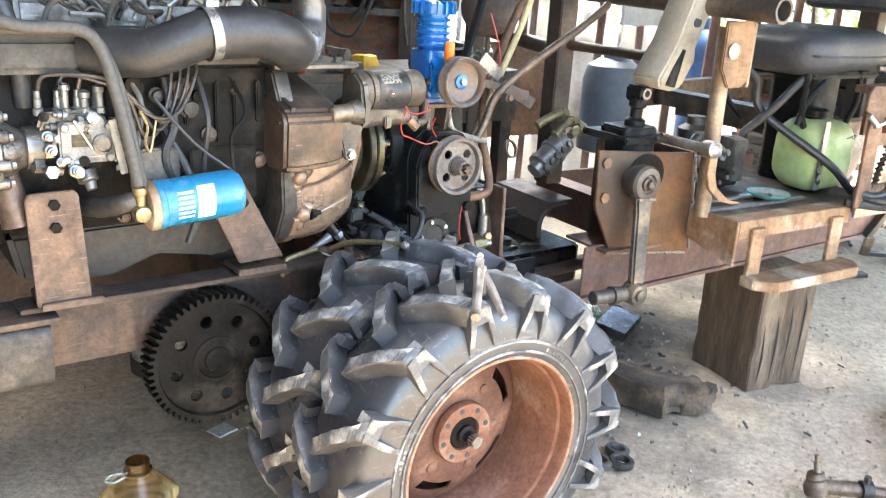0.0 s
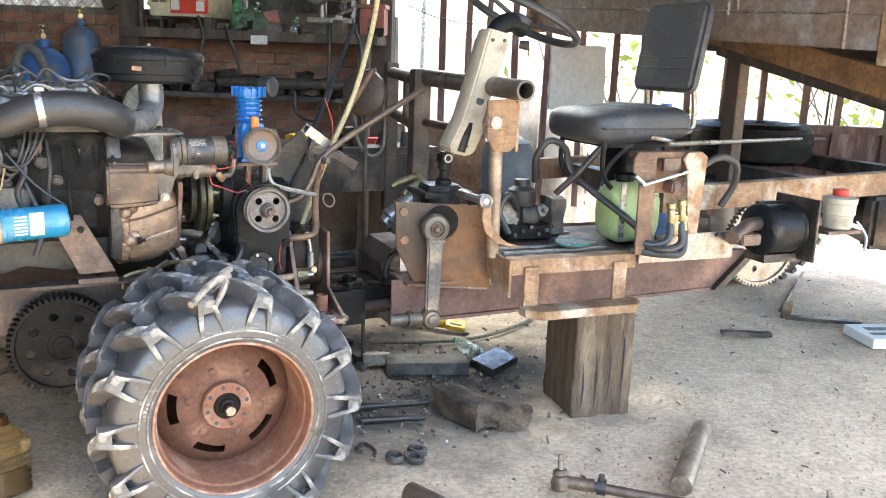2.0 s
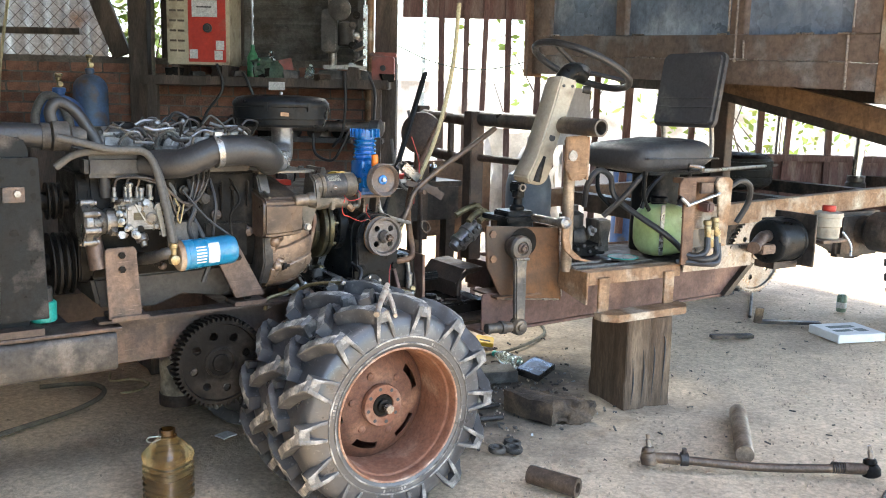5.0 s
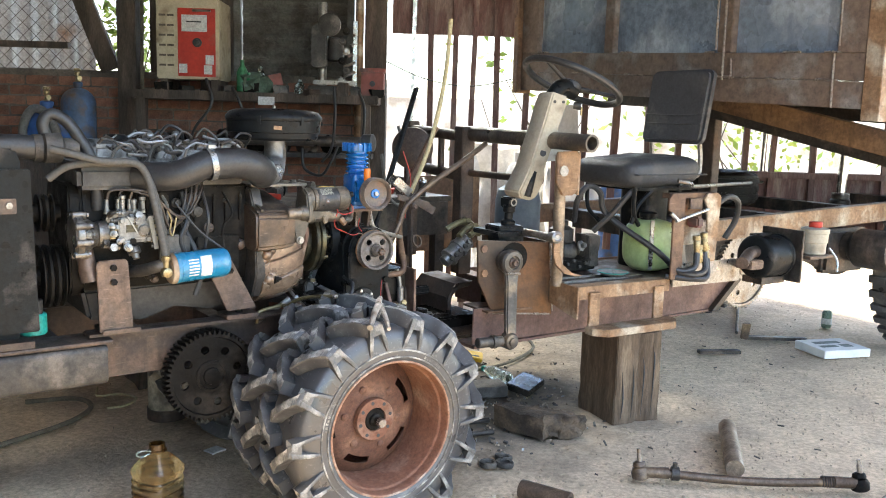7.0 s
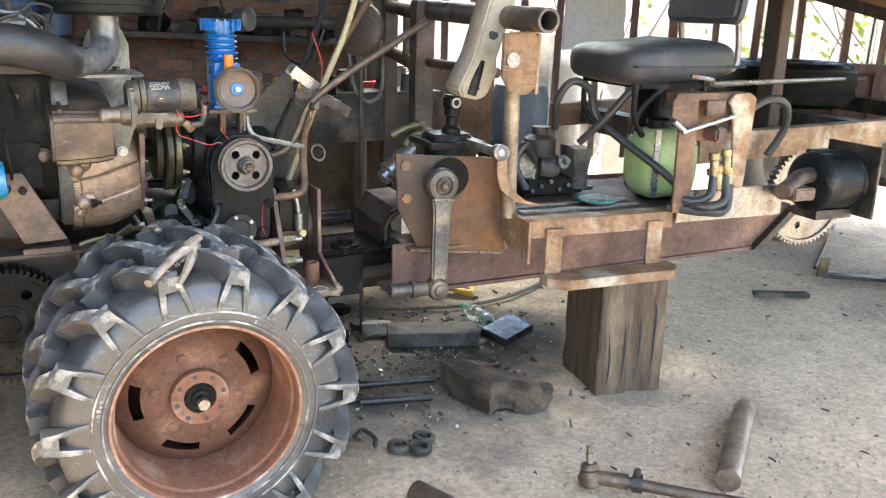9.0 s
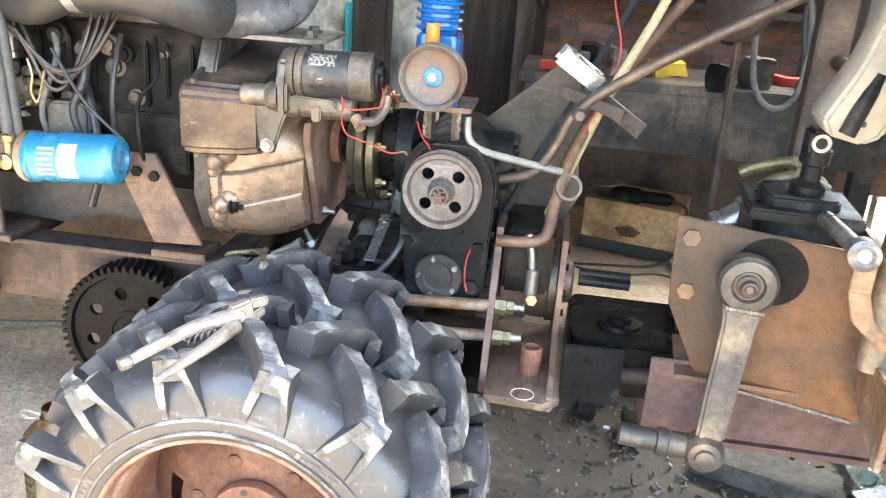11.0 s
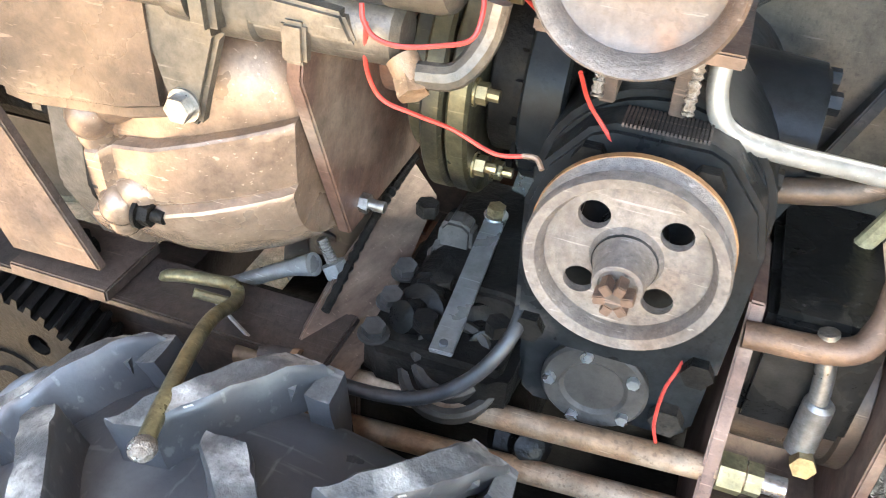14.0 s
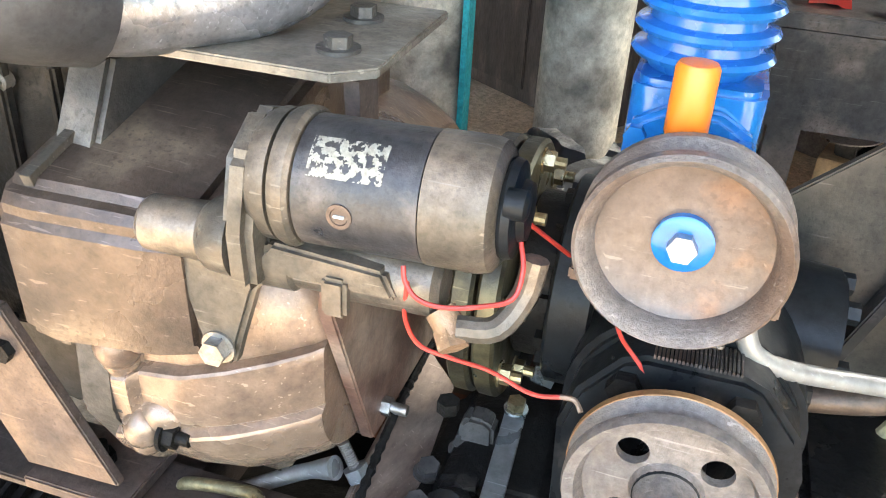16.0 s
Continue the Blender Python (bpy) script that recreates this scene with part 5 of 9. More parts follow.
part("throttle_lever", bar(B(), (-0.618, 0.340, 1.005), (-0.600, 0.338, 0.900), 0.006, 0.014), "zinc_dull", ip, bevel=0.001)
part("lower_pump", lathe(B(), (-0.665, 0.372, 0.905), (0.2, -0.5, -1), [(0.016, 0), (0.020, 0.004), (0.020, 0.022), (0.012, 0.026), (0.010, 0.040)], 16), "alu", ip)
part("lower_case", prism(B(), [(-0.735, 0.905), (-0.63, 0.900), (-0.625, 0.925), (-0.74, 0.930)], 0.372, 0.430, "xz"), "grease", ip, bevel=0.006)
part("side_lever", bar(B(), (-0.685, 0.352, 1.005), (-0.655, 0.350, 0.95), 0.004, 0.014, (0, 1, 0)), "zinc_dull", ip)
random.seed(29)
for k in range(30):
    p = Vector((random.uniform(-0.745, -0.60), random.uniform(0.352, 0.385), random.uniform(0.905, 1.02)))
    r = random.uniform(0.005, 0.013)
    d = random.choice(((0, -1, 0), (0, -1, 0.2), (0.2, -0.3, 1), (1, -0.2, 0), (-1, -0.2, 0.1)))
    b = B()
    if k % 3 == 0:
        hexa(b, p, d, r * 1.15, r * 1.4)
    else:
        lathe(b, p, d, [(r, 0), (r, r * .9), (r * .7, r), (r * .7, r * 2.0), (r * .45, r * 2.1), (r * .45, r * 2.8)], 14)
    part("fitting", b, random.choice(("alu", "steel", "zinc_dull", "grease", "alu", "zinc_dull")), ip)
part("data_plate", box(B(), (-0.735, 0.3615, 0.935), (-0.715, 0.3640, 0.962)), "brass", ip)
for k in range(4):
    x = -0.735 + k * 0.035
    b = B()
    lathe(b, (x, 0.395, 1.010), (0, 0, 1), [(0.010, 0), (0.010, 0.012), (0.0075, 0.014), (0.0075, 0.03), (0.006, 0.032), (0.006, 0.045)], 14)
    part("delivery_valve", b, "zinc_dull", ip)
for k in range(4):
    x = -0.735 + k * 0.035
    b = B()
    tube(b, [(x, 0.395, 1.05), (x + 0.02, 0.385, 1.085), (-0.60 + k * .018, 0.355, 1.07 - k * .02), (-0.55 + k * .02, 0.37, 0.965 + k * .012), (-0.515 + k * .02, 0.385, 0.975 + k * .02), (-0.485 + k * .018, 0.40, 1.05 + k * .01), (-0.475 + k * .018, 0.42, 1.11)], 0.0042, 8, 5)
    part("fuel_pipe", b, "pipe_grey", en)
for k in range(4):
    x = -0.70 + k * 0.12
    b = B()
    tube(b, [(x, 0.50, 1.13), (x + .01, 0.46, 1.20 + .01 * k), (x + .05, 0.44, 1.225), (x + .09, 0.47, 1.18), (x + .11, 0.50, 1.165)], 0.005, 8, 5)
    part("injector_pipe", b, "zinc_dull", en)
random.seed(11)
for k in range(52):
    x, y = random.uniform(-0.74, -0.30), random.uniform(0.42, 0.60)
    l = random.uniform(0.04, 0.10)
    a = random.uniform(-0.7, 0.7)
    z = 1.18 + random.uniform(0, 0.075)
    b = B()
    tube(b, [(x, y, z), (x + l * .4 * math.cos(a), y + l * .4 * math.sin(a), z + random.uniform(-.015, .03)), (x + l * math.cos(a), y + l * math.sin(a), z + random.uniform(-.02, .02)), (x + l * 1.3 * math.cos(a + .5), y + l * 1.2 * math.sin(a + .5), z - 0.03)], random.choice((0.003, 0.004, 0.0055)), 7, 4)
    part("loose_pipe", b, random.choice(("zinc_dull", "pipe_grey", "hose_black", "hose_dusty", "zinc_dull")), en)
for k in range(6):
    x = -0.60 + random.uniform(0, 0.12)
    b = B()
    p = Vector((x, 0.47 + random.uniform(0, .06), 1.20 + random.uniform(0, .03)))
    lathe(b, p, (random.uniform(-.6, .6), -0.5, 0.7), [(0.008, 0), (0.008, .03), (0.012, .032), (0.012, .045), (0.006, .05)], 12)
    part("banjo_fitting", b, "zinc_dull", en)

random.seed(17)
for k in range(22):
    x, z = random.uniform(-0.62, -0.27), random.uniform(0.78, 1.06)
    b = B()
    r = random.uniform(0.008, 0.022)
    lathe(b, (x, 0.437, z), (0, -1, 0), [(r, 0), (r, 0.010), (r * .7, 0.012), (r * .7, 0.024), (r * .3, 0.026)], 12)
    part("block_plug", b, random.choice(("grease", "grease", "iron_grey", "bracket")), en)
for k in range(4):
    x = -0.56 + 0.07 * k
    pts = [(x, 0.42, 1.07)]
    for q in range(3):
        pts.append((x + random.uniform(-.02, .02), 0.40 - random.uniform(0, .03), 1.0 - q * 0.07 + random.uniform(-.02, .02)))
    pts.append((x + random.uniform(-.05, .05), 0.43, 0.80))
    part("block_hose", tube(B(), pts, random.choice((0.004, 0.006, 0.009)), 8, 5), random.choice(("hose_black", "grease", "hose_grey", "hose_black")), en)
part("lift_pump", prism(B(), rounded(0.09, 0.10, 0.02, 3, -0.52, 0.885), 0.38, 0.437, "xz"), "iron_grey", en, bevel=0.006)
part("block_cover", box(B(), (-0.44, 0.421, 0.80), (-0.29, 0.434, 0.92)), "grease", en, bevel=0.004)

# oil filter and its fittings
ax_ = Vector((0.185, 0.006, 0.010)).normalized()
of = part("oil_filter", lathe(B(), (-0.556, 0.312, 0.838), ax_, [(0.047, 0), (0.0495, 0.004), (0.0495, 0.012), (0.048, 0.014), (0.048, 0.158), (0.046, 0.170), (0.040, 0.178), (0.026, 0.181), (0.020, 0.176), (0.008, 0.176)], 40), "filter_blue", en, "bright blue spin-on oil filter")
part("filter_base", lathe(B(), (-0.575, 0.312, 0.837), ax_, [(0.030, 0), (0.046, 0.004), (0.050, 0.010), (0.050, 0.019), (0.046, 0.022)], 32), "rust_bright", of, "tan gasket flange")
def on_filter(s, a, r=0.0487):
    x_, y_, d_ = axes(ax_)
    down, out = Vector((0, 0, 1)), Vector((0, -1, 0))
    return Vector((-0.556, 0.312, 0.838)) + ax_ * s + (out * math.cos(a) + down * math.sin(a)) * r
b = B()
grid(b, [[on_filter(s, radians(a)) for a in range(-38, 49, 6)] for s in (0.075, 0.112)], closed=False, cap=False)
part("filter_label", b, "label", of, "worn white label")
for k in range(6):
    a0 = -30 + k * 12
    b = B()
    grid(b, [[on_filter(s, radians(a), 0.0489) for a in (a0, a0 + 3, a0 + 6)] for s in (0.035, 0.068)], closed=False, cap=False)
    part("print_line", b, "label", of)
b = B()
tube(b, [(-0.575, 0.312, 0.85), (-0.605, 0.305, 0.85), (-0.64, 0.36, 0.83), (-0.66, 0.42, 0.82)], 0.020, 12, 4)
part("filter_head", b, "iron_grey", en)
b = B()
lathe(b, (-0.588, 0.288, 0.818), (0, 0, 1), [(0.012, 0), (0.016, 0.004), (0.016, 0.026), (0.011, 0.030), (0.011, 0.05), (0.014, 0.052), (0.014, 0.064), (0.009, 0.068)], 18)
part("brass_union", b, "brass", en, "dirty brass pipe union", bevel=0)
b = B()
lathe(b, (-0.588, 0.30, 0.832), (0, -1, 0), [(0.015, 0), (0.015, 0.03), (0.010, 0.032), (0.005, 0.033)], 18)
part("brass_union", b, "brass", en)
for pts in ([(-0.90, 0.36, 1.212), (-0.84, 0.345, 1.197), (-0.76, 0.33, 1.176), (-0.67, 0.325, 1.172), (-0.632, 0.32, 1.13), (-0.605, 0.305, 1.0), (-0.588, 0.29, 0.88)],
            [(-0.90, 0.40, 1.12), (-0.855, 0.385, 1.155), (-0.80, 0.37, 1.168), (-0.70, 0.355, 1.168), (-0.645, 0.345, 1.16), (-0.612, 0.33, 1.09), (-0.592, 0.315, 0.98), (-0.578, 0.305, 0.87)]):
    b = B()
    tube(b, pts, 0.0115, 12, 6)
    part("oil_hose", b, "hose_dusty", en, "dusty dark oil hose")
b = B()
tube(b, [(-0.50, 0.42, 0.98), (-0.46, 0.38, 0.88), (-0.45, 0.36, 0.80), (-0.47, 0.36, 0.735)], 0.009, 10, 5)
part("breather_hose", b, "hose_black", en)
b = B()
tube(b, [(-0.53, 0.36, 1.04), (-0.46, 0.34, 0.95), (-0.38, 0.33, 0.885)], 0.0035, 7, 3)
part("cable", b, "hose_black", en)
b = B()
tube(b, [(-0.565, 0.335, 1.02), (-0.555, 0.33, 0.99), (-0.56, 0.33, 0.96), (-0.55, 0.335, 0.94), (-0.535, 0.34, 1.0)], 0.003, 6, 4)
part("spring_wire", b, "brass", en)

# front end: pulleys, timing cover, cooling
part("timing_cover", prism(B(), rounded(0.30, 0.36, 0.05, 4, 0.60, 0.92), -0.835, -0.80, "yz"), "grease", en, bevel=0.006)
def vee_pulley(name, x0, c, r, grooves, mt):
    prof = [(r * .4, 0)]
    h = 0.0
    for k in range(grooves):
        prof += [(r, h), (r, h + .004), (r - .014, h + .011), (r, h + .018), (r, h + .022)]
        h += .022
    return part(name, lathe(B(), (x0, *c), (1, 0, 0), prof + [(r * .4, h)], 40), mt, en)
vee_pulley("crank_pulley", -0.905, (0.56, 0.80), 0.100, 3, "grease")
vee_pulley("pump_pulley", -0.90, (0.58, 1.00), 0.060, 2, "grease")
part("pulley_hub", cyl(B(), (-0.93, 0.56, 0.80), (-0.80, 0.56, 0.80), 0.035), "grease", en)
part("pump_hub", cyl(B(), (-0.95, 0.58, 1.0), (-0.80, 0.58, 1.0), 0.030), "grease", en)
b = B()
tube(b, [(-0.80, 0.43, 0.96), (-0.797, 0.415, 0.88), (-0.785, 0.405, 0.80)], lambda t: 0.022 + 0.008 * t, 14, 4)
part("water_elbow", b, "bracket", en, "rusty water pipe stub")
b = B()
tube(b, [(-1.45, 0.45, 1.20), (-1.2, 0.45, 1.21), (-1.0, 0.455, 1.215), (-0.905, 0.46, 1.21)], 0.036, 18, 3)
part("water_hose", b, "hose_black", en)
b = B()
ring(b, (-0.915, 0.46, 1.21), (1, 0, 0), [(0.036, -.012), (0.041, -.012), (0.041, .012), (0.036, .012)], 24)
part("hose_clamp", b, "iron_grey", en)
b = B()
lathe(b, (-0.90, 0.46, 1.21), (1, 0, 0), [(0.038, 0), (0.046, 0.004), (0.046, 0.05), (0.03, 0.06), (0.03, 0.10)], 22)
part("thermostat", b, "iron_grey", en)
b = B()
tube(b, [(-0.885, 0.47, 1.235), (-0.895, 0.47, 1.285), (-0.87, 0.47, 1.312), (-0.83, 0.46, 1.292), (-0.795, 0.45, 1.24), (-0.77, 0.44, 1.19), (-0.755, 0.435, 1.10), (-0.75, 0.44, 1.02)], 0.018, 12, 6)
part("bypass_hose", b, "hose_black", en)
for k in range(2):
    x = -0.765 + k * 0.345
    q = 0.10 if k else 0.0
    pts = [(-0.778, 0.858), (-0.770, 0.868), (-0.690, 0.870), (-0.682, 0.860), (-0.670, 0.642), (-0.772, 0.642)] if not k else [(-0.434, 0.846), (-0.340, 0.850), (-0.246, 0.668), (-0.350, 0.664)]
    b = B()
    prism(b, pts, 0.362 + 0.016 * k, 0.374 + 0.016 * k, "xz")
    br = part("engine_bracket", b, "bracket", en, "scorched flat steel engine bracket", bevel=0.002)
    x0 = -0.765 if not k else -0.355
    foot = part("foot_plate", box(B(), (x0, 0.352 + 0.02 * k, 0.635), (x0 + 0.115, 0.462, 0.650)), "bracket", br, bevel=0.002)
    for p in ((x0 + 0.06, 0.395 + 0.022 * k, 0.650),):
        b = B()
        hexa(b, p, (0, 0, 1), 0.013, 0.011)
        cyl(b, p, (p[0], p[1], p[2] + 0.025), 0.007, seg=12)
        part("bolt", b, "grease", foot)
    for p in (((-0.728, 0.362, 0.845), (-0.728, 0.362, 0.80)) if not k else ((-0.378, 0.378, 0.812), (-0.342, 0.378, 0.805))):
        b = B()
        hexa(b, p, (0, -1, 0), 0.011, 0.009)
        part("bolt", b, "grease", br)

rd = thing("radiator", "black radiator in a steel frame at the front", "radiator", (-1.06, 0.66, 0.60))
part("core", box(B(), (-1.10, 0.42, 0.70), (-1.02, 0.92, 1.13)), "grease", rd)
part("side_channel", prism(B(), [(-1.075, 0.66), (-0.938, 0.66), (-0.948, 1.150), (-1.06, 1.150)], 0.395, 0.42, "xz"), "black_paint", rd, bevel=0.003)
part("far_channel", box(B(), (-1.075, 0.92, 0.66), (-0.97, 0.945, 1.145)), "black_paint", rd)
part("top_tank", prism(B(), [(-1.10, 1.13), (-0.972, 1.13), (-0.970, 1.17), (-0.985, 1.21), (-1.04, 1.228), (-1.10, 1.21)], 0.41, 0.93, "xz"), "black_paint", rd, "glossy blue-black top tank", bevel=0.01)
part("bottom_tank", box(B(), (-1.10, 0.42, 0.64), (-0.99, 0.92, 0.70)), "black_paint", rd)
part("frame_plate", box(B(), (-1.30, 0.35, 0.615), (-1.085, 0.365, 1.17)), "radiator_blue", rd, bevel=0.003)
b = B()
box(b, (-1.05, 0.386, 1.02), (-0.99, 0.396, 1.065))
cl = part("lug_plate", b, "bracket", rd, bevel=0.002)
part("bolt", hexa(B(), (-1.01, 0.386, 1.045), (0, -1, 0), 0.010, 0.008), "steel", cl)
part("base_rail", box(B(), (-1.12, 0.36, 0.619), (-0.96, 0.95, 0.64)), "brown_dark", rd)
tc_ = thing("oil_can", "small teal plastic container on the frame", "container", (-0.93, 0.47, 0.635))
part("body", lathe(B(), (-0.945, 0.46, 0.64), (0, 0, 1), [(0.036, 0), (0.040, 0.004), (0.040, 0.06), (0.036, 0.064)], 24), "teal", tc_)
part("cap", lathe(B(), (-0.945, 0.46, 0.704), (0, 0, 1), [(0.030, 0), (0.030, 0.04), (0.026, 0.044)], 24), "iron_grey", tc_)

# ---- gearbox with its two pulleys ----
gb = thing("transfer_gearbox", "black bolted transfer gearbox behind the front wheel", "gearbox", (0.235, 0.58, 0.58))
b = B()
poly = [(0.155, 0.60), (0.170, 0.585), (0.308, 0.585), (0.322, 0.60)] + [(0.236 + 0.095 * math.cos(radians(a)), 0.836 + 0.094 * math.sin(radians(a))) for a in range(0, 181, 10)]
prism(b, poly, 0.462, 0.74, "xz")
part("case", b, "black_paint", gb, bevel=0.006)
b = B()
arch = [(0.150, 0.705), (0.160, 0.695), (0.314, 0.695), (0.324, 0.705), (0.328, 0.835), (0.318, 0.872), (0.288, 0.908), (0.272, 0.915), (0.202, 0.915), (0.184, 0.908), (0.155, 0.872), (0.144, 0.835)]
prism(b, arch, 0.424, 0.464, "xz")
part("front_cover", b, "black_paint", gb, "arched black front cover", bevel=0.005)
b = B()
for k in range(22):
    x = 0.206 + 0.0029 * k
    box(b, (x, 0.428, 0.914), (x + 0.0017, 0.458, 0.9172))
tagged(part("knurled_strip", b, "bracket", gb, "rough brown strip along the arch"), kind="stuff")
for p in ((0.190, 0.888), (0.274, 0.889), (0.165, 0.715), (0.308, 0.715)):
    b = B()
    hexa(b, (p[0], 0.424, p[1]), (0, -1, 0), 0.0135, 0.011)
    part("bolt", b, "grease", gb)
for x, z in ((0.327, 0.66), (0.329, 0.72), (0.331, 0.79), (0.326, 0.86)):
    part("side_bolt", hexa(B(), (x - 0.006, 0.50, z), (1, 0, 0), 0.009, 0.010), "grease", gb)
b = B()
cyl(b, (0.236, 0.60, 0.855), (0.352, 0.60, 0.855), 0.068, 0.062, 36)
part("side_boss", b, "black_paint", gb, bevel=0.004)
for k in range(6):
    a = 2 * math.pi * k / 6
    b = B()
    hexa(b, (0.352, 0.60 + 0.05 * math.cos(a), 0.855 + 0.05 * math.sin(a)), (1, 0, 0), 0.010, 0.010)
    part("bolt", b, "black_paint", gb)
b = B()
lathe(b, (0.228, 0.463, 0.632), (0, -1, 0), [(0.050, 0), (0.050, 0.008), (0.047, 0.011), (0.032, 0.011), (0.028, 0.008), (0.004, 0.008)], 36)
cv = part("round_cover", b, "pan_dark", gb, "round black inspection cover", bevel=0)
for k in range(5):
    a = 2 * math.pi * k / 5 + 0.6
    b = B()
    hexa(b, (0.228 + 0.041 * math.cos(a), 0.452, 0.632 + 0.041 * math.sin(a)), (0, -1, 0), 0.006, 0.006)
    part("bolt", b, "zinc", cv)
b = B()
lathe(b, (0.236, 0.463, 0.722), (0, -1, 0), [(0.044, 0), (0.044, 0.003), (0.030, 0.003), (0.028, 0.001), (0.004, 0.001)], 32)
part("upper_cover", b, "black_paint", gb)
b = B()
hexa(b, (0.298, 0.462, 0.618), (0, -1, 0), 0.016, 0.014)
part("drain_plug", b, "grease", gb)
part("shaft_nose", lathe(B(), (0.233, 0.44, 0.839), (0, -1, 0), [(0.045, 0), (0.042, 0.02), (0.026, 0.03), (0.024, 0.07)], 28), "black_paint", gb)
b = B()
ring(b, (0.233, 0.031, 0.839), (0, 1, 0), [(0.0725, .332), (0.074, .336), (0.074, .342), (0.065, .351), (0.074, .360), (0.074, .366), (0.070, .370), (0.062, .366), (0.060, .352), (0.060, .344), (0.0645, .334)], 64)
pl = part("lower_pulley", b, "pulley", gb, "worn grey pulley with four round holes", bevel=0)
part("rear_flange", ring(B(), (0.233, 0.031, 0.839), (0, 1, 0), [(0.068, .357), (0.0748, .3605), (0.0748, .3665), (0.068, .371)], 64), "rust_orange", pl, "orange-rusted rear flange", bevel=0)
b = holed_plate((0.233, 0.839, 0.0625), [(0.233 + 0.0415 * math.cos(a), 0.839 + 0.0415 * math.sin(a), 0.0118) for a in (0.75, 2.32, 3.89, 5.46)], 0.377, 0.385)
part("web", b, "pulley", pl)
b = B()
lathe(b, (0.233, 0.379, 0.839), (0, -1, 0), [(0.028, 0), (0.0225, 0.010), (0.0195, 0.022), (0.0185, 0.034), (0.0175, 0.037), (0.014, 0.037), (0.013, 0.034)], 32)
part("pulley_hub", b, "pulley", pl)
for k in range(6):
    a = 2 * math.pi * k / 6 + 0.2
    b = B()
    p = Vector((0.233 + 0.0095 * math.cos(a), 0.335, 0.839 + 0.0095 * math.sin(a)))
    m_ = Matrix.Translation(p) @ Matrix.Rotation(-a, 4, "Y")
    box(b, (-0.0042, -0.010, -0.0035), (0.0042, 0.004, 0.0035), m_)
    part("castle_tooth", b, "rust", pl, bevel=0.0008)
part("shaft_end", cyl(B(), (0.233, 0.337, 0.839), (0.233, 0.326, 0.839), 0.0075, seg=16), "bracket", pl)

# compressor on a bracket over the gearbox
co = thing("air_compressor", "bright blue small piston air compressor with a rusty pulley", "compressor", (0.21, 0.42, 0.93))
for x in (0.190, 0.241):
    b = B()
    bar(b, (x, 0.47, 0.925), (x, 0.46, 0.985), 0.012, 0.05, (0, 1, 0))
    part("bracket_leg", b, "bracket", co, bevel=0.001)
    b = B()
    tube(b, [(x + (-0.007 if x < 0.2 else 0.007), 0.441 + 0.001 * math.sin(k), 0.926 + 0.0021 * k) for k in range(27)], lambda t: 0.0042 + 0.0011 * math.sin(t * 60), 8, 1, False)
    part("weld_bead", b, "weld", co, "bright weld bead")
part("bracket_plate", box(B(), (0.140, 0.395, 0.985), (0.275, 0.53, 0.995)), "bracket", co, bevel=0.0015)
b = B()
prism(b, rounded(0.092, 0.10, 0.012, 3, 0.199, 0.462), 0.995, 1.005, "xy")
grid_ = part("crankcase_foot", b, "comp_blue", co)
b = B()
prism(b, rounded(0.082, 0.090, 0.016, 4, 0.199, 0.464), 1.004, 1.120, "xy")
cc = part("crankcase", b, "comp_blue", co, bevel=0.004)
b = B()
prism(b, [(0.160, 1.02), (0.238, 1.02), (0.238, 1.095), (0.215, 1.108), (0.183, 1.108), (0.160, 1.095)], 0.407, 0.421, "xz")
part("front_cover", b, "comp_blue", cc, bevel=0.004)
for p in ((0.167, 1.090), (0.231, 1.090), (0.167, 1.028), (0.231, 1.028)):
    part("bolt", hexa(B(), (p[0], 0.407, p[1]), (0, -1, 0), 0.007, 0.007), "comp_blue", cc)
prof = [(0.036, 0)]
for k in range(5):
    z = 0.006 + k * 0.0155
    prof += [(0.040, z), (0.0475, z + 0.002), (0.050, z + 0.005), (0.0475, z + 0.008), (0.040, z + 0.010)]
prof += [(0.040, 0.080), (0.044, 0.082), (0.044, 0.086)]
part("finned_cylinder", lathe(B(), (0.196, 0.462, 1.120), (0, 0, 1), [(r * 0.9, h) for r, h in prof], 40), "comp_blue", co)
hd = part("cylinder_head", lathe(B(), (0.196, 0.462, 1.206), (0, 0, 1), [(0.044, 0), (0.046, 0.003), (0.046, 0.026), (0.03, 0.030), (0.005, 0.030)], 36), "comp_blue", co)
for k in range(16):
    a = 2 * math.pi * k / 16
    b = B()
    d = Vector((math.cos(a), math.sin(a), 0))
    bar(b, Vector((0.196, 0.462, 1.222)) + d * 0.030, Vector((0.196, 0.462, 1.222)) + d * 0.056, 0.0045, 0.030)
    part("head_fin", b, "comp_blue", hd)
b = B()
lathe(b, (0.196, 0.385, 1.096), (0.0, 0.02, 1), [(0.010, 0), (0.011, 0.004), (0.0125, 0.008), (0.0125, 0.046), (0.011, 0.049), (0.003, 0.050)], 20)
part("breather_cap", b, "orange", co, "orange plastic breather cap")
part("breather_elbow", tube(B(), [(0.196, 0.42, 1.078), (0.196, 0.398, 1.081), (0.196, 0.385, 1.098)], 0.007, 10, 4), "comp_blue", co)
b = B()
ring(b, (0.207, 0.012, 1.055), (0, 1, 0), [(0.0575, .312), (0.060, .315), (0.060, .322), (0.052, .332), (0.060, .342), (0.060, .348), (0.055, .350), (0.049, .344), (0.049, .326), (0.053, .316)], 56)
pu = part("upper_pulley", b, "pulley", co, "rusty grooved compressor pulley", bevel=0)
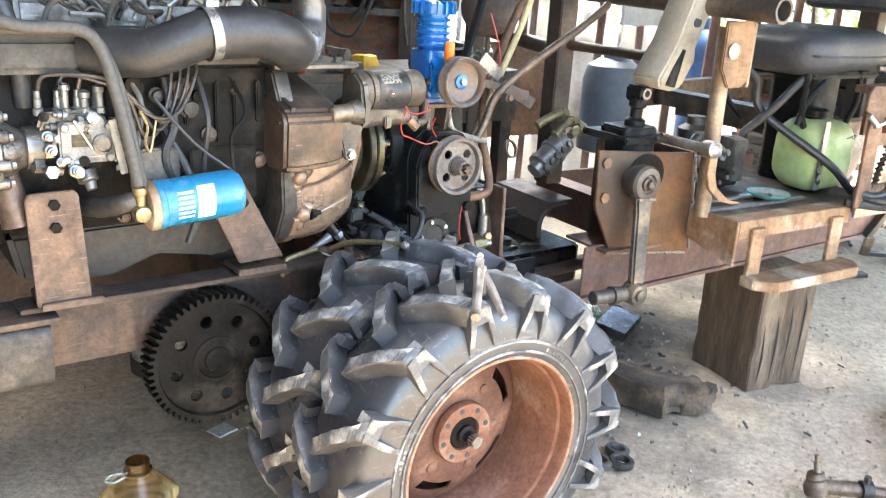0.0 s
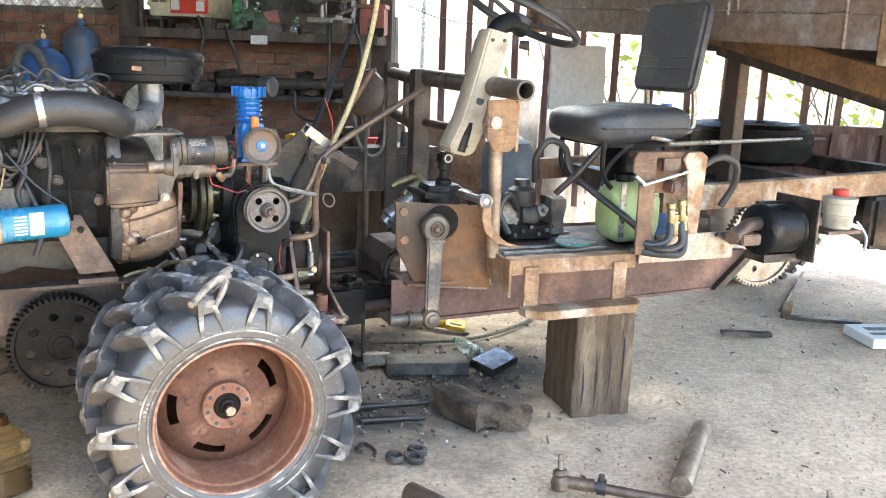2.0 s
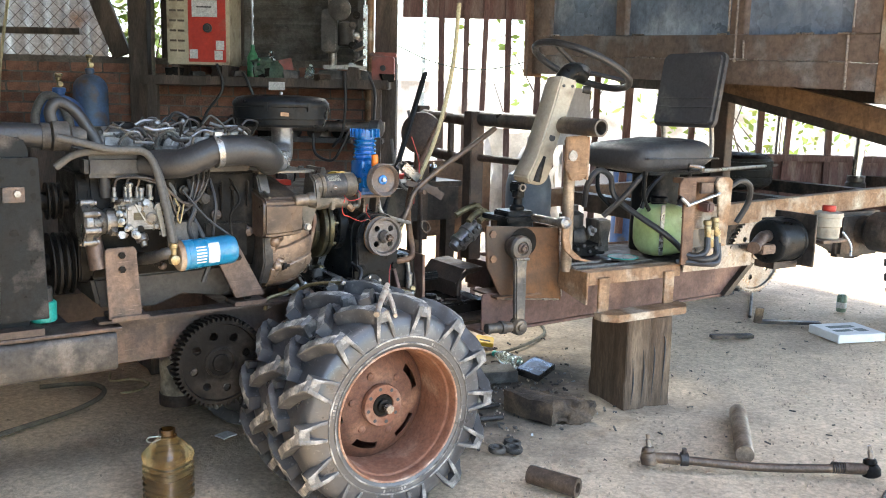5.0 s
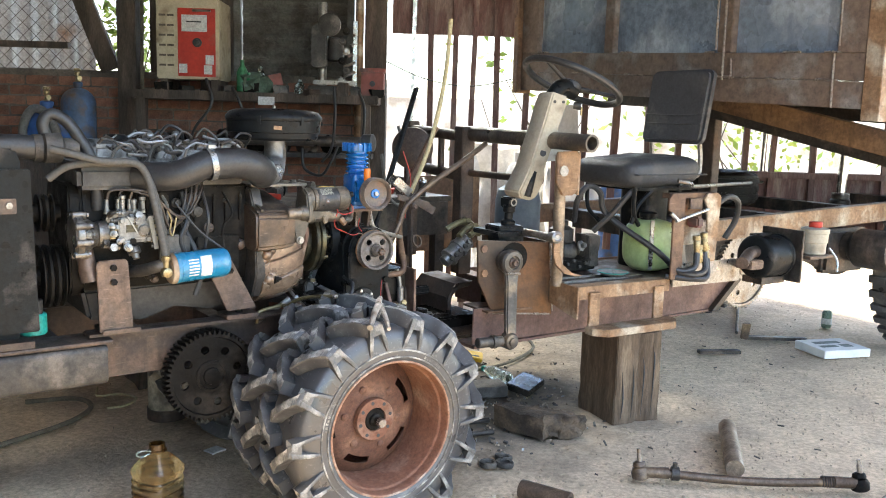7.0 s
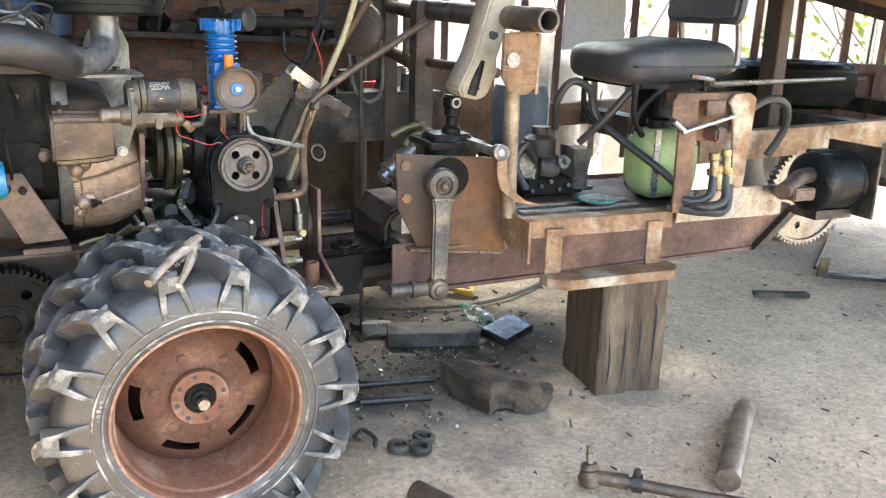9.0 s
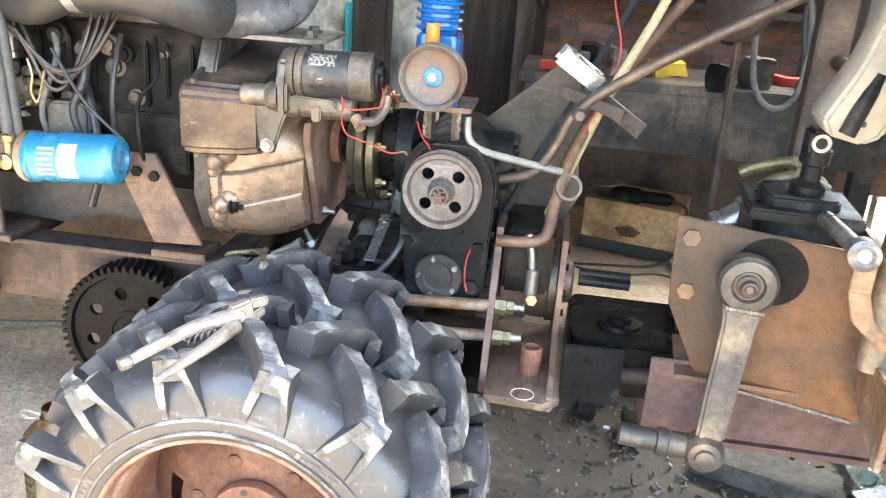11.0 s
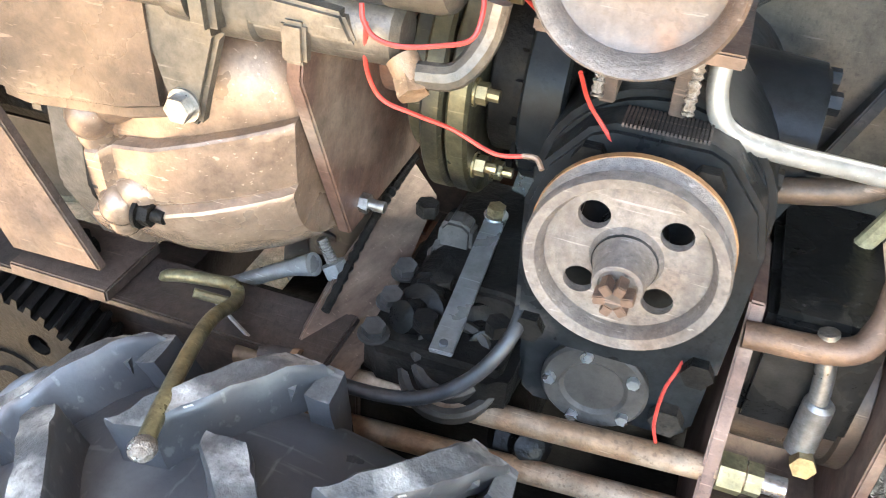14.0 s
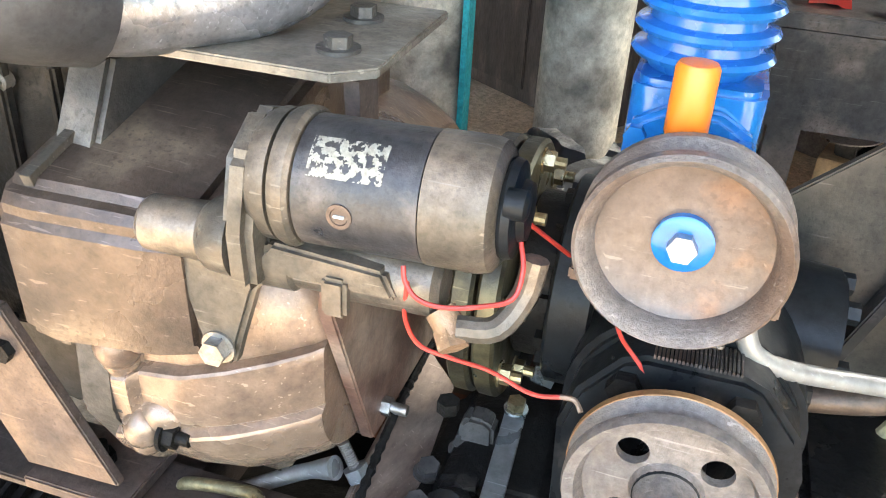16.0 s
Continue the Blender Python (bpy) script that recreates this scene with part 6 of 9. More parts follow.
part("web", lathe(B(), (0.207, 0.351, 1.055), (0, -1, 0), [(0.050, 0), (0.050, 0.010), (0.044, 0.006), (0.022, 0.004), (0.003, 0.004)], 44), "pulley_web", pu)
part("washer", lathe(B(), (0.207, 0.347, 1.055), (0, -1, 0), [(0.0175, 0), (0.0175, 0.005), (0.016, 0.006), (0.003, 0.006)], 28), "comp_blue", pu)
part("bolt", hexa(B(), (0.207, 0.342, 1.055), (0, -1, 0.1), 0.0085, 0.010), "zinc_dull", pu)
part("crank_nose", cyl(B(), (0.207, 0.353, 1.055), (0.207, 0.41, 1.055), 0.016), "comp_blue", co)
part("intake_filter", lathe(B(), (0.262, 0.53, 1.235), (0.6, -0.75, 0.05), [(0.030, 0), (0.034, .003), (0.034, .04), (0.025, .045), (.012, .046)], 24), "hose_black", co)
part("intake_stub", tube(B(), [(0.235, 0.465, 1.225), (0.25, 0.50, 1.23), (0.27, 0.525, 1.236)], 0.008, 8, 4), "comp_blue", co)

# ---- rods, plates and pump between the halves ----
rods = thing("joint_frame", "brown tie rods and plates of the steering joint", "linkage", (0.3, 0.45, 0.45))
for z, y in ((0.588, 0.44), (0.520, 0.44)):
    b = B()
    cyl(b, (-0.13, y - 0.02, z - 0.018), (0.385, y, z + 0.004), 0.0125, seg=16)
    part("tie_rod", b, "rust_bright", rods, "rusty round tie rod")
    b = B()
    hexa(b, (0.353, y, z + 0.003), (1, 0, 0), 0.019, 0.022)
    hexa(b, (0.377, y, z + 0.004), (1, 0, 0), 0.016, 0.014)
    part("nut", b, "fitting", rods, "brass-coloured nut")
    cyl_ = B()
    cyl(cyl_, (0.385, y, z + 0.004), (0.412, y, z + 0.004), 0.010, seg=14)
    part("thread", cyl_, "steel", rods)
part("upright_plate", prism(B(), [(0.36, 0.43), (0.70, 0.43), (0.70, 0.70), (0.60, 0.74), (0.50, 0.74), (0.45, 0.64), (0.385, 0.52)], 0.338, 0.352, "yz"), "plate_brown", rods, "brown upright plate with a welded edge", bevel=0.002)
part("flange_plate", prism(B(), [(0.300, 0.440), (0.302, 0.470), (0.400, 0.505), (0.465, 0.535), (0.470, 0.735), (0.66, 0.735), (0.66, 0.440)], 0.474, 0.486, "yz"), "plate_brown", rods, "brown flange plate with oily bolts", bevel=0.002)
part("flat_plate", prism(B(), [(0.354, 0.29), (0.47, 0.28), (0.50, 0.31), (0.50, 0.66), (0.354, 0.66)], 0.450, 0.466, "xy"), "scorch_plate", rods, "flat brown plate with a chalked ring", bevel=0.003)
b = B()
ring(b, (0.428, 0.312, 0.466), (0, 0, 1), [(0.0215, 0), (0.0235, 0), (0.0235, 0.0012), (0.0215, 0.0012)], 32)
part("chalk_ring", b, "white", rods)
b = B()
ring(b, (0.437, 0.415, 0.466), (0, 0, 1), [(0.0145, 0), (0.022, 0), (0.022, 0.052), (0.020, 0.055), (0.0155, 0.055), (0.0145, 0.052)], 28)
part("bush", b, "rim", rods, "red-brown steel bush")
pm = thing("hydraulic_pump", "oily black gear pump bolted to the joint plate", "pump", (0.43, 0.6, 0.46))
part("body", lathe(B(), (0.354, 0.60, 0.60), (1, 0, 0), [(0.08, 0), (0.085, 0.005), (0.085, 0.10), (0.090, 0.103), (0.090, 0.118), (0.082, 0.122), (0.050, 0.125), (0.045, 0.15), (0.03, 0.155)], 36), "bell_brown", pm)
part("upper_case", box(B(), (0.356, 0.50, 0.60), (0.458, 0.74, 0.735)), "wet_black", pm, bevel=0.008)
for k in range(8):
    a = 2 * math.pi * k / 8
    part("bolt", hexa(B(), (0.484, 0.60 + 0.075 * math.cos(a), 0.60 + 0.075 * math.sin(a)), (1, 0, 0), 0.008, 0.010), "grease", pm)
b = B()
pts = [((0.020 if k % 2 else 0.0165) * math.cos(k * math.pi / 10), (0.020 if k % 2 else 0.0165) * math.sin(k * math.pi / 10)) for k in range(20)]
prism(b, [(0.60 + p, 0.615 + q) for p, q in pts], 0.52, 0.63, "yz")
part("spline_shaft", b, "black_paint", pm)
b = B()
tube(b, [(0.405, 0.492, 0.735), (0.415, 0.487, 0.69), (0.420, 0.485, 0.64)], 0.009, 12, 3)
lathe(b, (0.42, 0.485, 0.63), (0, 0, 1), [(0.012, -0.03), (0.014, -0.028), (0.014, 0.03), (0.010, 0.034)], 16)
part("link_rod", b, "steel", pm)
part("link_bolt", hexa(B(), (0.424, 0.472, 0.60), (0, -1, 0.2), 0.012, 0.012), "brass", pm)
dr_ = thing("rear_drive_case", "oil-wet black drive case with a filler cap", "gearbox", (0.65, 0.65, 0.36))
part("case", prism(B(), rounded(0.36, 0.27, 0.03, 3, 0.69, 0.66), 0.375, 0.500, "xy"), "wet_black", dr_, bevel=0.008)
part("front_plate", box(B(), (0.505, 0.478, 0.375), (0.63, 0.49, 0.505)), "black_paint", dr_, bevel=0.002)
part("filler_cap", lathe(B(), (0.624, 0.63, 0.500), (0, 0, 1), [(0.05, 0), (0.048, 0.008), (0.028, 0.010), (0.028, 0.022), (0.024, 0.025), (0.005, 0.025)], 28), "wet_black", dr_)
for k, y in enumerate((0.52, 0.58, 0.70)):
    part("pipe", cyl(B(), (0.60, y, 0.43 - 0.02 * k), (0.95, y, 0.44 - 0.02 * k), 0.020), "brown_dark", dr_)

part("pale_rod", tube(B(), [(0.262, 0.47, 0.965), (0.265, 0.462, 0.935), (0.278, 0.462, 0.912), (0.31, 0.475, 0.897), (0.38, 0.51, 0.877), (0.455, 0.545, 0.857)], 0.008, 12, 6), "pale_rod", gb, "pale bent steel rod")
# selector levers beside the gearbox
sl = thing("selector_linkage", "greasy selector levers with a zinc-plated arm", "linkage", (0.06, 0.5, 0.60))
part("selector_case", prism(B(), rounded(0.12, 0.10, 0.02, 3, 0.085, 0.62), 0.50, 0.70, "xz", ), "grease", sl, bevel=0.006)
b = B()
bar(b, (0.084, 0.60, 0.690), (0.094, 0.40, 0.672), 0.022, 0.005)
arm = part("plated_arm", b, "zinc_dull", sl, "bright zinc-plated selector arm", bevel=0.001)
# the small eye is a dark disc painted as a shaded hole
for p in ((0.084, 0.595, 0.693), (0.094, 0.408, 0.676)):
    b = B()
    cyl(b, p, (p[0], p[1], p[2] + 0.003), 0.013 if p[1] > .5 else 0.004, seg=18)
    part("eye", b, "zinc" if p[1] > .5 else "ink", arm)
part("bolt", hexa(B(), (0.084, 0.595, 0.696), (0, 0, 1), 0.010, 0.010), "brass", arm)
b = B()
bar(b, (0.10, 0.64, 0.70), (0.115, 0.62, 0.765), 0.025, 0.006, (0, 1, 0))
part("lever", b, "zinc", sl)
b = B()
cyl(b, (0.0, 0.62, 0.755), (0.09, 0.62, 0.745), 0.012, seg=14)
part("cross_shaft", b, "grease", sl)
for p in ((0.06, 0.50, 0.66), (0.065, 0.44, 0.66), (0.13, 0.46, 0.66), (0.02, 0.56, 0.70)):
    b = B()
    hexa(b, p, (0, 0, 1), 0.012, 0.014)
    part("bolt", b, "grease", sl)
random.seed(31)
for k in range(16):
    c = Vector((random.uniform(0.05, 0.16), random.uniform(0.46, 0.70), random.uniform(0.50, 0.64)))
    part("greasy_lump", lathe(B(), c, (random.uniform(-.4, .4), -0.6, random.uniform(.2, 1)), [(0.02, 0), (0.032, 0.004), (0.032, 0.03), (0.018, 0.034), (0.016, 0.055), (0.006, 0.057)], 14), "wet_black", sl)
for p in ((0.015, 0.518, 0.650), (0.019, 0.470, 0.650), (0.021, 0.421, 0.650), (0.040, 0.556, 0.655)):
    b = B()
    cyl(b, p, (p[0], p[1], p[2] + 0.003), 0.0155, seg=18)
    hexa(b, (p[0], p[1], p[2] + 0.003), (0.1, -0.2, 1), 0.0115, 0.011)
    part("case_bolt", b, "pan_dark", sl)
part("lug_block", prism(B(), [(0.030, 0.62), (0.072, 0.62), (0.070, 0.692), (0.060, 0.700), (0.042, 0.700), (0.034, 0.690)], 0.556, 0.582, "xz"), "pan_dark", sl, bevel=0.004)
part("lug_step", box(B(), (0.026, 0.560, 0.630), (0.082, 0.600, 0.655)), "pan_dark", sl, bevel=0.004)
for r, z in ((0.052, 0.600), (0.040, 0.612)):
    part("round_casting", ring(B(), (0.092, 0.45, z), (0.1, -0.45, 0.9), [(r - 0.012, 0), (r, 0.002), (r, 0.022), (r - 0.004, 0.026), (r - 0.010, 0.024)], 32), "pan_dark", sl)
part("casting_floor", prism(B(), rounded(0.15, 0.26, 0.02, 3, 0.080, 0.55), 0.585, 0.640, "xy"), "grease", sl, bevel=0.01)
part("lower_case", prism(B(), rounded(0.22, 0.15, 0.04, 3, 0.06, 0.47), 0.48, 0.74, "xz"), "grease", sl, bevel=0.008)
part("belly_pan", box(B(), (-0.24, 0.48, 0.36), (0.36, 0.80, 0.40)), "grease", sl)
# cable and rod at the front joint
cb = thing("control_cable", "black control cable with a rusty end", "cable", (0, 0.38, 0.6))
b = B()
tube(b, [(-0.045, 0.38, 0.629), (-0.01, 0.378, 0.624), (0.024, 0.375, 0.622), (0.082, 0.375, 0.634), (0.128, 0.385, 0.668), (0.155, 0.41, 0.712), (0.15, 0.47, 0.73)], 0.0068, 12, 6)
part("sheath", b, "hose_black", cb)
part("ferrule", tube(B(), [(-0.076, 0.382, 0.623), (-0.040, 0.38, 0.629)], 0.0105, 14), "bracket", cb)
part("collar", tube(B(), [(-0.043, 0.38, 0.6285), (-0.036, 0.38, 0.6292)], 0.0115, 14), "rust_bright", cb)
part("inner_wire", tube(B(), [(-0.135, 0.40, 0.652), (-0.074, 0.382, 0.623)], 0.0022, 6), "steel", cb)
hk = thing("bent_rod", "bent dull brassy steel rod lever beside the tyre", "rod", (-0.1, 0.25, 0.5))
b = B()
tube(b, [(-0.222, 0.432, 0.596), (-0.216, 0.430, 0.628), (-0.205, 0.430, 0.640), (-0.150, 0.430, 0.650), (-0.128, 0.425, 0.654), (-0.116, 0.405, 0.655), (-0.100, 0.34, 0.690), (-0.074, 0.255, 0.712), (-0.048, 0.175, 0.724)], 0.0068, 12, 6)
part("rod", b, "fitting", hk)
part("weld_blob", ball(B(), (-0.048, 0.177, 0.724), 0.011, (1, 1, .8), 10), "weld", hk)
part("side_pin", cyl(B(), (-0.12, 0.402, 0.655), (-0.150, 0.388, 0.668), 0.005, seg=10), "fitting", hk)
tr = thing("track_rod", "steel tie rod with a threaded ball-joint stud", "rod", (-0.06, 0.37, 0.6))
b = B()
tube(b, [(-0.215, 0.445, 0.600), (-0.165, 0.468, 0.612), (-0.110, 0.482, 0.640), (-0.070, 0.480, 0.662)], lambda t: 0.0085 + 0.004 * max(0, t * 4 - 3), 14, 4)
part("rod", b, "pale_rod", tr)
b = B()
sx, ex = Vector((-0.032, 0.476, 0.640)), Vector((-0.068, 0.488, 0.697))
prof = []
for k in range(26):
    prof += [(0.0052, k * 0.0024), (0.0064, k * 0.0024 + 0.0012)]
lathe(b, sx, ex - sx, prof + [(0.003, 0.0632)], 14)
part("stud", b, "steel", tr)
part("nut", hexa(B(), sx.lerp(ex, 0.30), ex - sx, 0.0135, 0.014), "zinc_dull", tr)
wr = thing("wiring", "loose thin red wires round the starter and pulleys", "wire", (0.1, 0.36, 0.9))
for pts in ([(0.044, 0.338, 1.005), (0.047, 0.334, 0.996), (0.057, 0.33, 0.988), (0.074, 0.33, 0.986), (0.096, 0.335, 0.989), (0.114, 0.345, 0.993), (0.117, 0.355, 1.009), (0.112, 0.365, 1.023)],
            [(0.047, 0.338, 0.993), (0.042, 0.35, 0.958), (0.051, 0.355, 0.934), (0.073, 0.36, 0.925), (0.099, 0.37, 0.914), (0.13, 0.37, 0.903), (0.154, 0.37, 0.907)],
            [(0.113, 0.38, 1.029), (0.125, 0.4, 1.009), (0.137, 0.42, 0.989)], [(0.175, 0.4, 0.961), (0.182, 0.42, 0.93), (0.199, 0.425, 0.906), (0.221, 0.43, 0.872)],
            [(0.29, 0.43, 0.746), (0.294, 0.425, 0.716), (0.287, 0.42, 0.686), (0.287, 0.42, 0.645), (0.293, 0.42, 0.622)]):
    part("wire", tube(B(), pts, 0.0017, 7, 6), "red_wire", wr)
part("bare_end", tube(B(), [(0.150, 0.370, 0.9065), (0.160, 0.368, 0.908), (0.166, 0.362, 0.904)], 0.0020, 6, 3), "copper", wr)


# ---- rear half of the vehicle ----
FRAME = BOX
rc = thing("rear_chassis", "rusty welded steel frame of the rear half", "chassis", (1.5, 0.5, 0.43))
# steering box plate and its sides
b = B()
def skew(x):
    """The side plate stands a little askew: its front end is set back."""
    return 0.200 + 0.13 * (0.972 - x)
grid(b, [[Vector((x, skew(x) + d, z)) for x, z in ((0.622, 0.862), (0.944, 0.846), (0.972, 0.545), (0.70, 0.565), (0.630, 0.70))] for d in (0, 0.012)])
sp_ = part("side_plate", b, "rust_deep", rc, "rust-brown plate beside the steering box", bevel=0.002)
part("far_plate", prism(B(), [(0.74, 0.862), (0.944, 0.846), (0.952, 0.575), (0.74, 0.575)], 0.38, 0.39, "xz"), "rust_deep", rc)
part("end_plate", box(B(), (0.955, 0.212, 0.545), (0.967, 0.39, 0.845)), "rust", rc)
part("bottom_plate", box(B(), (0.66, 0.212, 0.572), (0.955, 0.39, 0.58)), "rust", rc)
# flat disc on the plate, its black stands for the shade in the hole
b = B()
cyl(b, (0.7852, skew(0.785) + 0.002, 0.790), (0.7846, skew(0.785) - 0.0025, 0.790), 0.060, seg=32)
part("shaft_hole", b, "grease", rc, "black disc painted as the shaded hole round the steering shaft")
for p in ((0.655, 0.73), (0.650, 0.828)):
    part("bolt", hexa(B(), (p[0], skew(p[0]), p[1]), (0, -1, 0), 0.016, 0.006), "rust", sp_)
random.seed(8)
def weld(name_parent, pts, r=0.004):
    b = B()
    path = smooth_path(pts, 8) if len(pts) > 2 else [Vector(pts[0]).lerp(Vector(pts[1]), k / 24) for k in range(25)]
    lumps = [random.uniform(.75, 1.3) for k in range(60)]
    tube(b, path, lambda t: r * lumps[int(t * 59)], 7, 1, False)
    part("weld_bead", b, "weld", name_parent)
weld(sp_, [(0.972, 0.198, 0.56), (0.947, 0.198, 0.84)])
weld(sp_, [(0.70, skew(0.70) - 0.002, 0.566), (0.96, skew(0.96) - 0.002, 0.547)])
# bent guard in front of the box
FAR = Matrix.Translation((0.148, 0.346, -0.194)) @ Matrix.Scale(1.15, 4) @ REAR
FRAME = FAR
for y0 in (0.25, 0.44):
    part("bent_guard", tube(B(), [(0.64, y0, 0.70), (0.59, y0, 0.69), (0.555, y0, 0.66), (0.55, y0, 0.60), (0.58, y0, 0.54), (0.66, y0, 0.50)], 0.010, 8, 5), "brown_dark", rc)
FRAME = FAR
b = B()
grid(b, [[Vector((x, y, z)) for x, z in ((0.64, 0.715), (0.56, 0.71), (0.52, 0.66), (0.52, 0.57), (0.56, 0.505), (0.66, 0.485))] for y in (0.22, 0.48)], closed=False, cap=False)
part("curved_shield", b, "brown_dark", rc, "curved dark shield plate")
# main beam
FRAME = HOME
bmn = part("main_beam", prism(B(), [(0.66, 0.432), (2.19, 0.418), (2.37, 0.565), (2.37, 0.580), (0.66, 0.580)], 0.310, 0.318, "xz"), "beam", rc, "purple-brown primed steel beam", bevel=0.002)
part("lower_flange", prism(B(), [(0.66, 0.300), (2.19, 0.300), (2.19, 0.43), (0.66, 0.43)], 0.416, 0.428, "xy"), "beam", bmn)
part("upper_flange", prism(B(), [(0.98, 0.319), (2.37, 0.319), (2.37, 0.43), (0.98, 0.43)], 0.570, 0.580, "xy"), "beam", bmn)
part("end_gusset", prism(B(), [(2.165, 0.420), (2.205, 0.416), (2.395, 0.568), (2.362, 0.578)], 0.28, 0.43, "xz"), "plate_dark", bmn)
FRAME = BOX
part("far_beam", box(B(), (1.02, 0.98, 0.44), (2.2, 0.99, 0.61)), "beam", rc)
for x in (1.0, 1.9):
    part("cross_member", box(B(), (x, 0.405, 0.47), (x + 0.08, 0.98, 0.60)), "beam", rc)
# footboard rim and step
b = B()
prism(b, [(0.020, 0.637), (0.028, 0.637), (0.028, 0.681), (0.085, 0.681), (0.085, 0.689), (0.020, 0.689)], 0.962, 1.46, "yz")
foot = part("footboard_edge", b, "rust_bright", rc, "orange-rusted channel round the footboard", bevel=0.002)
b = B()
prism(b, [(0.020, 0.56), (0.028, 0.56), (0.20, 0.60), (0.20, 0.689), (0.020, 0.689)], 0.952, 0.962, "yz")
part("footboard_end", b, "rust_bright", foot, bevel=0.002)
part("footboard", box(B(), (0.97, 0.03, 0.664), (1.72, 0.60, 0.676)), "brown_dark", rc, "brown footboard plate")
part("footboard_side", box(B(), (1.46, 0.005, 0.655), (1.88, 0.016, 0.755)), "steel", rc, "pale ground steel side plate", bevel=0.002)
for x in (1.005, 1.36):
    part("step_hanger", box(B(), (x, 0.006, 0.53), (x + 0.055, 0.018, 0.665)), "rust_bright", foot, bevel=0.002)
b = B()
prism(b, [(0.995, 0.02), (0.995, -0.03), (1.04, -0.075), (1.41, -0.075), (1.455, -0.03), (1.455, 0.02)], 0.500, 0.530, "xy")
part("step", b, "rust_bright", foot, "rusty step tread with clipped corners", bevel=0.003)
for y in (0.16, 0.24, 0.45):
    part("wear_strip", box(B(), (1.0, y, 0.6765), (1.44, y + 0.022, 0.6845)), "steel", rc, "bare steel strip on the footboard", bevel=0.001)
dish = thing("parts_dish", "shallow pale dish of small parts on the footboard", "dish", (1.30, 0.20, 0.685))
part("bowl", lathe(B(), (1.30, 0.20, 0.685), (0, 0, 1), [(0.02, 0), (0.045, 0.002), (0.062, 0.014), (0.064, 0.016), (0.060, 0.017), (0.044, 0.005), (0.004, 0.004)], 28), "pale_board", dish)
part("rim_band", ring(B(), (1.30, 0.20, 0.6985), (0, 0, 1), [(0.0625, 0), (0.066, 0.001), (0.066, 0.004), (0.0625, 0.005)], 28), "teal", dish, "thin teal rim")
for k in range(4):
    part("small_nut", hexa(B(), (1.285 + 0.012 * k, 0.195 + 0.011 * (k % 2), 0.6892), (0, 0, 1), 0.006, 0.007), "steel", dish)
# pitman arm
pa = thing("pitman_arm", "heavy forged steering arm hanging from its shaft", "steering arm", (0.745, 0.16, 0.45))
part("boss", lathe(B(), (0.746, 0.208, 0.777), (0, -1, 0), [(0.040, -0.03), (0.047, 0), (0.050, 0.006), (0.050, 0.030), (0.044, 0.038), (0.028, 0.040), (0.024, 0.034), (0.020, 0.034)], 32), "forged", pa)
part("shaft_end", lathe(B(), (0.746, 0.182, 0.777), (0, -1, 0), [(0.020, 0), (0.020, 0.014), (0.015, 0.018), (0.013, 0.028), (0.010, 0.030), (0.006, 0.026)], 20), "bracket", pa)
b = B()
grid(b, [[Vector((x + s * w, y0, z)) for s, y0 in ((-1, y), (1, y), (1, y + d), (-1, y + d))] for x, y, z, w, d in ((0.746, 0.174, 0.748, 0.034, 0.026), (0.743, 0.168, 0.70, 0.027, 0.024), (0.734, 0.152, 0.58, 0.026, 0.024), (0.728, 0.140, 0.495, 0.024, 0.026))])
part("arm", b, "forged", pa, bevel=0.006)
weld(pa, [(0.715, 0.170, 0.735), (0.778, 0.170, 0.732)], 0.005)
part("ball_housing", lathe(B(), (0.724, 0.178, 0.470), (0, -1, 0), [(0.026, 0), (0.034, 0.006), (0.034, 0.04), (0.028, 0.05), (0.018, 0.052), (0.017, 0.06), (0.009, 0.062)], 28), "forged", pa)
b = B()
lathe(b, (0.692, 0.156, 0.471), (-1, 0, 0.04), [(0.020, 0), (0.022, 0.01), (0.022, 0.03), (0.026, 0.032), (0.026, 0.05), (0.020, 0.052), (0.020, 0.115), (0.016, 0.118)], 22)
part("drag_link_end", b, "forged", pa)

# valve block and hoses on top of the steering box
sv = thing("steering_valve", "black hydraulic steering valve with brassy fittings", "valve", (0.80, 0.36, 0.865))
part("valve_body", prism(B(), rounded(0.13, 0.12, 0.02, 3, 0.83, 0.36), 0.80, 0.905, "xy"), "black_paint", sv, bevel=0.006)
part("valve_plate", box(B(), (0.74, 0.27, 0.865), (0.93, 0.46, 0.885)), "black_paint", sv, bevel=0.004)
part("column_joint", lathe(B(), (0.84, 0.35, 0.90), (0.02, -0.05, 1), [(0.03, 0), (0.03, 0.02), (0.018, 0.03), (0.018, 0.055), (0.026, 0.06), (0.026, 0.085), (0.016, 0.09)], 20), "black_paint", sv)
part("yoke", box(B(), (0.822, 0.315, 0.975), (0.858, 0.385, 1.02)), "black_paint", sv, bevel=0.006)
part("yoke_pin", ring(B(), (0.84, 0.312, 1.0), (0, 1, 0), [(0.010, 0), (0.016, 0), (0.016, 0.01), (0.010, 0.01)], 20), "steel", sv)
FRAME = FAR
for k, pts in enumerate(([(0.76, 0.34, 0.89), (0.70, 0.32, 0.915), (0.655, 0.31, 0.905), (0.62, 0.30, 0.88)], [(0.76, 0.38, 0.89), (0.70, 0.37, 0.93), (0.64, 0.36, 0.92), (0.60, 0.36, 0.90)], [(0.75, 0.30, 0.885), (0.69, 0.28, 0.90), (0.65, 0.27, 0.885)])):
    part("hydraulic_pipe", tube(B(), pts, 0.012, 12, 5), "fitting", sv)
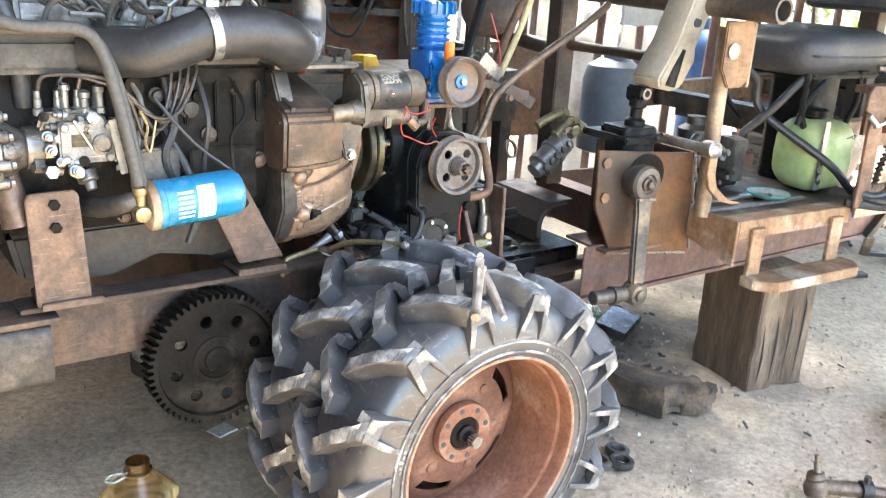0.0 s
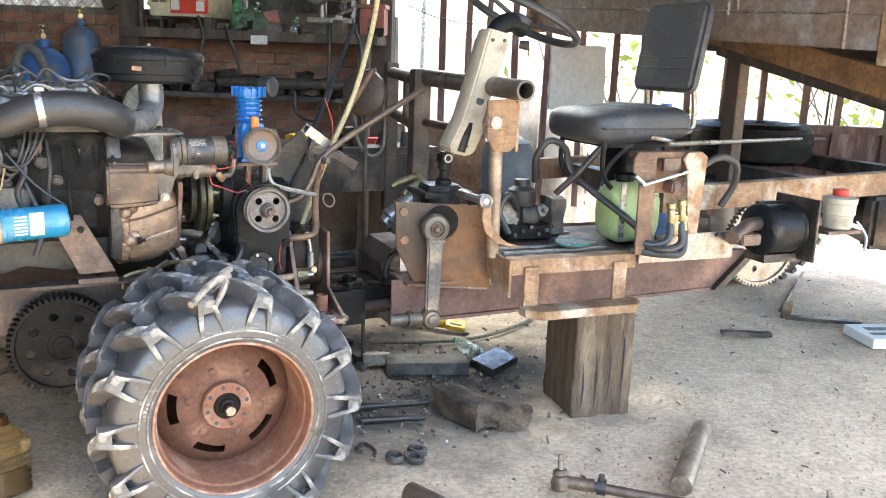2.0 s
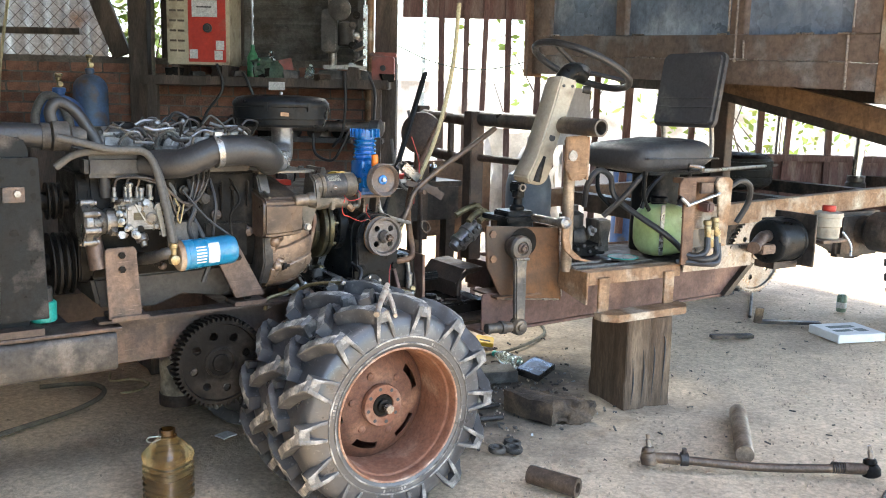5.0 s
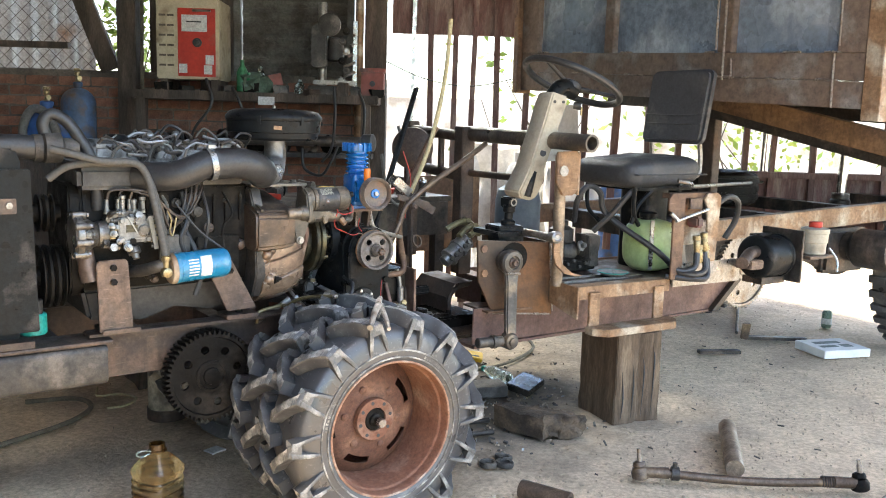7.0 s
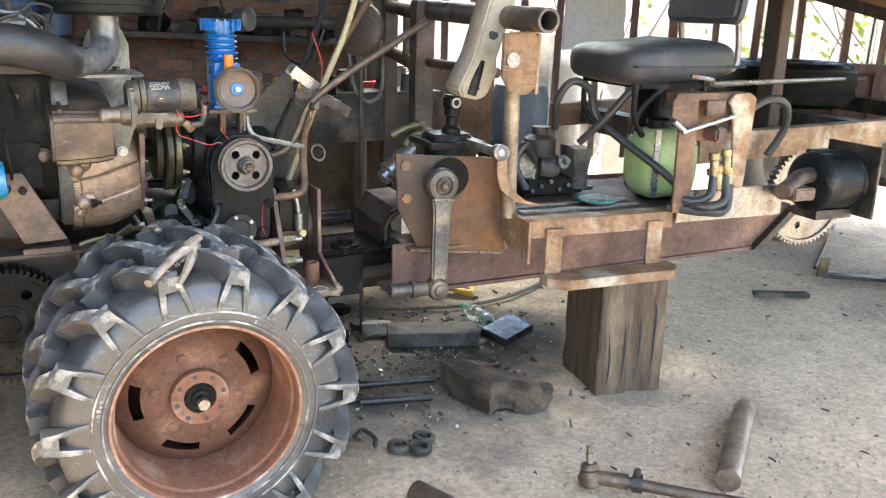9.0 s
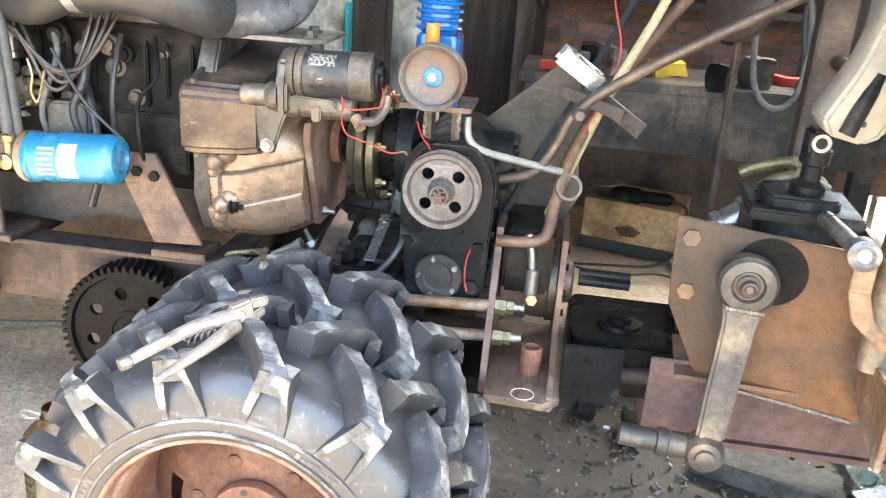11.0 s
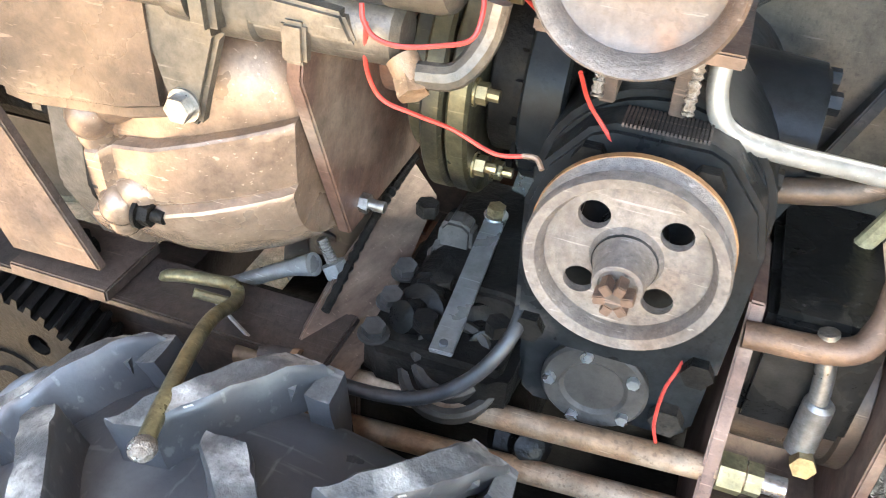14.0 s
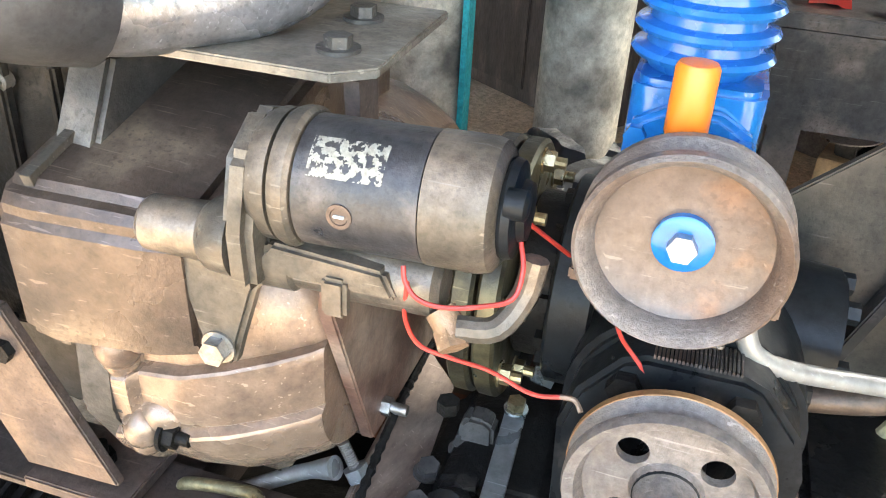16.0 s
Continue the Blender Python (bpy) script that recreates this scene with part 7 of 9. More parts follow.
    part("union_nut", hexa(B(), Vector(pts[1]) + Vector((-.01, 0, 0)), (1, 0, -.2), 0.018, 0.022), "fitting", sv)
mt = thing("hydraulic_motor", "dull cast alloy hydraulic motor ahead of the box", "motor", (0.60, 0.33, 0.72))
b = B()
dirv = Vector((-0.75, -0.1, -0.55)).normalized()
lathe(b, (0.665, 0.31, 0.865), dirv, [(0.030, 0), (0.036, 0.004), (0.036, 0.045), (0.040, 0.047), (0.040, 0.060), (0.034, 0.062), (0.034, 0.10), (0.038, 0.102), (0.038, 0.115), (0.026, 0.12), (0.024, 0.14), (0.010, 0.145)], 14)
part("body", b, "zinc_dull", mt)
for k in range(5):
    p = Vector((0.665, 0.31, 0.865)) + dirv * (0.02 + 0.026 * k) + Vector((0, -0.036, 0.008))
    part("port", lathe(B(), p, (0.1, -1, 0.3), [(0.010, 0), (0.010, 0.008), (0.005, 0.009)], 12), "alu", mt)
FRAME = BOX
lv = thing("hand_lever", "short rusty lever with a round bright eye", "lever", (0.93, 0.17, 0.70))
b = B()
grid(b, [[Vector((x - 0.045, 0.085 + dy, z + 0.020)) + Vector((w, 0, 0)) * s for s, dy in ((-1, 0), (1, 0), (1, 0.012), (-1, 0.012))] for x, z, w in ((0.935, 0.865, 0.016), (0.935, 0.80, 0.016), (0.95, 0.755, 0.017), (1.0, 0.715, 0.020), (1.06, 0.700, 0.020))])
part("arm", b, "rust_bright", lv, bevel=0.002)
part("eye", lathe(B(), (0.885, 0.115, 0.880), (-0.1, -1, 0.1), [(0.018, 0), (0.024, 0.004), (0.024, 0.04), (0.016, 0.045), (0.010, 0.04)], 20), "steel", lv)
part("pivot_tube", cyl(B(), (0.86, 0.26, 0.885), (0.885, 0.11, 0.880), 0.014), "steel", lv)

# steering column, crossbar and wheel
sc = thing("steering_column", "beige plastic column shroud with a black steering wheel", "steering column", (0.95, 0.25, 0.68))
post = part("column_post", cyl(B(), (0.950, 0.15, 0.675), (0.942, 0.15, 1.20), 0.023, seg=20), "turned_bar", sc, "brown steel tube carrying the column")
b = B()
prism(b, [(0.880, 1.215), (0.980, 1.222), (0.990, 1.20), (0.990, 1.065), (0.966, 1.045), (0.913, 1.045), (0.880, 1.095)], 0.095, 0.107, "xz")
cb_ = part("column_bracket", b, "rust_tan", sc, "rusty folded bracket with a pale disc", bevel=0.003)
b = B()
prism(b, [(0.10, 1.215), (0.20, 1.215), (0.20, 1.07), (0.10, 1.045)], 0.990, 1.002, "yz")
part("bracket_side", b, "rust_bright", cb_, bevel=0.002)
b = B()
cyl(b, (0.912, 0.0945, 1.142), (0.912, 0.090, 1.142), 0.021, seg=28)
part("disc", b, "steel", cb_)
b = B()
c0, c1 = Vector((0.875, 0.315, 1.015)), Vector((0.965, 0.245, 1.440))
rows_ = []
for t, w, d, sh in ((0, 0.030, 0.05, -0.012), (0.05, 0.052, 0.055, -0.012), (0.22, 0.050, 0.055, 0.0), (0.30, 0.040, 0.052, -0.004), (0.7, 0.043, 0.050, 0), (0.90, 0.046, 0.05, 0), (1.0, 0.044, 0.046, 0)):
    c_ = c0.lerp(c1, t)
    up_ = (c1 - c0).normalized()
    sx = up_.cross(Vector((0, 1, 0))).normalized() * -1
    rows_.append([c_ + sx * (w * q + sh) + Vector((0, d * s, 0)) for q, s in ((-1, -.8), (-.86, -1), (.86, -1), (1, -.8), (1, .8), (.86, 1), (-.86, 1), (-1, .8))])
grid(b, rows_)
sh = part("shroud", b, "beige", sc, "cracked beige plastic shroud", bevel=0.006)
# solid dark plugs painted as the shaded screw holes
for t, dx, hr in ((0.45, 0.0, 0.015), (0.60, 0.028, 0.006), (0.93, -0.022, 0.006), (0.93, 0.022, 0.006), (0.08, 0.0, 0.005)):
    p = c0.lerp(c1, t) + Vector((dx, -0.051 if t > .3 else -0.056, 0))
    part("screw_hole", cyl(B(), p + Vector((0, 0.02, 0)), p + Vector((0, -0.0015, 0)), hr, seg=16), "ink", sh)
part("shroud_cap", tube(B(), [(0.965, 0.25, 1.430), (0.995, 0.25, 1.465), (1.045, 0.26, 1.472), (1.09, 0.27, 1.455)], 0.034, 14, 4), "black_paint", sc)
wc = Vector((1.080, 0.27, 1.495))
wn_ = Vector((0.41, -0.03, 0.91)).normalized()
wx, wy, _ = axes(wn_)
b = B()
loop = [wc + (wx * math.cos(a) + wy * math.sin(a)) * 0.205 for a in (2 * math.pi * k / 48 for k in range(48))]
rings_ = []
for k in range(49):
    p = loop[k % 48]
    rad_ = (p - wc).normalized()
    rings_.append([p + (rad_ * math.cos(q) + wn_ * math.sin(q)) * 0.0145 for q in (2 * math.pi * i / 10 for i in range(10))])
grid(b, rings_, cap=False)
sw = part("steering_wheel", b, "hose_black", sc, "worn dark steering wheel")
for a in (0.3, 2.4, 4.5):
    part("spoke", tube(B(), [wc + wn_ * -0.02, wc + (wx * math.cos(a) + wy * math.sin(a)) * 0.10 + wn_ * -0.01, wc + (wx * math.cos(a) + wy * math.sin(a)) * 0.195], 0.009, 8, 3), "hose_black", sw)
part("horn_boss", lathe(B(), wc - wn_ * 0.035, wn_, [(0.03, 0), (0.045, 0.01), (0.045, 0.03), (0.03, 0.038), (0.01, 0.04)], 24), "hose_black", sw)
part("ignition_lock", lathe(B(), (1.05, 0.22, 1.40), (0.8, -0.6, -0.1), [(0.014, 0), (0.016, 0.02), (0.016, 0.03), (0.008, 0.032)], 16), "iron_grey", sc)
part("key", box(B(), (1.075, 0.198, 1.36), (1.079, 0.205, 1.395)), "brass", sc)
part("inner_column", tube(B(), [(0.86, 0.25, 1.03), (0.89, 0.255, 1.13)], 0.014, 12), "black_paint", sc)
cr = thing("cab_frame", "dark welded pipe frame crossing the cab", "frame", (0.9, 0.5, 0.6))
b = B()
ring(b, (0.965, -0.002, 1.252), (-0.02, 1, 0.02), [(0.026, 0), (0.034, 0), (0.034, 0.86), (0.026, 0.86)], 28)
part("cross_pipe", b, "pipe_grey", cr, "thick open-ended steel pipe")
part("front_post", box(B(), (0.89, 0.79, 0.62), (0.96, 0.86, 1.30)), "brown_dark", cr, bevel=0.004)
part("far_post", box(B(), (1.02, 1.5, 0.60), (1.08, 1.56, 1.32)), "brown_dark", cr, bevel=0.004)
for z in (1.255, 1.07):
    part("rail", cyl(B(), (0.93, 0.85, z), (1.05, 1.53, z + .02), 0.026, seg=16), "brown_dark", cr)
part("low_panel", prism(B(), [(1.18, 0.55), (1.75, 0.55), (1.75, 1.0), (1.18, 1.0)], 1.90, 1.915, "xz"), "rust", cr, "weathered brown panel")
part("inner_strut", cyl(B(), (0.97, 1.1, 1.07), (0.97, 1.1, 1.26), 0.016), "brown_dark", cr)
part("short_rail", cyl(B(), (0.965, 0.30, 1.09), (0.94, 0.80, 1.09), 0.016), "brown_dark", cr)

# seat
st_ = thing("driver_seat", "black vinyl driver seat with a low backrest", "seat", (1.62, 0.4, 0.68))
b = B()
def cushion(bm, c, sx, sy, sz, e=0.35, tilt=Matrix(), n=28, m=10):
    rr = []
    for j in range(m + 1):
        v = -math.pi / 2 + math.pi * j / m
        cv, sv_ = abs(math.cos(v)) ** e, math.copysign(abs(math.sin(v)) ** 0.6, math.sin(v))
        ring_ = []
        for i in range(n):
            a = 2 * math.pi * i / n
            x = math.copysign(abs(math.cos(a)) ** e, math.cos(a)) * sx * max(cv, .02)
            y = math.copysign(abs(math.sin(a)) ** e, math.sin(a)) * sy * max(cv, .02)
            z = sv_ * sz * (1 + 0.10 * noise.noise(Vector((x * 9, y * 9, j * .3))))
            ring_.append(tilt @ Vector((x, y, z)) + Vector(c))
        rr.append(ring_)
    grid(bm, rr)
    return bm
cushion(b, (1.585, 0.385, 1.127), 0.228, 0.220, 0.068, 0.42, Matrix.Rotation(radians(-3), 4, "Y"), 40, 14)
cu = part("cushion", b, "vinyl", st_, "creased black vinyl cushion")
b = B()
tube(b, [(1.39, 0.20, 1.118), (1.41, 0.172, 1.118), (1.60, 0.168, 1.118), (1.79, 0.172, 1.118), (1.812, 0.20, 1.118), (1.815, 0.385, 1.118), (1.81, 0.58, 1.118)], 0.004, 6, 4)
part("piping", b, "vinyl", cu)
tl = Matrix.Translation((1.775, 0.335, 1.418)) @ Matrix.Rotation(radians(9), 4, "Y")
bk = part("backrest", prism(B(), rounded(0.37, 0.335, 0.035, 5), -0.024, 0.024, "yz", tl), "vinyl", st_, "flat black vinyl backrest", bevel=0.014)
for z in (1.345, 1.385):
    part("seam", tube(B(), [(1.748 + (z - 1.41) * .16, 0.165, z), (1.746 + (z - 1.41) * .16, 0.335, z - .004), (1.748 + (z - 1.41) * .16, 0.505, z)], 0.003, 6, 4), "vinyl", bk)
for y in (0.22, 0.52):
    part("back_strap", tube(B(), [(1.70, y, 1.10), (1.80, y, 1.11), (1.815, y, 1.17), (1.80, y, 1.28)], 0.011, 8, 5), "steel", st_)
part("seat_pan", box(B(), (1.43, 0.21, 1.045), (1.78, 0.56, 1.066)), "black_paint", st_, bevel=0.008)
for pts in ([(1.42, 0.22, 1.07), (1.43, 0.23, 0.95), (1.50, 0.26, 0.88)], [(1.44, 0.55, 1.07), (1.43, 0.53, 0.95), (1.48, 0.50, 0.88)], [(1.54, 0.22, 1.06), (1.46, 0.235, 0.98), (1.43, 0.24, 0.90)], [(1.68, 0.22, 1.07), (1.72, 0.24, 0.96), (1.70, 0.26, 0.86), (1.70, 0.26, 0.678)]):
    part("seat_support", tube(B(), pts, 0.010, 8, 4), "black_paint", st_)
part("seat_pedestal", prism(B(), rounded(0.16, 0.18, 0.03, 3, 1.66, 0.40), 0.676, 1.047, "xy"), "black_paint", st_, bevel=0.006)
gt = thing("fluid_tank", "pale green plastic fluid tank under the seat", "tank", (1.60, 0.36, 0.678))
b = B()
cushion(b, (1.58, 0.27, 0.797), 0.108, 0.105, 0.120, 0.62, n=36, m=14)
part("body", b, "tank_green", gt)
part("neck", lathe(B(), (1.56, 0.27, 0.90), (0, 0, 1), [(0.035, 0), (0.035, 0.02), (0.040, 0.022), (0.040, 0.04), (0.03, 0.045)], 20), "black_paint", gt)
part("strap", box(B(), (1.478, 0.168, 0.70), (1.50, 0.172, 0.92)), "zinc", gt)
b = B()
for k in range(7):
    x = 1.60 + (k % 4) * 0.012 + (0.02 if k > 3 else 0)
    z = 0.86 + 0.006 * (k // 4) + 0.003 * (k % 2)
    box(b, (x, 0.1675, z), (x + 0.007, 0.170, z + 0.003))
part("ink_marks", b, "ink", gt)

# clutter of pump parts on the footboard behind the column
vp = thing("vane_pump", "greasy steering pump and bracket on the footboard", "pump", (1.25, 0.45, 0.68))
part("housing", lathe(B(), (1.22, 0.47, 0.76), (0.9, -0.4, 0), [(0.035, 0), (0.05, 0.01), (0.053, 0.05), (0.042, 0.07), (0.02, 0.08), (0.02, 0.11)], 24), "iron_grey", vp)
part("base", rough_block(B(), (1.12, 0.36, 0.685), (1.34, 0.52, 0.735), 0.012, 4), "grease", vp, bevel=0.004)
part("bracket", rough_block(B(), (1.295, 0.35, 0.70), (1.355, 0.45, 0.84), 0.012, 4), "iron_grey", vp, bevel=0.004)
for k in range(6):
    part("bolt", hexa(B(), (1.14 + .034 * k, 0.357, 0.702 + 0.014 * (k % 3)), (0, -1, 0.2), 0.008, 0.012), "iron_grey", vp)
part("reservoir", lathe(B(), (1.22, 0.46, 0.80), (0, 0, 1), [(0.05, 0), (0.055, 0.01), (0.055, 0.06), (0.03, 0.075), (0.03, 0.10)], 24), "iron_grey", vp)
part("top_casting", rough_block(B(), (1.10, 0.40, 0.735), (1.17, 0.47, 0.83), 0.014, 4), "alu", vp)
part("clip", lathe(B(), (1.265, 0.38, 0.79), (0.2, -1, 0.3), [(0.022, 0), (0.024, 0.008), (0.012, 0.012), (0.011, 0.030)], 14), "cover_alloy", vp)
for pts in ([(1.24, 0.40, 0.90), (1.22, 0.36, 1.0), (1.26, 0.34, 1.06), (1.33, 0.34, 1.03), (1.37, 0.33, 0.93), (1.50, 0.15, 0.79), (1.60, 0.12, 0.70)], [(1.30, 0.34, 0.86), (1.36, 0.28, 0.95), (1.42, 0.24, 1.04), (1.47, 0.22, 1.07)], [(1.16, 0.38, 0.80), (1.10, 0.34, 0.86), (1.06, 0.33, 0.80), (1.09, 0.30, 0.72)]):
    part("hose", tube(B(), pts, 0.013, 10, 6), "hose_black", vp, "black hydraulic hose")

# hydraulic valve stand
vs_ = thing("valve_stand", "rusty angle-iron stand with a red hydraulic valve", "valve", (1.6, 0.0, 0.68))
b = B()
prism(b, [(1.435, 0.69), (1.50, 0.69), (1.495, 1.045), (1.42, 1.055), (1.40, 1.03), (1.40, 0.985), (1.43, 0.97)], -0.004, 0.006, "xz")
part("near_upright", b, "rust", vs_, bevel=0.002)
b = B()
prism(b, [(1.655, 0.755), (1.70, 0.755), (1.715, 1.035), (1.69, 1.052), (1.63, 1.05), (1.61, 1.025), (1.63, 0.99)], -0.004, 0.008, "xz")
part("far_upright", b, "rust_bright", vs_, bevel=0.002)
part("top_bar", box(B(), (1.42, 0.012, 1.03), (1.70, 0.06, 1.052)), "rust", vs_, bevel=0.002)
part("back_plate", box(B(), (1.49, 0.05, 0.90), (1.66, 0.062, 1.03)), "rust", vs_)
part("valve_block", box(B(), (1.565, -0.015, 0.905), (1.605, 0.05, 0.950)), "red_dull", vs_, "worn red valve block", bevel=0.008)
part("tie_bar", cyl(B(), (1.43, -0.02, 0.94), (1.62, -0.02, 0.985), 0.0065), "zinc", vs_)
part("tie_bar", cyl(B(), (1.405, -0.012, 0.972), (1.445, -0.02, 0.940), 0.008), "zinc", vs_)
part("plate", box(B(), (1.53, 0.0, 0.985), (1.60, 0.012, 1.03)), "bracket", vs_)
for k, (x, z) in enumerate(((1.565, 0.875), (1.61, 0.885), (1.585, 0.835), (1.625, 0.83))):
    part("hose_fitting", lathe(B(), (x, -0.012, z), (0.05, -0.1, -1), [(0.012, 0), (0.017, 0.004), (0.017, 0.022), (0.012, 0.024), (0.014, 0.03), (0.014, 0.075), (0.011, 0.08)], 14), "brass", vs_)
for pts in ([(1.565, -0.02, 0.80), (1.55, -0.03, 0.745), (1.50, -0.02, 0.725), (1.46, 0.02, 0.735)], [(1.63, -0.02, 0.77), (1.60, -0.05, 0.70), (1.53, -0.04, 0.675 + .02), (1.44, 0.03, 0.70)], [(1.61, -0.02, 0.80), (1.60, -0.04, 0.73), (1.52, -0.05, 0.715), (1.47, 0.03, 0.72)], [(1.71, 0.02, 1.0), (1.80, 0.03, 1.03), (1.90, 0.06, 1.0), (1.93, 0.09, 0.92), (1.90, 0.12, 0.83)]):
    part("hose", tube(B(), pts, 0.0135, 10, 6), "hose_black", vs_, "black hydraulic hose")
part("tow_bar", tube(B(), [(1.50, 0.05, 1.10), (1.56, 0.03, 1.09), (1.60, 0.06, 1.075), (2.0, 0.300, 1.057), (2.6, 0.661, 1.030), (3.63, 1.28, 0.985)], 0.009, 10, 5), "steel", vs_, "long bent steel rod")

# brake chamber, fluid pot
FRAME = Matrix.Translation((-0.124, -0.203, 0.113)) @ Matrix.Scale(0.915, 4) @ REAR
dm = thing("brake_chamber", "black cylindrical brake chamber with a brass elbow", "cylinder", (2.55, 0.3, 0.55))
part("body", lathe(B(), (2.39, 0.34, 0.69), (1, 0.0, 0.0), [(0.02, 0), (0.098, 0.004), (0.110, 0.012), (0.113, 0.018), (0.113, 0.028), (0.106, 0.032), (0.106, 0.175), (0.112, 0.18), (0.112, 0.19), (0.09, 0.20), (0.05, 0.202)], 44), "black_paint", dm)
part("end_bracket", box(B(), (2.60, 0.21, 0.56), (2.615, 0.46, 0.83)), "plate_dark", dm, bevel=0.003)
part("elbow", tube(B(), [(2.40, 0.33, 0.72), (2.30, 0.29, 0.72), (2.22, 0.25, 0.70), (2.16, 0.22, 0.69)], 0.030, 12, 4), "bracket", dm)
part("clamp_plate", box(B(), (2.20, 0.20, 0.655), (2.30, 0.30, 0.70)), "bracket", dm, bevel=0.006)
part("saddle", box(B(), (2.42, 0.30, 0.55), (2.60, 0.42, 0.585)), "plate_dark", dm)
part("hanger", box(B(), (2.45, 0.40, 0.60), (2.60, 0.42, 0.80)), "plate_dark", dm)
bp = thing("brake_fluid_pot", "dirty plastic fluid pot with a red cap", "bottle", (2.78, 0.23, 0.66))
part("body", lathe(B(), (2.78, 0.27, 0.695), (0, 0, 1), [(0.055, 0), (0.06, 0.006), (0.062, 0.06), (0.068, 0.064), (0.068, 0.11), (0.072, 0.113), (0.072, 0.135), (0.05, 0.142)], 28), "beige", bp)
part("cap", lathe(B(), (2.78, 0.27, 0.837), (0, 0, 1), [(0.032, 0), (0.034, 0.004), (0.034, 0.026), (0.03, 0.03)], 20), "red", bp)
part("shelf_bracket", box(B(), (2.66, 0.20, 0.68), (2.86, 0.34, 0.695)), "bracket", bp, bevel=0.002)
part("drain_tube", tube(B(), [(2.84, 0.22, 0.73), (2.87, 0.19, 0.67), (2.85, 0.17, 0.61)], 0.006, 8, 4), "zinc", bp)

# rear frame rails
FRAME = REAR
rr_ = thing("truck_subframe", "rusty channel rails under the tipping bed", "frame", (3.2, 0.9, 0.8))
b = B()
grid(b, [[Vector((x, y, z0 + dz)) for y, dz in ((0.46, 0), (0.40, 0), (0.40, 0.105), (0.46, 0.105))] for x, z0 in ((1.86, 0.762), (4.9, 0.875))])
part("near_rail", b, "rust_bright", rr_, bevel=0.003)
b = B()
grid(b, [[Vector((x, y, z0 + dz)) for y, dz in ((1.50, 0), (1.44, 0), (1.44, 0.105), (1.50, 0.105))] for x, z0 in ((1.86, 0.762), (4.9, 0.875))])
part("far_rail", b, "rust", rr_, bevel=0.003)
for x, z in ((2.0, 0.80), (2.75, 0.83), (3.4, 0.86), (4.2, 0.88)):
    part("cross_bar", box(B(), (x, 0.46, z - 0.02), (x + 0.09, 1.44, z + 0.05)), "plate_dark", rr_)
part("inner_plate", box(B(), (2.0, 0.6, 0.75), (3.4, 1.3, 0.79)), "plate_dark", rr_)
part("axle_tube", lathe(B(), (3.25, 0.1, 0.70), (0, 1, 0), [(0.10, 0), (0.11, 0.02), (0.11, 0.2), (0.08, 0.24), (0.08, 1.4), (0.11, 1.5), (0.11, 1.7)], 28), "plate_dark", rr_)
part("spring_hanger", box(B(), (3.05, 0.38, 0.55), (3.45, 0.46, 0.80)), "plate_dark", rr_, bevel=0.02)
for k in range(4):
    part("leaf_spring", tube(B(), [(2.75 + k * .06, 0.43, 0.70 - k * 0.02), (3.25, 0.43, 0.60 - k * 0.02), (3.75 - k * .06, 0.43, 0.72 - k * 0.02)], 0.014, 6, 6), "plate_dark", rr_)
# ring gear disc seen below the chamber
gear_wheel("ring_gear", "dusty grey toothed ring gear under the brake chamber", (2.47, 0.600), 0.205, 0.45, 0.48, 60, "steel", 0.05, 6)
# two chrome rams
FRAME = HOME
for x, y in ((3.69, 0.52), (3.82, 1.17)):
    rm = thing("hydraulic_ram", "upright chrome hydraulic ram under the bed", "ram", (x, y, 0.80), group="lifting rams")
    part("rod", cyl(B(), (x, y, 0.95), (x + 0.01, y, 1.42), 0.031, seg=24), "chrome", rm)
    part("barrel", lathe(B(), (x, y, 0.80), (0, 0, 1), [(0.06, 0), (0.06, 0.12), (0.052, 0.13), (0.052, 0.155), (0.040, 0.165)], 24), "plate_dark", rm)
    for a in (0.8, 2.4, 3.9, 5.5):
        part("bolt", hexa(B(), (x + 0.046 * math.cos(a), y + 0.046 * math.sin(a), 0.955), (0, 0, 1), 0.010, 0.012), "steel", rm)
    part("head_plate", box(B(), (x - 0.05, y - 0.06, 1.415), (x + 0.05, y + 0.06, 1.435)), "plate_dark", rm)
# rear wheels
FRAME = REAR
def rear_tyre(x, y, label):
    w = thing("truck_dual_wheel", label, "wheel", (x, y, 0), group="rear wheels")
    R_ = 0.52
    prof = [(0.30, -.11), (0.34, -.125), (0.44, -.13), (0.495, -.115), (0.515, -.06), (0.52, 0), (0.515, .06), (0.495, .115), (0.44, .13), (0.34, .125), (0.30, .11)]
    part("tyre", ring(B(), (x, y, R_), (0, 1, 0), prof, 56), "rubber", w)
    part("rim", ring(B(), (x, y, R_), (0, 1, 0), [(0.30, -.11), (0.31, -.115), (0.29, -.06), (0.10, -.02), (0.10, .02), (0.29, .06), (0.30, .11)], 40), "plate_dark", w)
    b = B()
    for k in range(36):
        a = 2 * math.pi * k / 36
        for s in (-1, 1):
            m_ = Matrix.Translation((x, y, R_)) @ Matrix.Rotation(a + (.09 if s > 0 else 0), 4, "Y")
            box(b, (-0.022, 0.015 if s > 0 else -0.115, 0.505), (0.022, 0.115 if s > 0 else -0.015, 0.532), m_)
    tagged(part("tread", b, "rubber", w), kind="stuff")
    return w
rear_tyre(3.75, 1.86, "black truck tyre on the far rear side")
rear_tyre(4.13, 0.335, "black truck tyre at the rear beside the yard")

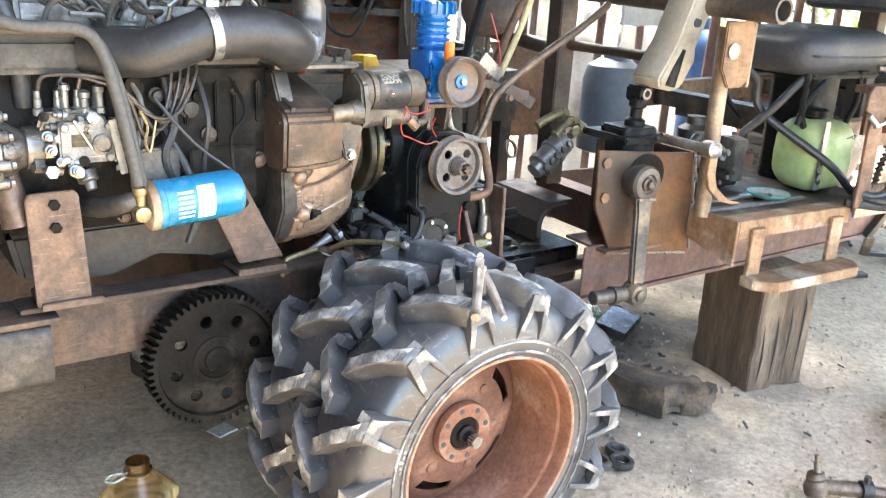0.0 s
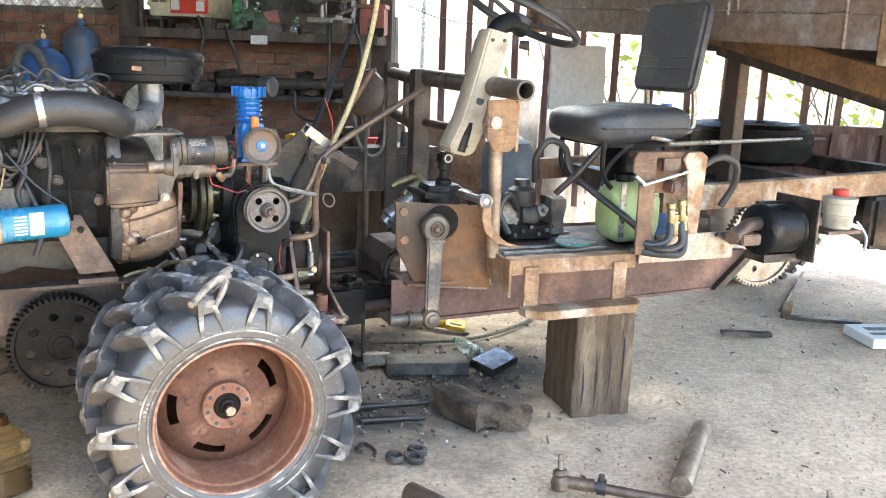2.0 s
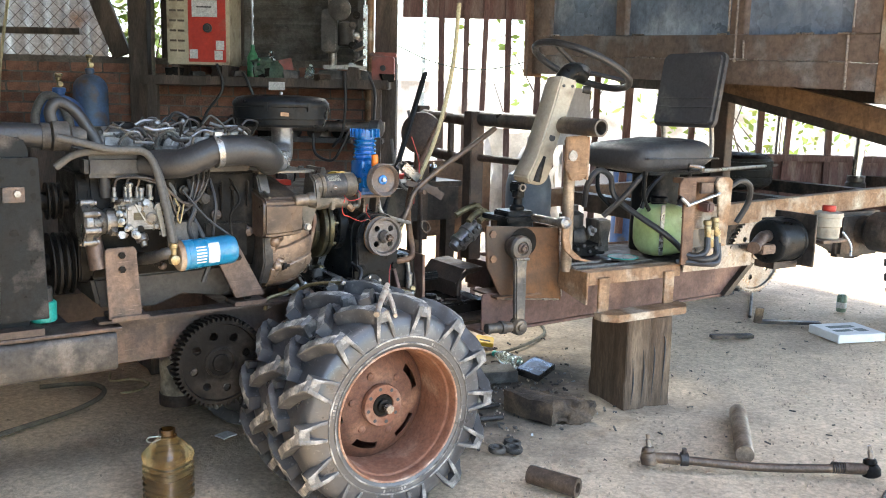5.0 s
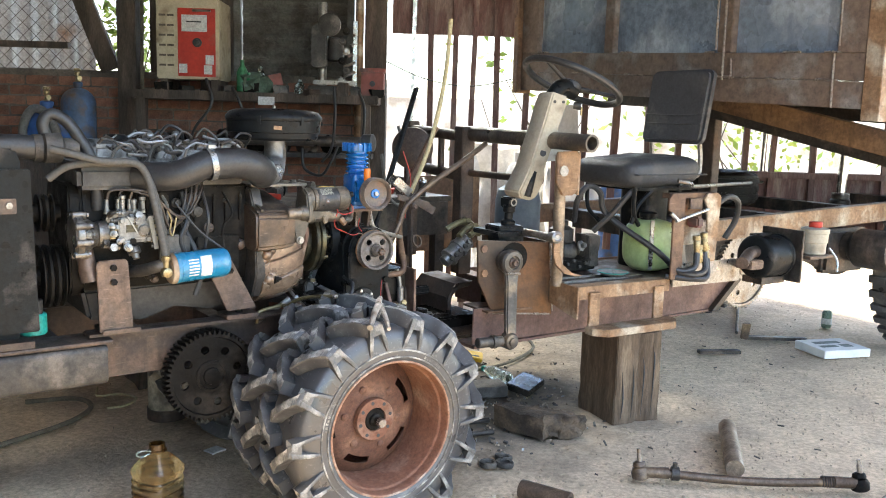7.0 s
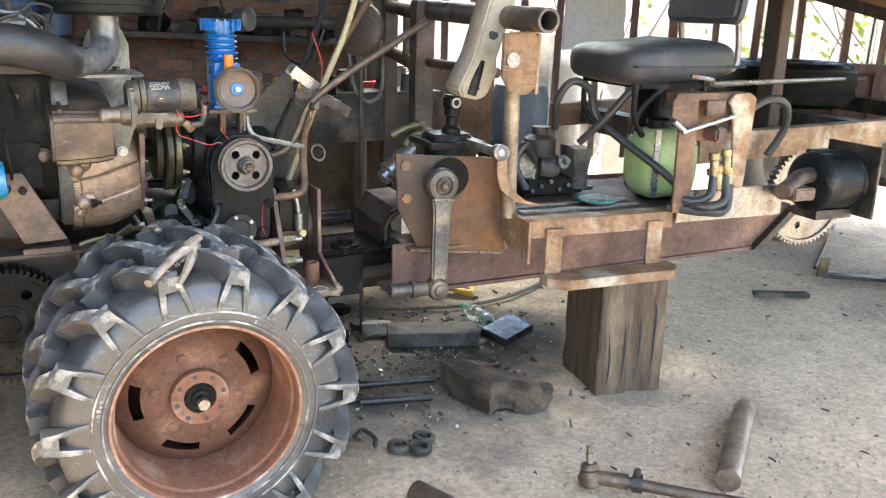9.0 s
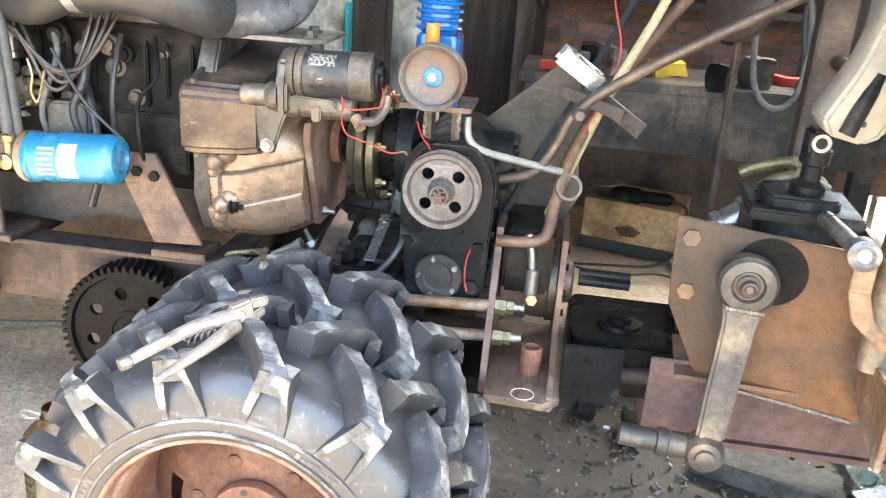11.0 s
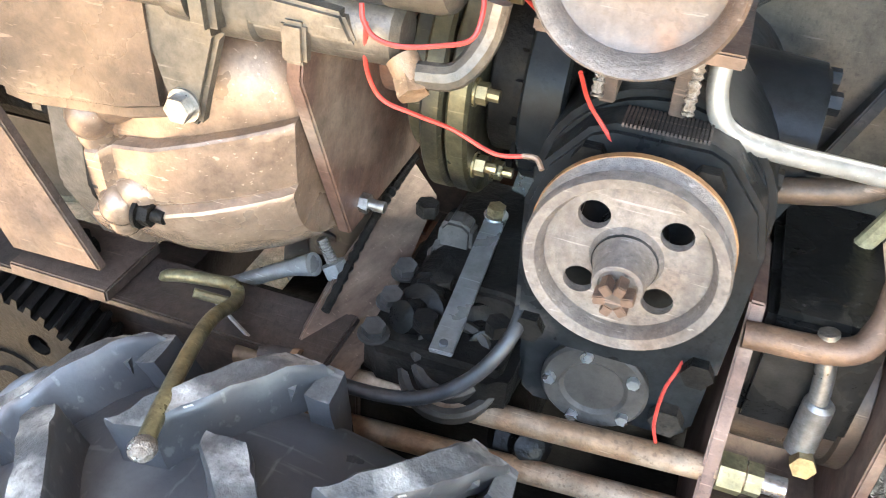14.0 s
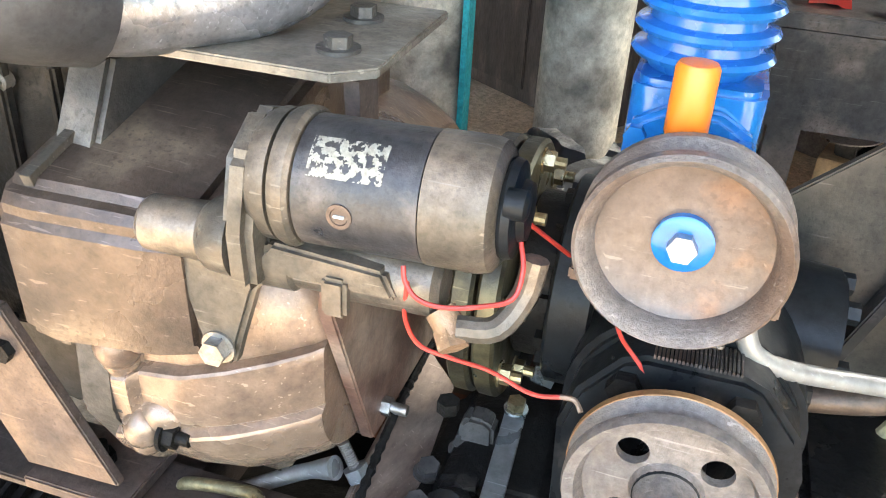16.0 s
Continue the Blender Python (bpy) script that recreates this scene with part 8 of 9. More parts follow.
# tipping bed: its headboard stands behind the seat
OLD_FRAME, FRAME = FRAME, HOME
sy_ = thing("spare_tyre", "worn black spare tyre lying on the truck frame", "tyre", (3.25, 1.20, 0.85))
part("carcass", ring(B(), (3.25, 1.20, 0.965), (0, 0, 1), [(0.17, -.085), (0.21, -.105), (0.28, -.108), (0.318, -.085), (0.328, 0), (0.318, .085), (0.28, .108), (0.21, .105), (0.17, .085)], 56), "grease", sy_)
for z in (-0.05, 0.0, 0.05):
    part("tread_rib", ring(B(), (3.25, 1.20, 0.965 + z), (0, 0, 1), [(0.316, -.019), (0.331, -.017), (0.331, .017), (0.316, .019)], 56), "grease", sy_)
FRAME = OLD_FRAME
tb = thing("tipper_bed", "raised steel tipper bed with blue mill-scale headboard panels", "truck bed", (2.6, 0.7, 1.4))
HX, YN, YF = 2.02, -0.41, 1.88
def bz(y):
    return 1.425 + 0.050 * (y + 0.41)
def board(name, y0, y1, za, zb, x0, x1, mt, label="", parent=tb, lean=0.0):
    b = B()
    grid(b, [[Vector((x, y - lean * q, bz(y) + q)) for x, q in ((x0, za), (x1, za), (x1, zb), (x0, zb))] for y in (y0, y1)])
    return part(name, b, mt, parent, label, bevel=0.003)
board("lower_rail", YN, YF, 0.0, 0.110, HX, HX + 0.05, "bed_rust", "welded brown lower rail")
board("middle_rail", YN, YF, 0.112, 0.225, HX + 0.003, HX + 0.05, "bed_rust", "blotched brown middle rail")
for y0, y1 in ((-0.28, 0.262), (0.348, 1.06), (1.135, 1.72)):
    board("head_panel", y0, y1, 0.20, 1.0, HX + 0.030, HX + 0.036, "mill", "blue-grey mill-scale sheet panel")
for y0, y1 in ((-0.41, -0.282), (0.264, 0.300), (0.310, 0.346), (1.062, 1.133), (1.722, 1.88)):
    board("stake", y0, y1, 0.226, 1.0, HX - 0.002, HX + 0.05, "bed_rust", "brown upright stake")
board("corner_post", YN - 0.08, YN - 0.003, -0.045, 1.0, HX - 0.006, HX + 0.10, "rust_bright", "bright rusty corner post")
board("far_corner", YF + 0.003, YF + 0.05, -0.02, 1.0, HX - 0.03, HX + 0.08, "rust")
board("floor_plate", YN, YF, 0.02, 0.05, HX + 0.052, 5.0, "plate_dark")
board("far_wall", YF - 0.06, YF, 0.052, 1.0, HX + 0.082, 5.0, "plate_dark")
board("near_wall", YN, YN + 0.04, 0.052, 1.0, HX + 0.102, 5.0, "plate_dark")
for k in range(4):
    board("side_rib", YN - 0.03, YN - 0.002, 0.08 + 0.09 * k, 0.11 + 0.09 * k, HX + 0.102, 5.0, "plate_dark")
for x in (2.7, 3.2, 3.7, 4.2, 4.7):
    board("cross_bearer", YN + 0.05, YF - 0.05, -0.06, 0.018, x, x + 0.06, "plate_dark")
random.seed(3)
for k in range(26):
    y = random.uniform(-0.36, 1.8) if k < 12 else random.uniform(-0.3, 0.4)
    q = random.choice((0.228, 0.228, 0.112, 0.112, 0.115))
    l = random.uniform(0.03, 0.09)
    b = B()
    tube(b, [(HX - 0.001, y + l * i / 9, bz(y + l * i / 9) + q + random.uniform(-.0015, .0015)) for i in range(10)], lambda t: 0.0045 + 0.0012 * math.sin(t * 31 + k), 7, 1, False)
    part("weld_bead", b, "weld", tb)
for y, z0, z1 in ((-0.275, 0.0, 0.22), (0.305, 0.10, 0.6), (0.255, 0.12, 0.2), (0.352, 0.24, 0.5), (-0.29, 0.25, 0.6)):
    weld(tb, [(HX - 0.003, y, bz(y) + z0), (HX - 0.003, y + 0.004, bz(y) + z1)], 0.005)
# hinged subframe under the headboard
def slope(name, x0, x1, h0, h1, mt, label=""):
    b = B()
    grid(b, [[Vector((x, y, 1.365 + 0.205 * (y - 0.1) + q)) for x, q in ((x0, h0), (x1, h0), (x1, h1), (x0, h1))] for y in (-1.0, 0.85)])
    return part(name, b, mt, tb, label, bevel=0.003)
slope("subframe_beam", 2.36, 2.42, -0.045, 0.062, "rust_tan", "rusty sloping subframe beam")
slope("subframe_flange", 2.43, 2.50, -0.10, -0.048, "plate_dark")
part("prop_post", box(B(), (2.45, 0.70, 0.80), (2.51, 0.79, 1.40)), "brown_dark", rr_, bevel=0.003)
FRAME = HOME


# ---- things on the floor ----
FRAME = HOME
random.seed(21)


blk = rough_block(B(), (0, 0, -0.01), (0.25, 0.275, 0.412), 0.008, 6, pose(1.384, 0.186, 0, 0, 0, -10.1))
for v in blk.verts:
    d = Vector((v.co.x - 1.52, v.co.y - 0.17, 0))
    if abs(d.x) < 0.02 and d.y < 0.05:
        v.co.y += 0.018                                  # a long split in the front face
support = thing("timber_block", "heavy old timber block standing under the step", "wood block", (1.51, 0.30, 0))
part("baulk", blk, "baulk", support, bevel=0.004)
for k in range(4):
    x = 1.42 + 0.055 * k
    part("split", tube(B(), [(x, 0.183 - (x - 1.384) * 0.178, 0.02), (x + 0.006, 0.181 - (x - 1.384) * 0.178, 0.12 + .05 * k), (x - 0.004, 0.183 - (x - 1.384) * 0.178, 0.24 + 0.03 * k)], lambda t: 0.0035 * (1 - abs(2 * t - 1)) + 0.0006, 6, 4), "ink", support)

bm = rough_block(B(), (-0.165, -0.135, -0.055), (0.165, 0.135, 0.055), 0.0, 11)
for v in bm.verts:
    q = v.co.copy()
    if q.z > 0 and q.y < 0.02:
        q.z *= 1 + 5.2 * (q.y - 0.02)
    q.y *= 1 - 1.3 * max(q.x, 0)
    q.x += 0.35 * q.y
    broken = 1.0 if q.y < -0.01 or q.x < -0.12 else 0.35
    for f_, amp_ in ((6, 0.045), (17, 0.026), (42, 0.013)):
        q += amp_ * broken * Vector((noise.noise(q * f_), noise.noise(q * f_ + Vector((5, 0, 0))), 0.8 * noise.noise(q * f_ + Vector((0, 7, 0)))))
    v.co = pose(1.05, 0.32, 0.046, 0, 0, 104) @ (q * 0.86)
wck = thing("wood_chunk", "rough split chunk of dark old wood on the floor", "wood", (1.05, 0.32, 0))
part("log", bm, "stone", wck)
for k in range(5):
    c_ = pose(1.05, 0.32, 0.046, 0, 0, 104) @ Vector((-0.10 + 0.045 * k, -0.055 - 0.008 * (k % 2), 0.012))
    part("splinter", bar(B(), c_, c_ + Vector((0.030, 0.012 - 0.01 * k, 0.020)), 0.008, 0.014), "stone", wck, bevel=0.002)
solo("dark_plank", rough_block(B(), (0, 0, 0), (0.36, 0.13, 0.055), 0.004, 4, pose(0.89, 0.86, 0.0, 0, 0, -20)), "slab_grey", "flat dark oily steel slab on the floor", "slab", bevel=0.003)
tp = thing("gauge_tablet", "dark flat metal tin leaning beside the slab", "tin", (1.385, 0.79, 0))
part("case", prism(B(), rounded(0.20, 0.13, 0.008, 4), 0.0, 0.030, "xy", pose(1.385, 0.79, 0.012, 9, -4, 24)), "grease", tp, bevel=0.003)
part("face", prism(B(), rounded(0.185, 0.118, 0.006, 3), 0.0302, 0.0335, "xy", pose(1.385, 0.79, 0.012, 9, -4, 24)), "tin_blue", tp, "dull blue-grey metal face")
bt = thing("plastic_bottle", "empty clear plastic bottle with a teal cap lying down", "bottle", (1.36, 0.98, 0.035))
bdir = Vector((-0.08, 1.0, 0.05)).normalized()
part("body", lathe(B(), Vector((1.345, 0.86, 0.040)), bdir, [(0.006, 0), (0.028, 0.003), (0.034, 0.015), (0.034, 0.05), (0.031, 0.055), (0.034, 0.06), (0.034, 0.12), (0.030, 0.135), (0.016, 0.175), (0.0135, 0.185)], 20), "clear", bt)
part("cap", lathe(B(), Vector((1.345, 0.86, 0.040)) + bdir * 0.185, bdir, [(0.015, 0), (0.0155, 0.003), (0.0155, 0.016), (0.012, 0.018)], 16), "teal", bt)
yt = thing("yellow_cutter", "yellow handled cutting tool lying on the floor", "tool", (1.40, 1.40, 0))
ym = pose(1.29, 1.51, 0.032, 0, 0, -46)
part("handle", lathe(B(), ym @ Vector((0, 0, 0)), ym.to_3x3() @ Vector((1, 0, 0)), [(0.012, 0), (0.026, 0.01), (0.028, 0.10), (0.021, 0.13), (0.025, 0.15), (0.025, 0.20), (0.012, 0.215)], 16), "yellow", yt)
part("head", prism(B(), rounded(0.10, 0.07, 0.01, 3), -0.014, 0.014, "xy", ym @ pose(0.26, 0, 0.0, 20, 8, 10)), "yellow", yt, bevel=0.004)
part("shank", cyl(B(), ym @ Vector((0.01, 0, 0)), ym @ Vector((-0.15, 0.01, -0.012)), 0.013, 0.009), "comp_dark", yt)
part("print_marks", box(B(), (-0.03, -0.018, 0.0142), (0.03, -0.008, 0.0160), ym @ pose(0.26, 0, 0.0, 20, 8, 10)), "ink", yt)
for k, (x, y, a) in enumerate(((0.60, 0.107, 0), (0.655, 0.075, 20), (0.69, 0.125, 70))):
    nut = B()
    m_ = pose(x, y, 0.0, 4 * k, 3, a)
    rr = [[m_ @ Vector((r * math.cos(q), r * math.sin(q), z)) for q in (math.pi * i / 12 for i in range(24))] for r, z in ((0.021, 0), (0.034, 0), (0.036, 0.004), (0.036, 0.016), (0.034, 0.020), (0.022, 0.020), (0.021, 0.018), (0.021, 0))]
    grid(nut, rr, cap=False)
    solo("ring_nut", nut, "iron_grey", "loose steel ring nut lying on the dirt", "nut", group="loose nuts")
for p0, p1, w in (((0.62, 0.56, 0.012), (0.92, 0.50, 0.012), 0.024), ((0.60, 0.43, 0.012), (0.84, 0.37, 0.012), 0.024)):
    solo("steel_stub", cyl(B(), p0, p1, w / 2, seg=14), "plate_dark", "short dark steel bar beside the wheel", "bar", group="loose bars", bevel=0.002)
hk = tube(B(), [(0.50, 0.22, 0.008), (0.54, 0.25, 0.008), (0.555, 0.19, 0.008), (0.535, 0.14, 0.009)], 0.007, 8, 4)
solo("bent_hook", hk, "plate_dark", "small bent iron hook on the floor", "hook")

jug = thing("oil_jug", "open plastic oil jug with brown oil inside", "jug", (-0.60, 0.37, 0))
def squarish(z, h, e=0.55, n=32):
    """One level of the square bottle: half width h, corners rounded by e."""
    out = []
    for i in range(n):
        a = 2 * math.pi * i / n + 0.5
        c_, s_ = math.cos(a - 0.5), math.sin(a - 0.5)
        x_, y_ = h * math.copysign(abs(c_) ** e, c_), h * math.copysign(abs(s_) ** e, s_)
        out.append(Vector((-0.60 + x_ * 0.88 - y_ * 0.47, 0.37 + x_ * 0.47 + y_ * 0.88, z)))
    return out
rows_ = [(0.002, 0.060, .5), (0.006, 0.070, .5)]
for k in range(6):
    z_ = 0.018 + k * 0.021
    rows_ += [(z_, 0.071, .5), (z_ + 0.006, 0.071, .5), (z_ + 0.011, 0.067, .5), (z_ + 0.016, 0.067, .5)]
rows_ += [(0.150, 0.072, .5), (0.166, 0.073, .55), (0.178, 0.066, .6), (0.205, 0.044, .8), (0.217, 0.030, 1), (0.222, 0.026, 1)]
b = B()
grid(b, [squarish(*q) for q in rows_])
part("body", b, "amber", jug, "clear square bottle stained amber by oil")
b = B()
grid(b, [squarish(z_, h_) for z_, h_ in ((0.008, 0.055), (0.012, 0.062), (0.085, 0.062), (0.088, 0.055))])
part("oil", b, "oil", jug, "dark brown used oil")
part("neck_ring", ring(B(), (-0.60, 0.37, 0.222), (0, 0, 1), [(0.020, 0), (0.031, 0), (0.031, 0.005), (0.026, 0.007), (0.026, 0.026), (0.020, 0.026)], 24), "oil", jug, bevel=0.001)
part("carry_loop", tube(B(), [(-0.625, 0.36, 0.228), (-0.66, 0.355, 0.236), (-0.672, 0.355, 0.226), (-0.655, 0.36, 0.214), (-0.622, 0.362, 0.220)], 0.0028, 7, 5), "clear", jug)

stub = thing("tube_stub", "short thick-walled rusty steel tube", "tube", (0.576, -0.306, 0.03))
part("wall", ring(B(), (0.52, -0.18, 0.034), (0.30, -0.78, 0), [(0.019, 0), (0.034, 0), (0.034, 0.19), (0.019, 0.19)], 28), "brown_bar", stub, bevel=0.001)
solo("round_bar", lathe(B(), (1.34, -0.486, 0.036), (0.44, 0.364, 0.0), [(0.008, 0), (0.009, -0.0), (0.034, 0.0), (0.036, 0.003), (0.036, 0.50), (0.033, 0.504), (0.010, 0.505)], 28), "turned_bar", "thick turned steel round bar on the floor", "bar")

tr = thing("drag_link", "dark steering drag link with ball joints at both ends", "tie rod", (1.29, -0.59, 0.03))
e0, e1 = Vector((0.99, -0.325, 0.045)), Vector((1.60, -0.845, 0.05))
dd = (e1 - e0).normalized()
part("rod", tube(B(), [e0 + dd * 0.06, e0.lerp(e1, 0.5) + Vector((0, 0, -0.015)), e1 - dd * 0.06], 0.0165, 14, 4), "brown_bar", tr)
for e, s_ in ((e0, 1), (e1, -1)):
    jt = part("ball_joint", lathe(B(), e + Vector((0, 0, -0.03)), (0, 0.25, 1), [(0.022, 0), (0.032, 0.006), (0.034, 0.03), (0.026, 0.045), (0.020, 0.048), (0.026, 0.052), (0.022, 0.066), (0.012, 0.070)], 22), "brown_bar" if s_ > 0 else "grease", tr)
    part("stud", lathe(B(), e + Vector((0, 0.010, 0.036)), (0, 0.25, 1), [(0.010, 0), (0.010, 0.03), (0.007, 0.032), (0.007, 0.05)], 12), "steel", jt)
    part("neck", cyl(B(), e + dd * s_ * 0.015, e + dd * s_ * 0.10, 0.020, 0.022, 16), "brown_bar", tr)
part("clamp", ring(B(), e0 + dd * 0.11, dd, [(0.017, 0), (0.026, 0), (0.026, 0.028), (0.017, 0.028)], 20), "plate_dark", tr)
part("clamp_bolt", hexa(B(), e0 + dd * 0.122 + Vector((0, 0, 0.024)), (0, 0, 1), 0.010, 0.018), "plate_dark", tr)
for k in range(6):
    part("thread_ring", ring(B(), e1 - dd * (0.10 + 0.009 * k), dd, [(0.016, 0), (0.0215, 0.001), (0.0215, 0.004), (0.016, 0.005)], 18), "plate_dark", tr)

wb_ = thing("carton", "small white printed carton lying on the floor", "box", (3.53, 0.39, 0))
cm = pose(3.53, 0.39, 0.0, 0, 0, -20)
part("shell", box(B(), (-0.165, -0.135, 0.0), (0.165, 0.135, 0.050), cm), "white", wb_, bevel=0.003)
for k, (x0, x1, y0, y1) in enumerate(((-0.10, 0.08, 0.02, 0.07), (-0.12, 0.0, -0.06, -0.02), (0.03, 0.10, -0.07, -0.01))):
    part("print_bar", box(B(), (x0, y0, 0.0502), (x1, y1, 0.0515), cm), "print_grey", wb_)
cn = thing("drink_can", "small pale green drinks can standing on the floor", "can", (4.135, 0.784, 0))
part("can_body", lathe(B(), (4.135, 0.784, 0.0), (0, 0, 1), [(0.024, 0), (0.031, 0.006), (0.033, 0.012), (0.033, 0.105), (0.026, 0.118), (0.027, 0.122), (0.024, 0.119)], 24), "can_green", cn)
part("label_band", ring(B(), (4.135, 0.784, 0.03), (0, 0, 1), [(0.0325, 0), (0.0337, 0), (0.0337, 0.04), (0.0325, 0.04)], 24), "label", cn)
solo("thin_rod", cyl(B(), (4.33, 1.63, 0.012), (3.40, 0.98, 0.012), 0.010, seg=10), "plate_dark", "long thin dark rod on the floor", "rod")
for p0, p1, mt_ in (((2.75, 0.78, 0.015), (2.98, 0.66, 0.015), "plate_dark"), ((3.30, 0.86, 0.02), (3.62, 0.62, 0.02), "plate_dark"), ((3.28, 0.84, 0.02), (3.27, 0.82, 0.12), "brown_bar")):
    solo("flat_bar", bar(B(), p0, p1, 0.05, 0.02), mt_, "dark flat iron bar on the floor", "bar", group="scrap bars", bevel=0.002)

rs = thing("jack_stand", "red folding jack stand with a white mark", "stand", (1.48, -1.07, 0))
gm = pose(1.56, -1.16, 0, 0, 0, 40)
for s_ in (-1, 1):
    part("leg_plate", grid(B(), [[gm @ Vector((x + s_ * 0.09, y, z)) for x, y in ((-w, -d), (w, -d), (w, d), (-w, d))] for z, w, d in ((0.0, 0.035, 0.09), (0.30, 0.030, 0.05), (0.52, 0.030, 0.04))]), "red", rs, bevel=0.003)
part("top_plate", box(B(), (-0.14, -0.06, 0.50), (0.14, 0.06, 0.53), gm), "red", rs, bevel=0.004)
part("front_panel", grid(B(), [[gm @ Vector((x, y, z)) for x, y in ((-w, d - 0.004), (w, d - 0.004), (w, d), (-w, d))] for z, w, d in ((0.02, 0.12, 0.085), (0.50, 0.11, 0.05))]), "red", rs)
part("back_panel", grid(B(), [[gm @ Vector((x, y, z)) for x, y in ((-w, -d), (w, -d), (w, -d + 0.004), (-w, -d + 0.004))] for z, w, d in ((0.02, 0.12, 0.085), (0.50, 0.11, 0.05))]), "red", rs)
for s_ in (-1, 1):
    part("mark", box(B(), (-0.127, 0.0 + s_ * 0.018 - 0.007, 0.14), (-0.1255, 0.0 + s_ * 0.018 + 0.007, 0.24), gm), "white", rs)
solo("steel_cable", tube(B(), [(1.15, -1.25, 0.010), (1.30, -1.10, 0.010), (1.42, -0.99, 0.010), (1.55, -0.93, 0.010), (1.75, -0.90, 0.010)], 0.008, 10, 5), "twisted", "frayed steel wire cable on the floor", "cable")
solo("floor_cable", tube(B(), [(-1.6, 1.10, 0.012), (-1.2, 1.17, 0.012), (-0.94, 1.27, 0.012), (-0.66, 1.40, 0.012), (-0.52, 1.56, 0.012), (-0.55, 1.72, 0.012), (-0.75, 1.78, 0.012)], 0.011, 8, 6), "rope", "dusty power cable curling on the floor", "cable")
solo("floor_rope", tube(B(), [(-0.46, 1.52, 0.008), (-0.38, 1.52, 0.008), (-0.31, 1.60, 0.008), (-0.36, 1.70, 0.008), (-0.45, 1.72, 0.008), (-0.42, 1.85, 0.008)], 0.006, 8, 6), "rope_yellow", "thin pale cord looped on the floor", "cord")
solo("ground_cable", tube(B(), [(0.98, 1.28, 0.01), (1.2, 1.20, 0.01), (1.45, 1.16, 0.01), (1.7, 1.22, 0.01), (1.95, 1.36, 0.01), (2.1, 1.6, 0.01)], 0.009, 8, 6), "rope", "dark cable lying behind the timber block", "cable")
solo("paper_scrap", rough_block(B(), (0, 0, 0), (0.065, 0.055, 0.006), 0.003, 3, pose(-0.26, 0.76, 0.004, 0, 0, 20)), "label", "crumpled white scrap on the floor", "scrap")

# ---- chips, grit and shavings ----
rnd = random.Random(5)
for name, count, mt_, lb in (("floor_litter", 2600, "chip", "pale wood chips and grit strewn over the floor"), ("floor_shavings", 120, "slab_grey", "dark shavings and straw scattered on the floor")):
    bm = B()
    for k in range(count):
        if k % 4:
            x, y = rnd.uniform(-0.2, 3.6), rnd.gauss(-0.1, 0.75)
        else:
            x, y = rnd.uniform(-1.4, 4.6), rnd.uniform(-1.4, 2.6)
        if (x * x + (y * 0.8) ** 2) < 0.13:
            continue
        if name == "floor_litter":
            L_, w_, h_ = rnd.uniform(.003, .010), rnd.uniform(.002, .006), rnd.uniform(0.0, 0.004)
        else:
            L_, w_, h_ = rnd.uniform(.006, .035), rnd.uniform(.0012, .003), rnd.uniform(0.001, 0.003)
        m_ = pose(x, y, 0.001, rnd.uniform(-14, 14), rnd.uniform(-8, 8), rnd.uniform(0, 360))
        box(bm, (-L_ / 2, -w_ / 2, -0.004), (L_ / 2, w_ / 2, h_), m_)
    solo(name, bm, mt_, lb, "litter", kind="stuff")

for name, count, mt_, lb in (("floor_debris", 420, "slab_grey", "charred chips and swarf on the oily dirt"), ("floor_swarf", 200, "zinc_dull", "small bright metal chips on the oily dirt")):
    bm = B()
    for k in range(count):
        x, y = rnd.gauss(0.85, 0.35), rnd.gauss(0.85, 0.30)
        L_, w_ = rnd.uniform(.006, .03), rnd.uniform(.003, .010)
        if name == "floor_swarf":
            L_, w_ = L_ * 0.6, w_ * 0.5
        m_ = pose(x, y, 0.002, rnd.uniform(-25, 25), rnd.uniform(-25, 25), rnd.uniform(0, 360))
        box(bm, (-L_ / 2, -w_ / 2, -0.004), (L_ / 2, w_ / 2, rnd.uniform(0.002, 0.006)), m_)
    solo(name, bm, mt_, lb, "litter", kind="stuff")

# ---- along the back wall ----
FRAME = HALL
wl = thing("welding_set", "cream welding transformer with a red front panel", "welder", (-1.315, 2.79, 1.475))
part("cabinet", box(B(), (-1.53, 2.68, 1.545), (-1.145, 3.00, 2.03)), "cream", wl, bevel=0.008)
fp = part("front_panel", box(B(), (-1.395, 2.672, 1.56), (-1.165, 2.679, 1.97)), "red", wl, "red front panel", bevel=0.002)
part("rating_plate", box(B(), (-1.37, 2.668, 1.83), (-1.215, 2.671, 1.93)), "label", fp, "scuffed pale rating plate")
part("plate_bar", box(B(), (-1.34, 2.6655, 1.885), (-1.25, 2.6675, 1.893)), "ink", fp)
part("current_knob", lathe(B(), (-1.275, 2.672, 1.765), (0, -1, 0), [(0.028, 0), (0.028, 0.010), (0.018, 0.012), (0.016, 0.024), (0.008, 0.026)], 24), "ink", fp, "black round knob")
part("crank_handle", cyl(B(), (-1.30, 2.66, 1.955), (-1.19, 2.66, 1.955), 0.007, seg=10), "steel", fp)
for x0, z0 in ((-1.388, 1.58), (-1.235, 1.575), (-1.225, 1.635)):
    part("sticker", box(B(), (x0, 2.669, z0), (x0 + 0.05, 2.6715, z0 + 0.055)), "label", fp)
# louvres in a darkened cream, the shade of their slots put into the colour
for k in range(6):
    for j in range(2):
        part("louvre", box(B(), (-1.51 + j * 0.05, 2.674, 1.62 + 0.06 * k), (-1.47 + j * 0.05, 2.681, 1.632 + 0.06 * k)), "shade_cream", wl)
